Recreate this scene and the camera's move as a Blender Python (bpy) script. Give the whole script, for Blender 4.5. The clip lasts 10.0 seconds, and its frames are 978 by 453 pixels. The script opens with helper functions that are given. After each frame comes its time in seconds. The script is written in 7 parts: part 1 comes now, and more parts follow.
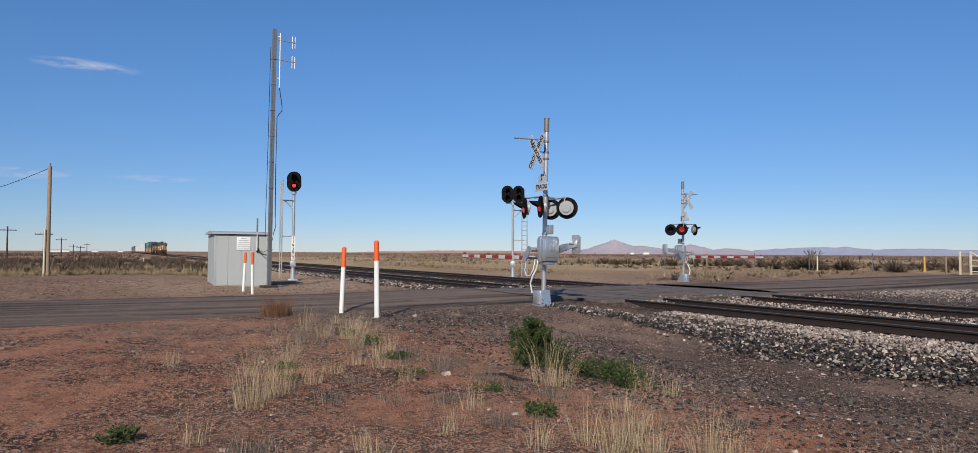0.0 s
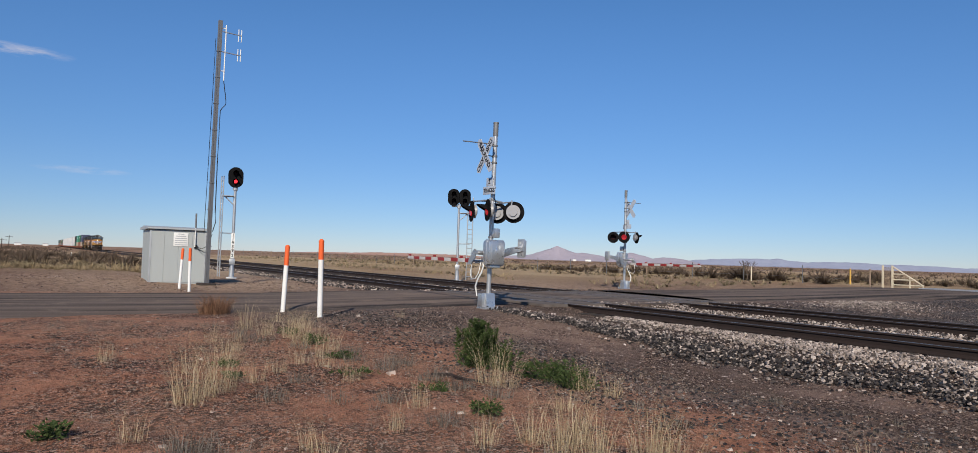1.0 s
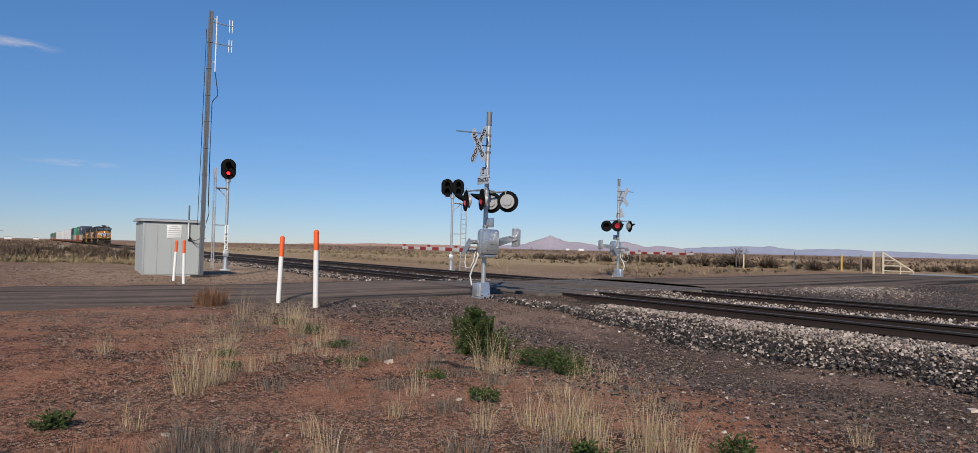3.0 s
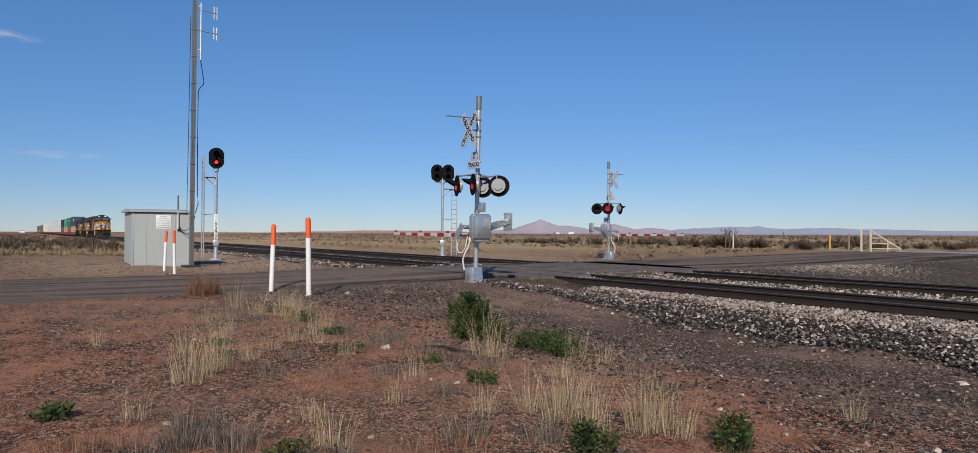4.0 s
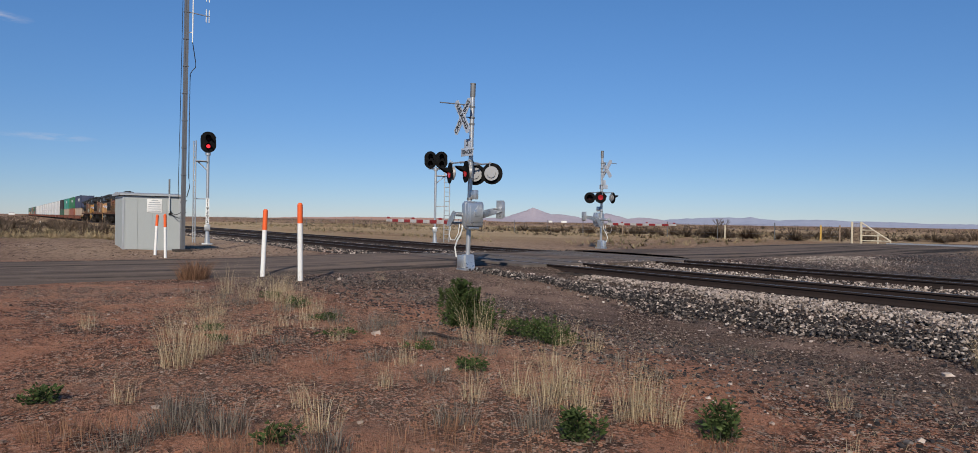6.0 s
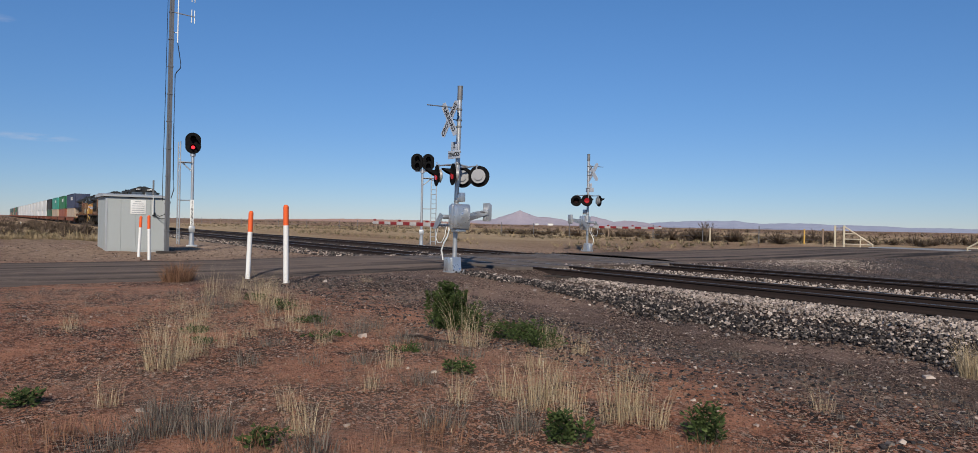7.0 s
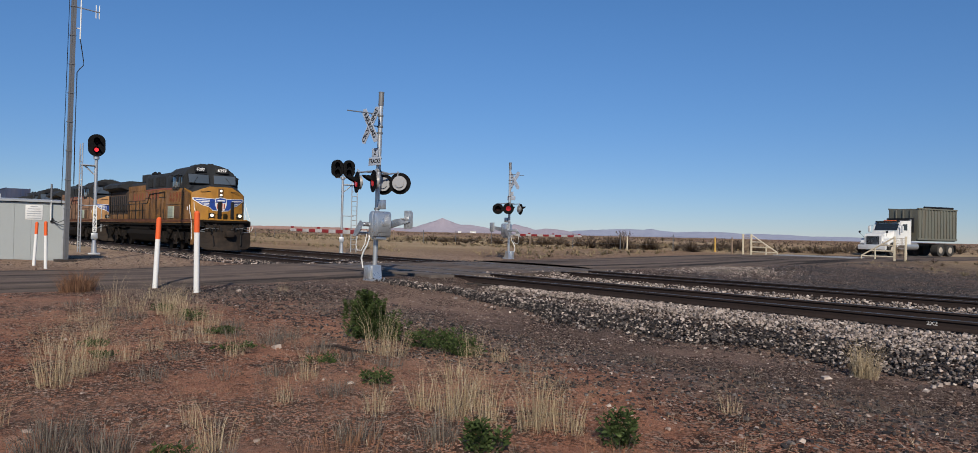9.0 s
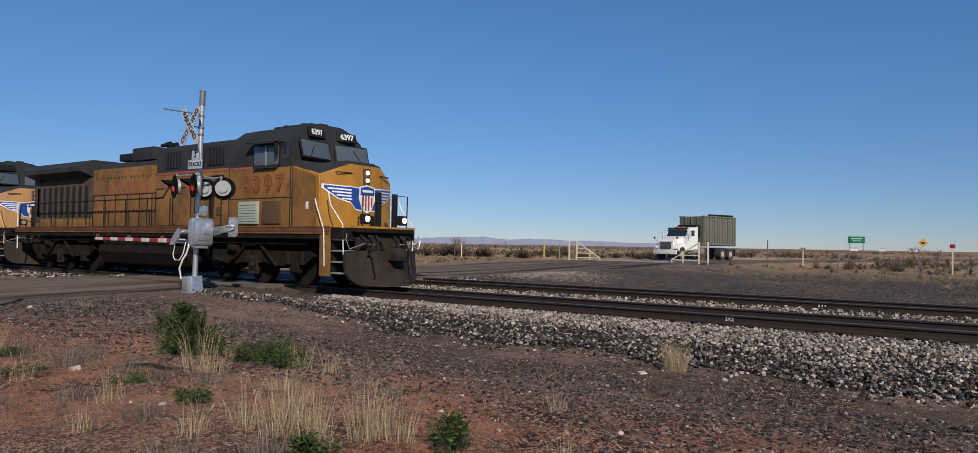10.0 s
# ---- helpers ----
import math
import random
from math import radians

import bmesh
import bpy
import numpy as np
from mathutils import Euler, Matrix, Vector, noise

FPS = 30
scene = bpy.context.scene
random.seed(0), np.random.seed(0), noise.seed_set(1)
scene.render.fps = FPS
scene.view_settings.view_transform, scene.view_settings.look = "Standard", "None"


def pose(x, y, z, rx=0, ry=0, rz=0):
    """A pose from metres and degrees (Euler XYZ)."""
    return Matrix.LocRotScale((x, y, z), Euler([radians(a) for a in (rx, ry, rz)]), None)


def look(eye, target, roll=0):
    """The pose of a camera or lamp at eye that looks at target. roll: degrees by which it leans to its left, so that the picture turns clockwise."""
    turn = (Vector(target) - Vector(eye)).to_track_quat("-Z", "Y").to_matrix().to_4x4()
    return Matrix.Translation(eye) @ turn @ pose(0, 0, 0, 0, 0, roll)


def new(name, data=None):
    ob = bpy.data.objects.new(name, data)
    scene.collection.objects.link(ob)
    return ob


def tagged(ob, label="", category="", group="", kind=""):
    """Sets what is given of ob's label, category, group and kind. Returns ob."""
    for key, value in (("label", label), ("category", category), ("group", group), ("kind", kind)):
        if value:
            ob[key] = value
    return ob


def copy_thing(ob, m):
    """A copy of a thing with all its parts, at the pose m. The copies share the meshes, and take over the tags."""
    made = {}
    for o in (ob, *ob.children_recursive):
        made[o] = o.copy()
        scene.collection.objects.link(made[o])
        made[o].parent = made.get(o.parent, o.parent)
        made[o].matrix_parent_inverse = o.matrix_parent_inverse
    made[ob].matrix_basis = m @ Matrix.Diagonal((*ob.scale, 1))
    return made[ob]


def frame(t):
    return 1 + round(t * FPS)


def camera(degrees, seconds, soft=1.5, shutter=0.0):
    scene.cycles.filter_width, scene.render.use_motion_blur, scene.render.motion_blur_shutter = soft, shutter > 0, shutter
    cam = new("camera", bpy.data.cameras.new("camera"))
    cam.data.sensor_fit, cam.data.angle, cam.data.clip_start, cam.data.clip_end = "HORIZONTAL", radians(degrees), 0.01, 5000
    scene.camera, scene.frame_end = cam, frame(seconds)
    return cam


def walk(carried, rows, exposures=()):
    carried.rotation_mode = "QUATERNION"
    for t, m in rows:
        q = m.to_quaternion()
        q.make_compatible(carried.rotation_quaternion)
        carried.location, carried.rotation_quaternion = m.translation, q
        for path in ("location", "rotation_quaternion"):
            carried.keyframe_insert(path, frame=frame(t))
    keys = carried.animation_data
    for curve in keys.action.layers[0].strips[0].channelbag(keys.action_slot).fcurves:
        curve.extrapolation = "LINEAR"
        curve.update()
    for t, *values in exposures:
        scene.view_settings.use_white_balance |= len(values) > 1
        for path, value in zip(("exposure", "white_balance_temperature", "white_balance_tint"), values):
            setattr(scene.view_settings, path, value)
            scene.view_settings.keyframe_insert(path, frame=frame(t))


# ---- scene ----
cam = camera(70.0, 10.0, soft=0.8)
PATH = [
    (0, -0, 0, 1.5, 92.178, -0.33, 61.987),
    (0.5, -0.018, -0.045, 1.468, 92.693, 0.101, 57.824),
    (1, 0.015, -0.08, 1.46, 92.588, -1.747, 57.371),
    (1.5, 0.053, -0.074, 1.467, 92.033, -1.511, 57.621),
    (2, 0.088, -0.041, 1.459, 91.891, -2.928, 57.274),
    (3.5, 0.041, -0.189, 1.436, 91.279, -0.295, 56.487),
    (4, 0.04, -0.195, 1.43, 90.559, -0.237, 56.015),
    (4.5, 0.027, -0.179, 1.425, 90.379, -0.591, 56.004),
    (5, 0.017, -0.162, 1.42, 89.783, -0.745, 55.972),
    (6.5, 0.051, -0.193, 1.43, 89.648, -1.035, 55.013),
    (7, 0.049, -0.196, 1.43, 89.786, -1.094, 54.325),
    (7.5, 0.045, -0.19, 1.43, 89.915, -0.788, 53.539),
    (8, 0.029, -0.176, 1.426, 90.085, -0.981, 53.137),
    (8.5, 0.059, -0.194, 1.437, 90.221, -1.166, 51.721),
    (9, 0.046, -0.15, 1.433, 90.546, -1.268, 47.982),
    (9.5, 0.034, -0.11, 1.426, 90.933, -0.755, 42.868),
    (10, 0.038, -0.091, 1.415, 91.451, -0.916, 34.568),
]
walk(cam, [(t, pose(x, y, z, rx, ry, rz)) for t, x, y, z, rx, ry, rz in PATH], exposures=[(0.0, 0.17), (2.0, 0.10), (4.5, 0.04), (7.0, 0.0), (10.0, -0.05)])

# ---- world and sun ----
WISPS = ((92.2, 13.0, 3.6, 0.5, 1.9), (88.0, 5.35, 3.4, 0.3, 1.3), (96.0, 5.3, 3.2, 0.4, 1.5))
SUN_EL, SUN_ROT = radians(33), radians(128)
world = bpy.data.worlds.new("sky")
scene.world = world
world.use_nodes = True
wn, wl = world.node_tree.nodes, world.node_tree.links
wn.clear()
sky = wn.new("ShaderNodeTexSky")
sky.sky_type, sky.sun_disc = "NISHITA", False
sky.sun_elevation, sky.sun_rotation = SUN_EL, SUN_ROT
sky.altitude, sky.air_density, sky.dust_density, sky.ozone_density = 1800, 1.0, 0.05, 5.0
bg = wn.new("ShaderNodeBackground")
bg.inputs["Strength"].default_value = 0.078
wo = wn.new("ShaderNodeOutputWorld")
cool = wn.new("ShaderNodeMix")
cool.data_type, cool.blend_type = "RGBA", "MULTIPLY"
cool.inputs[0].default_value = 1.0
haze = wn.new("ShaderNodeValToRGB")
for k, (at_, tone) in enumerate(((0.0, (0.92, 0.945, 1.13)), (0.06, (0.88, 0.965, 1.13)), (0.16, (0.81, 0.99, 1.14)), (0.36, (0.71, 1.0, 1.16)))):
    stop = haze.color_ramp.elements[k] if k < 2 else haze.color_ramp.elements.new(at_)
    stop.position, stop.color = at_, (*tone, 1)
wl.new(sky.outputs[0], cool.inputs[6])
# thin cirrus wisps: (azimuth from +y to -x, elevation, half length, half height, strength), degrees
gen = wn.new("ShaderNodeTexCoord")
stretch = wn.new("ShaderNodeMapping")
stretch.inputs["Scale"].default_value = (26.0, 26.0, 150.0)
wl.new(gen.outputs["Generated"], stretch.inputs["Vector"])
wisp = wn.new("ShaderNodeTexNoise")
wisp.inputs["Scale"].default_value, wisp.inputs["Detail"].default_value, wisp.inputs["Roughness"].default_value = 1.0, 4.0, 0.6
wl.new(stretch.outputs[0], wisp.inputs["Vector"])


def wmath(op, a, b=None):
    n = wn.new("ShaderNodeMath")
    n.operation = op
    for sock, v in zip(n.inputs, (a, b)):
        if isinstance(v, (int, float)):
            sock.default_value = v
        elif v is not None:
            wl.new(v, sock)
    return n.outputs[0]


zed = wn.new("ShaderNodeSeparateXYZ")
wl.new(gen.outputs["Generated"], zed.inputs[0])
wl.new(zed.outputs["Z"], haze.inputs[0])
wl.new(haze.outputs["Color"], cool.inputs[7])
lift = wn.new("ShaderNodeMapRange")
lift.interpolation_type = "SMOOTHSTEP"
for key, value in (("From Min", -0.02), ("From Max", 0.36), ("To Min", 0.83), ("To Max", 1.20)):
    lift.inputs[key].default_value = value
wl.new(zed.outputs["Z"], lift.inputs["Value"])
even = wn.new("ShaderNodeVectorMath")
even.operation = "SCALE"
wl.new(cool.outputs[2], even.inputs[0])
wl.new(lift.outputs[0], even.inputs["Scale"])
last = even.outputs[0]
for az, el, hl, hh, amount in WISPS:
    a, e = radians(az), radians(el)
    c = Vector((-math.sin(a) * math.cos(e), math.cos(a) * math.cos(e), math.sin(e)))
    side, up = Vector((math.cos(a), math.sin(a), 0.06)), Vector((math.sin(a) * math.sin(e), -math.cos(a) * math.sin(e), math.cos(e)))
    terms = []
    for axis, half in ((side, radians(hl)), (up, radians(hh))):
        dot = wn.new("ShaderNodeVectorMath")
        dot.operation = "DOT_PRODUCT"
        dot.inputs[1].default_value = axis
        wl.new(gen.outputs["Generated"], dot.inputs[0])
        q = wmath("DIVIDE", wmath("SUBTRACT", dot.outputs["Value"], c.dot(axis)), half)
        terms.append(wmath("MULTIPLY", q, q))
    soft_edge = wmath("MAXIMUM", wmath("SUBTRACT", 1.0, wmath("ADD", terms[0], terms[1])), 0.0)
    front = wn.new("ShaderNodeVectorMath")
    front.operation = "DOT_PRODUCT"
    front.inputs[1].default_value = c
    wl.new(gen.outputs["Generated"], front.inputs[0])
    mask = wmath("MULTIPLY", wmath("MULTIPLY", soft_edge, wmath("GREATER_THAN", front.outputs["Value"], 0.5)), wmath("MULTIPLY", wmath("MAXIMUM", wmath("SUBTRACT", wisp.outputs["Fac"], 0.42), 0.0), amount))
    cloud = wn.new("ShaderNodeMix")
    cloud.data_type = "RGBA"
    cloud.inputs[7].default_value = (8.6, 8.0, 8.2, 1)
    wl.new(mask, cloud.inputs[0])
    wl.new(last, cloud.inputs[6])
    last = cloud.outputs[2]
wl.new(last, bg.inputs["Color"])
wl.new(bg.outputs[0], wo.inputs["Surface"])
sun_dir = Vector((math.sin(SUN_ROT) * math.cos(SUN_EL), math.cos(SUN_ROT) * math.cos(SUN_EL), math.sin(SUN_EL)))
sun = new("sun", bpy.data.lights.new("sun", "SUN"))
sun.data.energy, sun.data.angle, sun.data.color = 4.75, radians(0.53), (1.0, 0.91, 0.78)
sun.matrix_world = look(sun_dir * 50, (0, 0, 0))

# ---- materials ----
def nd(nt, kind, **ins):
    n = nt.nodes.new(kind)
    for k, v in ins.items():
        n.inputs[k].default_value = v
    return n


def mix_col(nt, fac, a, b, blend="MIX"):
    m = nt.nodes.new("ShaderNodeMix")
    m.data_type, m.blend_type = "RGBA", blend
    for sock, v in ((m.inputs[0], fac), (m.inputs[6], a), (m.inputs[7], b)):
        if isinstance(v, (int, float)):
            sock.default_value = v
        elif isinstance(v, tuple):
            sock.default_value = (*v[:3], 1)
        else:
            nt.links.new(v, sock)
    return m.outputs[2]


def ramp(nt, src, lo, hi, a=0.0, b=1.0):
    r = nt.nodes.new("ShaderNodeMapRange")
    r.inputs["From Min"].default_value, r.inputs["From Max"].default_value = lo, hi
    r.inputs["To Min"].default_value, r.inputs["To Max"].default_value = a, b
    nt.links.new(src, r.inputs["Value"])
    return r.outputs[0]


def noise_of(nt, scale, detail=4.0, rough=0.6, vec=None):
    n = nd(nt, "ShaderNodeTexNoise", Scale=scale, Detail=detail, Roughness=rough)
    if vec is None:
        vec = nt.nodes.new("ShaderNodeTexCoord").outputs["Object"]
    nt.links.new(vec, n.inputs["Vector"])
    return n.outputs["Fac"]


def base_mat(name, rough=0.6, metal=0.0):
    m = bpy.data.materials.new(name)
    m.use_nodes = True
    nt = m.node_tree
    b = nt.nodes["Principled BSDF"]
    b.inputs["Roughness"].default_value, b.inputs["Metallic"].default_value = rough, metal
    return m, nt, b


def bump(nt, b, height, strength=0.3, dist=0.02):
    n = nd(nt, "ShaderNodeBump", Strength=strength, Distance=dist)
    nt.links.new(height, n.inputs["Height"])
    nt.links.new(n.outputs[0], b.inputs["Normal"])


def worn(name, col, dirt=(0.09, 0.07, 0.055), amount=0.35, scale=3.0, rough=0.55, metal=0.0, grain=40.0, bump_s=0.15, streak=0.0, spec=0.3):
    """Paint or metal with stains at a large scale and grain at a small one; streak: how far stains run down."""
    m, nt, b = base_mat(name, rough, metal)
    b.inputs["Specular IOR Level"].default_value = spec
    tc = nt.nodes.new("ShaderNodeTexCoord")
    vec = tc.outputs["Object"]
    if streak:
        mp = nt.nodes.new("ShaderNodeMapping")
        mp.inputs["Scale"].default_value = (1, 1, 1 - streak)
        nt.links.new(vec, mp.inputs["Vector"])
        big = noise_of(nt, scale, 5, 0.7, mp.outputs[0])
    else:
        big = noise_of(nt, scale, 5, 0.7, vec)
    fine = noise_of(nt, grain, 3, 0.6, vec)
    f = ramp(nt, big, 0.42, 0.75, 0.0, amount)
    c = mix_col(nt, f, col, dirt)
    c = mix_col(nt, ramp(nt, fine, 0.3, 0.7, 0.0, 0.22), c, tuple(v * 0.55 for v in col))
    nt.links.new(c, b.inputs["Base Color"])
    nt.links.new(ramp(nt, big, 0.3, 0.8, rough - 0.12, min(1.0, rough + 0.2)), b.inputs["Roughness"])
    if bump_s:
        bump(nt, b, fine, bump_s, 0.004)
    return m


def island(name, cols, rough=0.85, grain=30.0, sheen=0.0):
    """A colour of its own for each loose piece of the mesh."""
    m, nt, b = base_mat(name, rough)
    b.inputs["Specular IOR Level"].default_value = 0.12
    g = nt.nodes.new("ShaderNodeNewGeometry")
    r = nt.nodes.new("ShaderNodeValToRGB")
    r.color_ramp.interpolation = "LINEAR"
    while len(r.color_ramp.elements) < len(cols):
        r.color_ramp.elements.new(0.5)
    for i, c in enumerate(cols):
        r.color_ramp.elements[i].position = i / (len(cols) - 1)
        r.color_ramp.elements[i].color = (*c, 1)
    nt.links.new(g.outputs["Random Per Island"], r.inputs[0])
    c = mix_col(nt, ramp(nt, noise_of(nt, grain, 3), 0.35, 0.7, 0, 0.35), r.outputs[0], tuple(v * 0.5 for v in cols[0]))
    nt.links.new(c, b.inputs["Base Color"])
    return m


def glow(name, col, strength, base=(0.02, 0.02, 0.02)):
    m, nt, b = base_mat(name, 0.3)
    b.inputs["Base Color"].default_value = (*base, 1)
    b.inputs["Emission Color"].default_value = (*col, 1)
    b.inputs["Emission Strength"].default_value = strength
    return m


def glass(name, col=(0.02, 0.025, 0.03), rough=0.05):
    m, nt, b = base_mat(name, rough)
    b.inputs["Base Color"].default_value = (*col, 1)
    b.inputs["Specular IOR Level"].default_value = 0.8
    return m


def matt(name, col, rough=0.9):
    m, nt, b = base_mat(name, rough)
    b.inputs["Specular IOR Level"].default_value = 0.08
    c = mix_col(nt, ramp(nt, noise_of(nt, 12.0), 0.4, 0.7), col, tuple(v * 2.2 for v in col))
    nt.links.new(c, b.inputs["Base Color"])
    return m


def chips(nt, scale, vec):
    """A random value for each cell of broken stone."""
    v = nd(nt, "ShaderNodeTexVoronoi", Scale=scale, Randomness=1.0)
    nt.links.new(vec, v.inputs["Vector"])
    sep = nt.nodes.new("ShaderNodeSeparateColor")
    nt.links.new(v.outputs["Color"], sep.inputs[0])
    return sep.outputs[0]


def ground_mat():
    m, nt, b = base_mat("desert_soil", 0.95)
    b.inputs["Specular IOR Level"].default_value = 0.05
    pos = nt.nodes.new("ShaderNodeNewGeometry").outputs["Position"]
    sep = nt.nodes.new("ShaderNodeSeparateXYZ")
    nt.links.new(pos, sep.inputs[0])
    big = noise_of(nt, 0.35, 6, 0.65, pos)
    mid = noise_of(nt, 2.2, 6, 0.7, pos)
    fine = noise_of(nt, 22.0, 5, 0.75, pos)
    grit = noise_of(nt, 90.0, 3, 0.8, pos)
    far = noise_of(nt, 0.012, 6, 0.7, pos)
    red = mix_col(nt, ramp(nt, mid, 0.32, 0.7), (0.30, 0.127, 0.076), (0.54, 0.260, 0.162))
    red = mix_col(nt, ramp(nt, big, 0.5, 0.75, 0, 0.6), red, (0.34, 0.20, 0.135))
    # gravelly verge along the railway and the road
    gravel = mix_col(nt, ramp(nt, fine, 0.35, 0.65), (0.032, 0.025, 0.024), (0.18, 0.135, 0.122))
    gravel = mix_col(nt, ramp(nt, big, 0.40, 0.56, 0, 0.8), gravel, (0.28, 0.185, 0.145))
    wob = nt.nodes.new("ShaderNodeMath")
    wob.operation = "MULTIPLY_ADD"
    nt.links.new(big, wob.inputs[0])
    wob.inputs[1].default_value = 5.0
    nt.links.new(sep.outputs["Y"], wob.inputs[2])
    near_rail = ramp(nt, wob.outputs[0], 7.6, 9.4)
    wobx = nt.nodes.new("ShaderNodeMath")
    wobx.operation = "MULTIPLY_ADD"
    nt.links.new(mid, wobx.inputs[0])
    wobx.inputs[1].default_value = 4.0
    nt.links.new(sep.outputs["X"], wobx.inputs[2])
    by_road = nt.nodes.new("ShaderNodeMath")
    by_road.operation = "MULTIPLY"
    nt.links.new(ramp(nt, wobx.outputs[0], -9.0, -12.5), by_road.inputs[0])
    nt.links.new(ramp(nt, wob.outputs[0], 4.6, 6.6), by_road.inputs[1])
    by_road = by_road.outputs[0]
    mx = nt.nodes.new("ShaderNodeMath")
    mx.operation = "MAXIMUM"
    nt.links.new(near_rail, mx.inputs[0])
    nt.links.new(by_road, mx.inputs[1])
    c = mix_col(nt, mx.outputs[0], red, gravel)
    lane_a = ramp(nt, wob.outputs[0], 9.9, 10.3)
    lane_b = ramp(nt, wob.outputs[0], 12.2, 11.7)
    lane_c = ramp(nt, sep.outputs["X"], -12.0, -8.0)
    for other in (lane_b, lane_c):
        mul = nt.nodes.new("ShaderNodeMath")
        mul.operation = "MULTIPLY"
        nt.links.new(lane_a, mul.inputs[0])
        nt.links.new(other, mul.inputs[1])
        lane_a = mul.outputs[0]
    c = mix_col(nt, lane_a, c, mix_col(nt, ramp(nt, mid, 0.35, 0.7), (0.105, 0.071, 0.057), (0.18, 0.125, 0.10)))
    # track bed painted near-black for the shade between ballast stones
    gap_shade = nt.nodes.new("ShaderNodeMath")
    gap_shade.operation = "MULTIPLY"
    nt.links.new(ramp(nt, sep.outputs["Y"], 10.8, 11.8), gap_shade.inputs[0])
    nt.links.new(ramp(nt, sep.outputs["Y"], 23.5, 22.5), gap_shade.inputs[1])
    yard = nt.nodes.new("ShaderNodeMath")
    yard.operation = "MULTIPLY"
    nt.links.new(ramp(nt, sep.outputs["Y"], 22.5, 23.5), yard.inputs[0])
    nt.links.new(ramp(nt, sep.outputs["X"], -17.5, -15.0), yard.inputs[1])
    c = mix_col(nt, yard.outputs[0], c, mix_col(nt, ramp(nt, fine, 0.35, 0.68), (0.028, 0.027, 0.030), (0.098, 0.09, 0.092)))
    c = mix_col(nt, gap_shade.outputs[0], c, mix_col(nt, ramp(nt, fine, 0.4, 0.65), (0.022, 0.018, 0.017), (0.07, 0.058, 0.052)))
    # dark noise blotches paint the shade of hollows into the soil colour
    hollow_shade = noise_of(nt, 5.0, 5, 0.75, pos)
    c = mix_col(nt, ramp(nt, hollow_shade, 0.56, 0.66, 0, 0.5), c, (0.085, 0.045, 0.032))
    speck = noise_of(nt, 38.0, 2, 0.5, pos)
    c = mix_col(nt, ramp(nt, speck, 0.58, 0.62, 0, 0.5), c, (0.045, 0.028, 0.022))
    # stone chips at three sizes, some pale, some dark to double as gravel shadow
    stony = ramp(nt, noise_of(nt, 0.6, 6, 0.68, pos), 0.42, 0.56, 0.10, 1.0)
    for scale, dark, pale in ((13.0, 0.18, 0.965), (27.0, 0.38, 0.915), (61.0, 0.42, 0.885)):
        chip = chips(nt, scale, pos)
        for fac, tone in ((ramp(nt, chip, dark, dark - 0.05, 0, 0.9), (0.030, 0.018, 0.015)), (ramp(nt, chip, pale, pale + 0.03, 0, 0.7), (0.52, 0.40, 0.32))):
            both = nt.nodes.new("ShaderNodeMath")
            both.operation = "MULTIPLY"
            nt.links.new(fac, both.inputs[0])
            nt.links.new(stony, both.inputs[1])
            c = mix_col(nt, both.outputs[0], c, tone)
    drift = noise_of(nt, 0.16, 5, 0.6, pos)
    c = mix_col(nt, ramp(nt, drift, 0.5, 0.68, 0, 0.3), c, (0.36, 0.23, 0.165))
    streaks = nt.nodes.new("ShaderNodeMapping")
    streaks.inputs["Scale"].default_value = (0.35, 1.0, 1.0)
    nt.links.new(pos, streaks.inputs["Vector"])
    band = noise_of(nt, 0.05, 5, 0.6, streaks.outputs[0])
    tan = mix_col(nt, ramp(nt, far, 0.35, 0.65), (0.27, 0.165, 0.10), (0.36, 0.26, 0.155))
    tan = mix_col(nt, ramp(nt, band, 0.42, 0.58), tan, (0.43, 0.325, 0.20))
    tan = mix_col(nt, ramp(nt, band, 0.42, 0.34, 0, 0.8), tan, (0.20, 0.115, 0.075))
    tan = mix_col(nt, ramp(nt, mid, 0.45, 0.7, 0, 0.45), tan, (0.17, 0.115, 0.07))
    d = nt.nodes.new("ShaderNodeVectorMath")
    d.operation = "LENGTH"
    nt.links.new(pos, d.inputs[0])
    tan = mix_col(nt, ramp(nt, d.outputs["Value"], 110.0, 240.0, 0, 0.85), tan, mix_col(nt, ramp(nt, band, 0.4, 0.6), (0.15, 0.088, 0.064), (0.27, 0.165, 0.115)))
    farther = ramp(nt, d.outputs["Value"], 38.0, 60.0)
    # scraped dirt on the far side of the road
    dirt = mix_col(nt, ramp(nt, mid, 0.35, 0.65), (0.15, 0.090, 0.064), (0.30, 0.195, 0.138))
    dirt = mix_col(nt, ramp(nt, band, 0.46, 0.60, 0, 0.8), dirt, (0.40, 0.285, 0.20))
    dirt = mix_col(nt, ramp(nt, chips(nt, 9.0, pos), 0.20, 0.15, 0, 0.6), dirt, (0.06, 0.038, 0.03))
    c = mix_col(nt, ramp(nt, sep.outputs["X"], -24.6, -27.0), c, dirt)
    left = ramp(nt, sep.outputs["X"], -50.0, -58.0)
    mx2 = nt.nodes.new("ShaderNodeMath")
    mx2.operation = "MAXIMUM"
    nt.links.new(farther, mx2.inputs[0])
    nt.links.new(left, mx2.inputs[1])
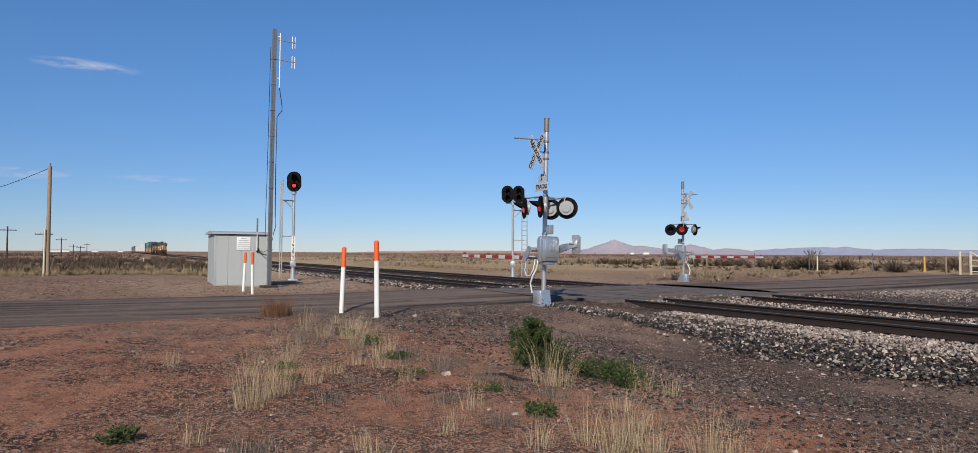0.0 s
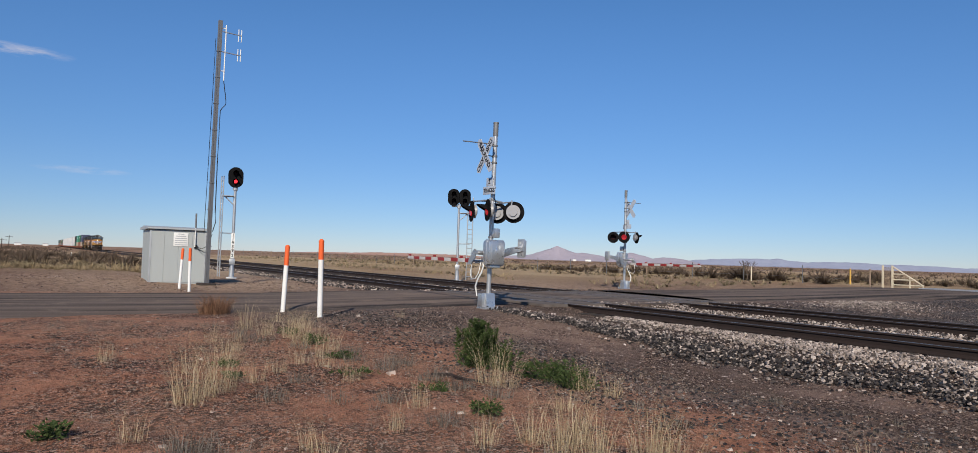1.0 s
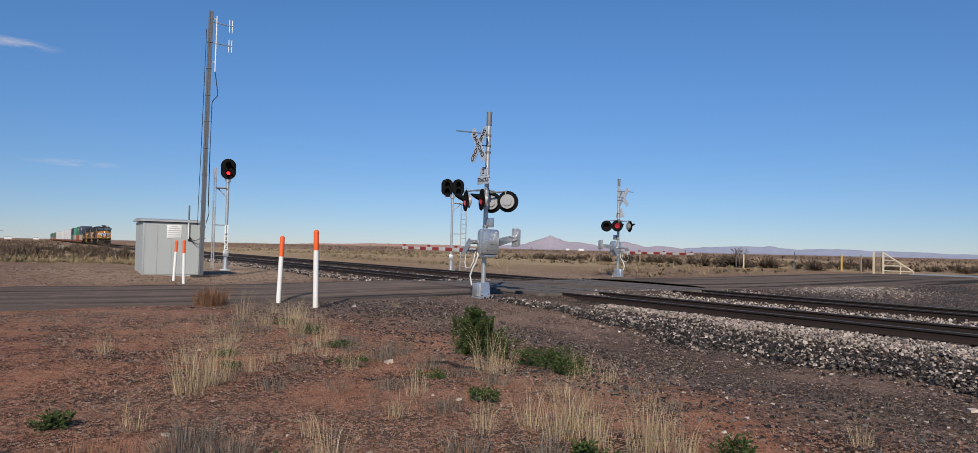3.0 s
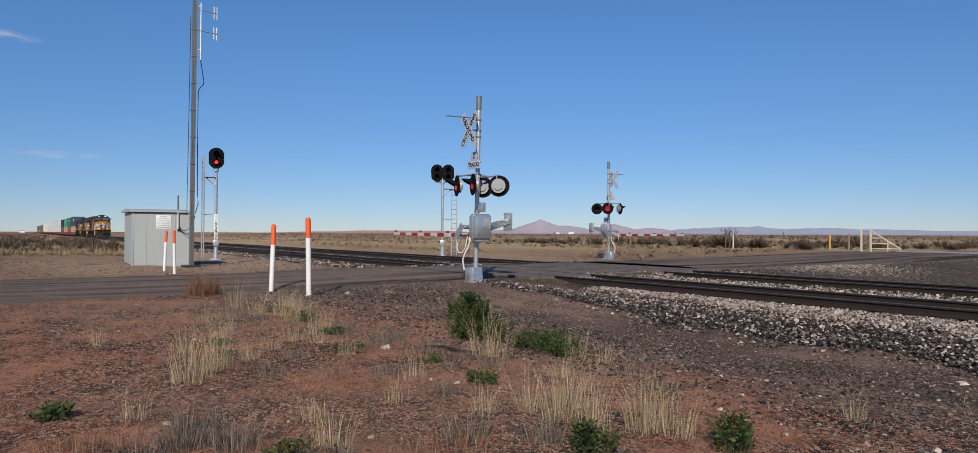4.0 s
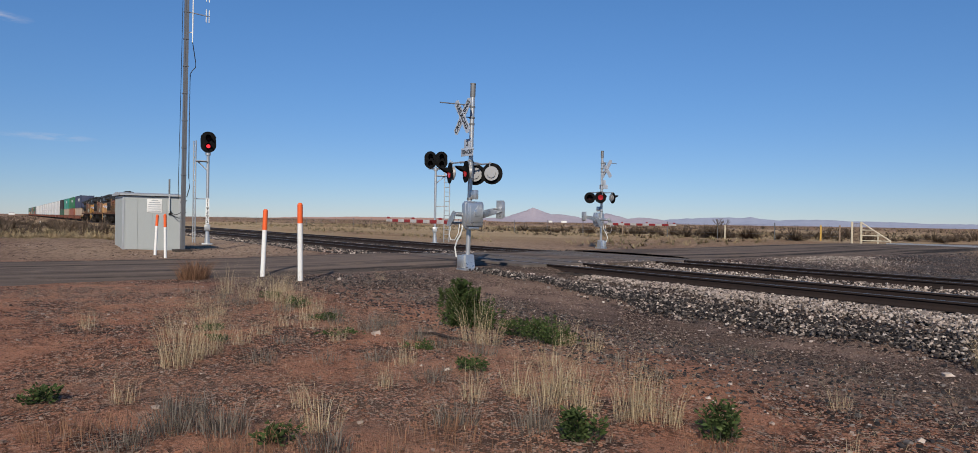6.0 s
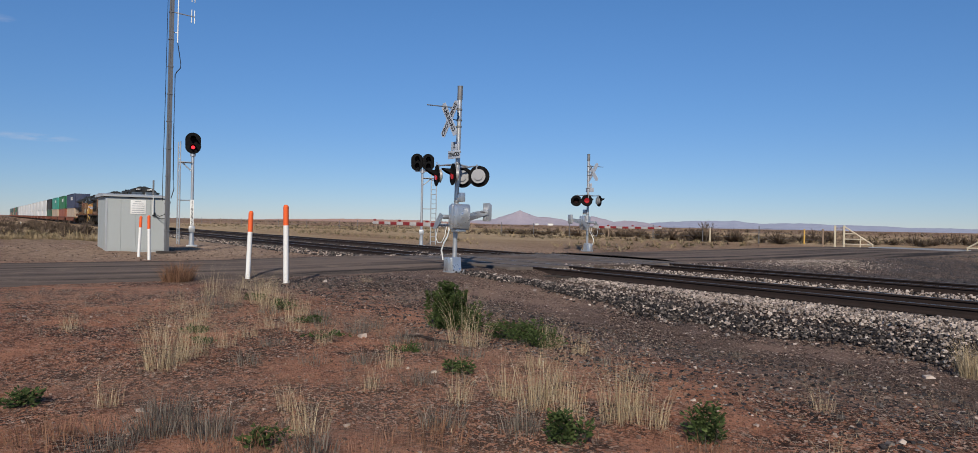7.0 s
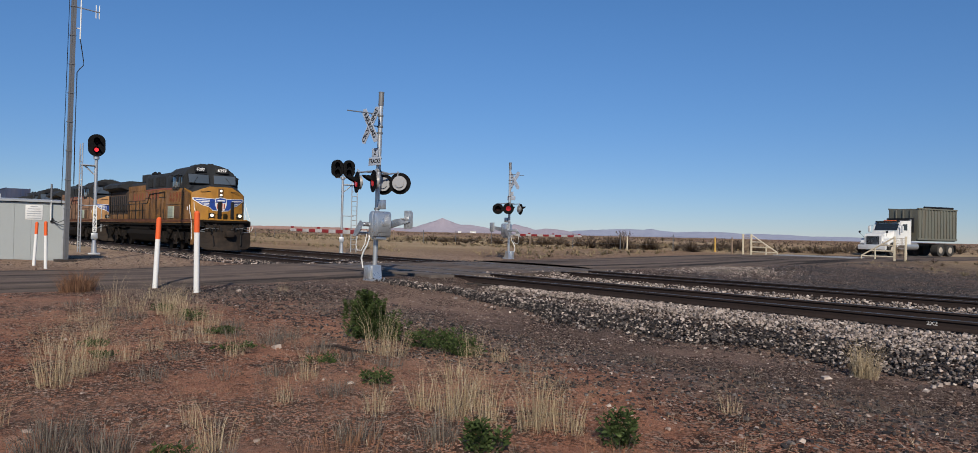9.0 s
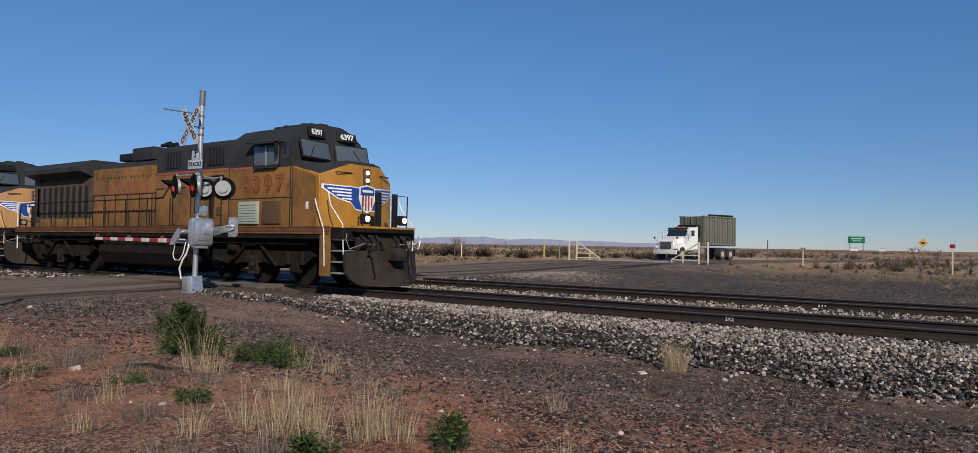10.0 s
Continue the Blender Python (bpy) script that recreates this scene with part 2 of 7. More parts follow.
    c = mix_col(nt, mx2.outputs[0], c, tan)
    c = mix_col(nt, ramp(nt, grit, 0.57, 0.68, 0, 0.65), c, (0.46, 0.37, 0.31))
    c = mix_col(nt, ramp(nt, grit, 0.42, 0.33, 0, 0.55), c, (0.05, 0.028, 0.02))
    nt.links.new(c, b.inputs["Base Color"])
    add = nt.nodes.new("ShaderNodeMath")
    add.operation = "ADD"
    nt.links.new(fine, add.inputs[0])
    nt.links.new(grit, add.inputs[1])
    bump(nt, b, add.outputs[0], 0.8, 0.045)
    return m


def asphalt_mat():
    m, nt, b = base_mat("old_asphalt", 0.92)
    b.inputs["Specular IOR Level"].default_value = 0.06
    pos = nt.nodes.new("ShaderNodeNewGeometry").outputs["Position"]
    mp = nt.nodes.new("ShaderNodeMapping")
    mp.inputs["Scale"].default_value = (1.5, 0.06, 1.0)
    nt.links.new(pos, mp.inputs["Vector"])
    lane = noise_of(nt, 1.1, 4, 0.6, mp.outputs[0])
    mid = noise_of(nt, 0.9, 6, 0.7, pos)
    grit = noise_of(nt, 70.0, 3, 0.8, pos)
    c = mix_col(nt, ramp(nt, lane, 0.38, 0.6), (0.050, 0.040, 0.036), (0.15, 0.112, 0.092))
    c = mix_col(nt, ramp(nt, mid, 0.54, 0.75, 0, 0.6), c, (0.26, 0.19, 0.145))
    c = mix_col(nt, ramp(nt, lane, 0.42, 0.38, 0, 0.9), c, (0.018, 0.015, 0.014))
    c = mix_col(nt, ramp(nt, grit, 0.5, 0.7, 0, 0.4), c, (0.24, 0.21, 0.18))
    nt.links.new(c, b.inputs["Base Color"])
    bump(nt, b, grit, 0.5, 0.01)
    return m


M = {
    "ground": ground_mat(), "asphalt": asphalt_mat(),
    "galv": worn("galvanised_steel", (0.50, 0.51, 0.52), (0.27, 0.27, 0.27), 0.45, 6, 0.38, 0.65),
    "silver": worn("silver_paint", (0.60, 0.61, 0.62), (0.34, 0.34, 0.34), 0.4, 7, 0.33, 0.8, spec=0.5),
    "greypole": worn("grey_steel", (0.19, 0.195, 0.205), (0.10, 0.095, 0.09), 0.5, 2, 0.55, 0.4),
    "shed": worn("shed_paint", (0.37, 0.395, 0.39), (0.31, 0.32, 0.31), 0.3, 1.2, 0.5, 0.0, streak=0.7),
    "shedtrim": worn("shed_trim", (0.36, 0.38, 0.40), (0.25, 0.24, 0.22), 0.4, 3, 0.5, 0.0),
    "white": worn("white_paint", (0.72, 0.72, 0.70), (0.42, 0.38, 0.33), 0.3, 4, 0.5),
    "signwhite": worn("blue_grey_sheeting", (0.40, 0.44, 0.51), (0.28, 0.30, 0.33), 0.4, 4, 0.6),
    "armwhite": worn("off_white_sheeting", (0.50, 0.48, 0.46), (0.3, 0.26, 0.24), 0.5, 4, 0.6),
    "red": worn("red_sheeting", (0.26, 0.025, 0.025), (0.2, 0.03, 0.03), 0.4, 4, 0.45),
    "orange": worn("orange_band", (0.75, 0.12, 0.03), (0.5, 0.09, 0.03), 0.35, 6, 0.5),
    "black": worn("black_paint", (0.008, 0.008, 0.009), (0.02, 0.018, 0.017), 0.5, 5, 0.6),
    "void": matt("matt_black", (0.005, 0.005, 0.0055)),
    "ink": worn("black_print", (0.03, 0.03, 0.032), (0.06, 0.06, 0.06), 0.3, 9, 0.6, bump_s=0),
    "rail": worn("rail_web_rust", (0.026, 0.016, 0.013), (0.012, 0.01, 0.01), 0.6, 3, 0.8),
    "railtop": worn("rail_head_steel", (0.13, 0.115, 0.105), (0.05, 0.04, 0.035), 0.5, 5, 0.4, 0.7),
    "tie": worn("weathered_tie", (0.05, 0.04, 0.034), (0.02, 0.016, 0.015), 0.6, 3, 0.9, grain=25),
    "concrete": worn("crossing_concrete", (0.15, 0.125, 0.11), (0.065, 0.053, 0.047), 0.8, 1.4, 0.9, spec=0.08),
    "ballast_l": island("pale_ballast", [(0.025, 0.020, 0.019), (0.52, 0.425, 0.37), (0.075, 0.060, 0.054), (0.68, 0.58, 0.51)]),
    "ballast_d": island("dark_ballast", [(0.012, 0.011, 0.012), (0.05, 0.044, 0.044), (0.022, 0.02, 0.021), (0.22, 0.19, 0.175)]),
    "pebble": island("desert_pebbles", [(0.05, 0.030, 0.024), (0.26, 0.165, 0.125), (0.04, 0.028, 0.024), (0.18, 0.115, 0.088), (0.46, 0.37, 0.31)]),
    "clod": island("soil_clods", [(0.19, 0.082, 0.050), (0.32, 0.155, 0.098), (0.06, 0.028, 0.02), (0.27, 0.125, 0.078)]),
    "yard": island("grey_yard_gravel", [(0.025, 0.024, 0.027), (0.085, 0.078, 0.08), (0.045, 0.041, 0.043), (0.20, 0.18, 0.17)]),
    "rock": worn("pale_rock", (0.50, 0.42, 0.36), (0.3, 0.2, 0.15), 0.4, 8, 0.9),
    "straw": island("dry_grass", [(0.30, 0.22, 0.125), (0.50, 0.40, 0.26), (0.20, 0.14, 0.08), (0.60, 0.51, 0.36)]),
    "plain_grass": island("dry_plain_grass", [(0.24, 0.175, 0.10), (0.42, 0.325, 0.195), (0.31, 0.235, 0.135), (0.50, 0.40, 0.25)]),
    "leaf": island("green_leaves", [(0.020, 0.032, 0.011), (0.060, 0.088, 0.026), (0.036, 0.055, 0.018), (0.095, 0.125, 0.045)]),
    "sage": island("grey_twigs", [(0.085, 0.07, 0.058), (0.21, 0.18, 0.15), (0.045, 0.036, 0.03), (0.30, 0.26, 0.215)]),
    "rustbush": island("rusty_tumbleweed", [(0.17, 0.085, 0.05), (0.27, 0.155, 0.095), (0.09, 0.048, 0.03)]),
    "scrub": island("desert_scrub", [(0.11, 0.09, 0.058), (0.27, 0.215, 0.13), (0.16, 0.135, 0.085), (0.36, 0.29, 0.18)]),
    "scrub_dark": island("mesquite_twigs", [(0.055, 0.038, 0.029), (0.14, 0.10, 0.074), (0.09, 0.07, 0.048), (0.19, 0.14, 0.10)]),
    "wood": worn("weathered_pole", (0.27, 0.195, 0.14), (0.12, 0.085, 0.065), 0.5, 3, 0.85, streak=0.85),
    "darkwood": worn("creosoted_pole", (0.06, 0.045, 0.037), (0.03, 0.024, 0.02), 0.5, 3, 0.9, streak=0.85),
    "creamwood": worn("cream_paint_wood", (0.62, 0.54, 0.40), (0.35, 0.27, 0.19), 0.5, 4, 0.7),
    "yellowp": worn("yellow_marker", (0.60, 0.36, 0.08), (0.3, 0.2, 0.1), 0.4, 5, 0.6),
    "green": worn("green_sign", (0.012, 0.16, 0.09), (0.02, 0.1, 0.06), 0.3, 3, 0.45),
    "lens_off": worn("grey_lens_back", (0.33, 0.33, 0.34), (0.24, 0.24, 0.24), 0.5, 9, 0.4, 0.2),
    "lens_dark": matt("dark_lens", (0.012, 0.004, 0.004), 0.5),
    "lens_red": glow("red_lamp", (1.0, 0.03, 0.04), 1.7, (0.2, 0.01, 0.01)),
    "lens_mid": glow("flasher_lamp", (1.0, 0.03, 0.04), 0.30, (0.2, 0.01, 0.01)),
    "lens_dim": glow("dim_red_lamp", (1.0, 0.05, 0.04), 0.08, (0.16, 0.02, 0.02)),
    "lamp": glow("headlamp", (1.0, 0.86, 0.58), 1.3, (0.6, 0.6, 0.55)),
    "glass": glass("dark_glass"),
    # base colour lightened to blue-grey to imitate sky reflected in the panes
    "cabglass": glass("sky_tinted_cab_glass", (0.07, 0.085, 0.10), 0.12),
    "rubber": worn("tyre_rubber", (0.03, 0.03, 0.03), (0.1, 0.085, 0.07), 0.6, 6, 0.9),
    # mauve and blue distance haze is mixed into the next two base colours
    "mount": worn("hazed_mountain_rock", (0.40, 0.35, 0.39), (0.30, 0.275, 0.32), 0.7, 0.01, 0.95, grain=0.05, bump_s=0),
    "mount2": worn("hazed_range_rock", (0.34, 0.36, 0.45), (0.27, 0.29, 0.38), 0.6, 0.01, 0.95, grain=0.05, bump_s=0),
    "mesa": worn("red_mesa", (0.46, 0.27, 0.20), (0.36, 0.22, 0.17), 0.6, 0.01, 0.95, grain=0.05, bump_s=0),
}

# ---- mesh helpers ----
def box(bm, cx, cy, cz, sx, sy, sz, bev=0.0, rot=None):
    m = Matrix.Translation((cx, cy, cz))
    if rot is not None:
        m = m @ rot
    vs = bmesh.ops.create_cube(bm, size=1.0, matrix=m @ Matrix.Diagonal((sx, sy, sz, 1)))["verts"]
    if bev:
        es = list({e for v in vs for e in v.link_edges})
        bmesh.ops.bevel(bm, geom=es, offset=bev, segments=2, affect="EDGES", profile=0.6)
    return vs


def rod(bm, a, b, r0, r1=None, seg=10):
    a, b = Vector(a), Vector(b)
    d = b - a
    m = Matrix.Translation((a + b) / 2) @ d.to_track_quat("Z", "Y").to_matrix().to_4x4()
    bmesh.ops.create_cone(bm, cap_ends=True, segments=seg, radius1=r0, radius2=r0 if r1 is None else r1, depth=d.length, matrix=m)


def tube(bm, pts, r, seg=6):
    """A bent bar through the points."""
    pts = [Vector(p) for p in pts]
    rings = []
    for i, p in enumerate(pts):
        d = (pts[min(i + 1, len(pts) - 1)] - pts[max(i - 1, 0)]).normalized()
        q = d.to_track_quat("Z", "Y")
        rings.append([bm.verts.new(p + q @ Vector((r * math.cos(2 * math.pi * k / seg), r * math.sin(2 * math.pi * k / seg), 0))) for k in range(seg)])
    for a, b in zip(rings, rings[1:]):
        for k in range(seg):
            bm.faces.new((a[k], a[(k + 1) % seg], b[(k + 1) % seg], b[k]))
    bm.faces.new(rings[0][::-1])
    bm.faces.new(rings[-1])


def prism(bm, prof, lo, hi, axis="y"):
    """A closed outline drawn out along one axis between lo and hi. The outline is (x, z) for y, (y, z) for x, (x, y) for z."""
    def at(p, k):
        return {"y": (p[0], k, p[1]), "x": (k, p[0], p[1]), "z": (p[0], p[1], k)}[axis]
    a = [bm.verts.new(at(p, lo)) for p in prof]
    b = [bm.verts.new(at(p, hi)) for p in prof]
    n = len(prof)
    fs = [bm.faces.new(a), bm.faces.new(b[::-1])]
    for i in range(n):
        fs.append(bm.faces.new((a[i], b[i], b[(i + 1) % n], a[(i + 1) % n])))
    bmesh.ops.recalc_face_normals(bm, faces=fs)
    return a + b


def mesh_of(name, bm, mats, smooth=False):
    me = bpy.data.meshes.new(name)
    bmesh.ops.recalc_face_normals(bm, faces=bm.faces[:])
    bm.to_mesh(me)
    bm.free()
    for mt in mats if isinstance(mats, (list, tuple)) else [mats]:
        me.materials.append(mt)
    if smooth:
        me.shade_smooth()
        me.set_sharp_from_angle(angle=radians(35))
    return me


def part(name, bm, material, parent, label="", smooth=True):
    ob = new(name, mesh_of(name, bm, material, smooth))
    ob.parent = parent
    return tagged(ob, label)


def thing(name, label, category, group="", at=None):
    ob = new(name)
    if at is not None:
        ob.matrix_basis = at
    return tagged(ob, label, category, group)


def solid(name, bm, material, label, category="", group="", kind="", smooth=True):
    ob = new(name, mesh_of(name, bm, material, smooth))
    return tagged(ob, label, category, group, kind)


def B():
    return bmesh.new()


def one(fn, *a, **k):
    bm = bmesh.new()
    fn(bm, *a, **k)
    return bm


def letters(name, text, size, material, parent, m, label="", depth=0.004, align="CENTER", grow=0.025):
    cu = bpy.data.curves.new(name, "FONT")
    cu.body, cu.size, cu.extrude, cu.align_x, cu.align_y = text, size, depth, align, "CENTER"
    cu.offset = size * grow
    tmp = new(name, cu)
    dg = bpy.context.evaluated_depsgraph_get()
    me = bpy.data.meshes.new_from_object(tmp.evaluated_get(dg))
    bpy.data.objects.remove(tmp)
    me.materials.clear()
    me.materials.append(material)
    ob = new(name, me)
    ob.parent, ob.matrix_basis = parent, m
    return tagged(ob, label)


def sstep(a, b, v):
    k = min(1.0, max(0.0, (v - a) / (b - a)))
    return k * k * (3 - 2 * k)


# ---- ground ----
Y1, Y2 = 14.4, 19.3            # centre lines of the two tracks
RAIL = 0.13                    # height of the rail tops


def road_x(y):
    """Left and right edge of the road at y."""
    bend = 0.30 * max(0.0, y - 44.0)
    wide = 2.5 * sstep(4, -14, y) + 2.0 * sstep(24, 40, y) * sstep(60, 46, y)
    return -25.2 - 0.4 * wide + bend, -17.4 + wide * 0.9 + bend


def road_z(y):
    return 0.02 + 0.105 * sstep(5, 12.0, y) + 0.19 * sstep(24, 46, y)


def height(x, y):
    h = -0.02
    # the near ground falls towards the ballast, away from the road
    w = sstep(-15.5, -9.0, x)
    h -= w * (0.05 + 0.30 * sstep(4.5, 9.5, y))
    h += 0.06 * sstep(2, 12, y) * (1 - w)
    h += 0.30 * sstep(23, 46, y)
    # raised bed under both tracks
    bed = sstep(9.9, 12.0, y) * sstep(24.2, 21.8, y)
    h = h * (1 - bed) + (RAIL - 0.22) * bed
    n = noise.noise(Vector((x * 0.35, y * 0.35, 0.0))) * 0.06 + noise.noise(Vector((x * 1.3, y * 1.3, 4.0))) * 0.025
    if abs(x) < 30 and abs(y) < 20:
        n += noise.noise(Vector((x * 2.4, y * 2.4, 2.0))) * 0.035 + noise.noise(Vector((x * 5.2, y * 5.2, 6.0))) * 0.024
    far = sstep(30, 160, math.hypot(x, y))
    n += far * noise.noise(Vector((x * 0.02, y * 0.02, 9.0))) * 0.35
    h += n * (1 - bed)
    # low bank by the shed
    h += 0.16 * sstep(6.0, 3.0, y) * sstep(-29, -33, x) * sstep(-60, -40, x) * sstep(-12, 0, y)
    l, r = road_x(y)
    on = sstep(l - 2.0, l - 0.3, x) * sstep(r + 2.0, r + 0.3, x) if -300 < y < 300 else 0
    return h * (1 - on) + (road_z(y) - 0.06) * on


def make_ground():
    n = 530
    u = np.linspace(-1, 1, n)
    s = np.sinh(u * 7.8) / math.sinh(7.8) * 4600.0
    xs, ys = s - 6.0, s + 4.5
    verts = [(x, y, height(x, y)) for y in ys for x in xs]
    faces = [(j * n + i, j * n + i + 1, (j + 1) * n + i + 1, (j + 1) * n + i) for j in range(n - 1) for i in range(n - 1)]
    me = bpy.data.meshes.new("ground")
    me.from_pydata(verts, [], faces)
    me.materials.append(M["ground"])
    me.shade_smooth()
    tagged(new("ground", me), "reddish desert soil with gravel and dry plain reaching the horizon", "ground", kind="structure")


def make_road(name, y0, y1, step):
    rng = random.Random(5)
    bm = B()
    rows = []
    k = int((y1 - y0) / step)
    for j in range(k + 1):
        y = y0 + (y1 - y0) * j / k
        l, r = road_x(y)
        l += rng.uniform(-0.16, 0.16)
        r += rng.uniform(-0.16, 0.16)
        z = road_z(y)
        row = []
        for i in range(9):
            f = i / 8
            crown = 0.05 * (1 - (2 * f - 1) ** 2)
            row.append(bm.verts.new((l + (r - l) * f, y, z + crown - (0.07 if i in (0, 8) else 0))))
        rows.append(row)
    for a, b in zip(rows, rows[1:]):
        for i in range(8):
            bm.faces.new((a[i], a[i + 1], b[i + 1], b[i]))
    solid(name, bm, M["asphalt"], "worn grey asphalt road with dark tyre streaks and dusty edges", "road", kind="structure")


make_ground()
make_road("road", -220.0, 12.2, 0.5)
make_road("road", 21.6, 46.0, 0.4)
make_road("road", 46.0, 240.0, 1.0)


def stones(name, label, mat, n, place, size, seed, flat=0.7):
    """Loose angular stones, joined: eight-cornered lumps."""
    rng = np.random.default_rng(seed)
    cube = np.array([(-1, -1, -1), (1, -1, -1), (1, 1, -1), (-1, 1, -1), (-1, -1, 1), (1, -1, 1), (1, 1, 1), (-1, 1, 1)], float)
    quad = np.array([(4, 5, 6, 7), (0, 1, 5, 4), (1, 2, 6, 5), (2, 3, 7, 6), (3, 0, 4, 7)])
    pts = place(rng, n)
    n = len(pts)
    s = rng.uniform(size[0], size[1], n) * rng.choice([0.7, 1.0, 1.0, 1.35], n)
    v = cube[None] * rng.uniform(0.45, 1.0, (n, 8, 3)) * np.stack([s, s * rng.uniform(0.6, 1.1, n), s * rng.uniform(flat * 0.6, flat * 1.2, n)], 1)[:, None]
    a, t = rng.uniform(0, 6.28, n), rng.uniform(-0.5, 0.5, n)
    ca, sa, ct, st = np.cos(a)[:, None], np.sin(a)[:, None], np.cos(t)[:, None], np.sin(t)[:, None]
    x, y, z = v[..., 0], v[..., 1], v[..., 2]
    x, z = x * ct + z * st, -x * st + z * ct
    x, y = x * ca - y * sa, x * sa + y * ca
    v = np.stack([x, y, z], 2) + pts[:, None]
    me = bpy.data.meshes.new(name)
    me.from_pydata(v.reshape(-1, 3).tolist(), [], (quad[None] + 8 * np.arange(n)[:, None, None]).reshape(-1, 4).tolist())
    me.materials.append(M[mat])
    return tagged(new(name, me), label, kind="stuff")


# ---- tracks ----
def sleepers(yc, x0, x1):
    bm = B()
    x = x0
    rng = random.Random(int(yc * 10))
    while x < x1:
        box(bm, x, yc + rng.uniform(-0.03, 0.03), RAIL - 0.26, 0.23, 2.6, 0.16)
        x += 0.52 + (0.0 if x > -60 else 0.6)
    return bm


def make_track(name, yc, label):
    tr = thing(name, label, "railway track")
    prof = [(-0.075, -0.18), (0.075, -0.18), (0.075, -0.165), (0.02, -0.148), (0.01, -0.12), (0.01, -0.05), (0.037, -0.035), (0.037, -0.006),
            (-0.037, -0.006), (-0.037, -0.035), (-0.01, -0.05), (-0.01, -0.12), (-0.02, -0.148), (-0.075, -0.165)]
    for s in (-1, 1):
        bm = B()
        prism(bm, [(yc + s * 0.755 + p, RAIL + q) for p, q in prof], -900, 120, "x")
        r = part("rail", bm, M["rail"], tr, "rusty brown rail", smooth=False)
        bm = B()
        prism(bm, [(yc + s * 0.755 - 0.034, RAIL - 0.006), (yc + s * 0.755 + 0.034, RAIL - 0.006), (yc + s * 0.755 + 0.03, RAIL + 0.002), (yc + s * 0.755 - 0.03, RAIL + 0.002)], -900, 120, "x")
        part("rail_head", bm, M["railtop"], r, "worn bright running surface", smooth=False)
    tagged(part("tie_row", sleepers(yc, -160, -24.2), M["tie"], tr, "dark weathered wooden ties", smooth=False), kind="stuff")
    me = mesh_of("tie", one(box, 0, 0, 0, 0.23, 2.6, 0.16, 0.01), M["tie"])
    for k in range(62):
        t = new("tie", me)
        t.parent, t.location = tr, (-16.6 + 0.52 * k, yc + 0.03 * math.sin(k * 2.7), RAIL - 0.26)
    return tr


make_track("railway_track", Y1, "rusty steel rails on wooden ties, dark with ballast shoulders")
make_track("railway_track", Y2, "second pair of rusty steel rails on pale ballast")

# crossing surface: concrete panels between and beside the rails
crossing = thing("crossing_surface", "worn grey concrete crossing panels between the rails", "level crossing")
panel_mesh = {}
for yc in (Y1, Y2):
    for y0, y1 in ((yc - 1.75, yc - 0.84), (yc - 0.66, yc + 0.66), (yc + 0.84, yc + 1.75)):
        key = round(y1 - y0, 2)
        if key not in panel_mesh:
            panel_mesh[key] = mesh_of("panel", one(box, 0, 0, 0, 2.40, y1 - y0, 0.2, 0.012), M["concrete"])
        for k in range(3):
            p = new("panel", panel_mesh[key])
            p.parent = crossing
            p.location = (-24.0 + 1.2 + 2.44 * k, (y0 + y1) / 2, RAIL - 0.105 + 0.004 * (k % 2))
bm = B()
box(bm, -20.6, (Y1 + Y2) / 2, RAIL - 0.08, 8.4, Y2 - Y1 - 3.56, 0.16)
part("infill", bm, M["asphalt"], crossing, "dark asphalt strip between the tracks", smooth=False)


# ---- ballast and loose stones ----
def on_bed(x0, x1, y0, y1, falloff=0.0, rise=0.0):
    def place(rng, n):
        x = x0 + (x1 - x0) * rng.random(n)
        y = y0 + (y1 - y0) * rng.random(n)
        z = np.array([height(a, b) for a, b in zip(x, y)]) + rng.random(n) * (0.035 + rise)
        return np.stack([x, y, z], 1)
    return place


def shoulder(x0, x1, y_hi, y_lo, power=1.0, taper=1.9):
    """Points on the slope from the ends of the ties down to the toe of the ballast."""
    def place(rng, n):
        x = x0 + (x1 - x0) * rng.random(n)
        f = np.where(rng.random(n) < 0.05, 1 + 0.5 * rng.random(n) ** 2, rng.random(n) ** power)
        toe = y_lo + 0.14 * np.sin(x * 0.9) + 0.1 * np.sin(x * 2.3 + 1) + taper * np.clip((-x + 0.5) / 11, 0, 1)
        y = y_hi + (np.minimum(toe, y_hi - 0.1) - y_hi) * f
        z0 = np.array([height(a, b) for a, b in zip(x, y)])
        z = z0 + rng.random(n) ** 1.3 * 0.09
        return np.stack([x, y, z], 1)
    return place


stones("ballast", "pale grey crushed stone ballast on the track shoulder", "ballast_l", 27000, shoulder(-14.0, 9, 13.0, 10.5, power=1.05), (0.012, 0.031), 1)
stones("ballast", "dark grey crushed stone ballast at the foot of the shoulder", "ballast_d", 15000, shoulder(-16.4, 9, 11.3, 9.95, power=0.85, taper=0.6), (0.011, 0.028), 2)
stones("ballast", "pale ballast scattered over the dark shoulder", "ballast_l", 5200, shoulder(-16.0, 9, 11.9, 10.0, power=0.7, taper=0.6), (0.012, 0.032), 3)
stones("ballast", "pale ballast between the rails of the near track", "ballast_l", 5000, on_bed(-17.2, 12, 13.75, 15.05), (0.015, 0.034), 4)
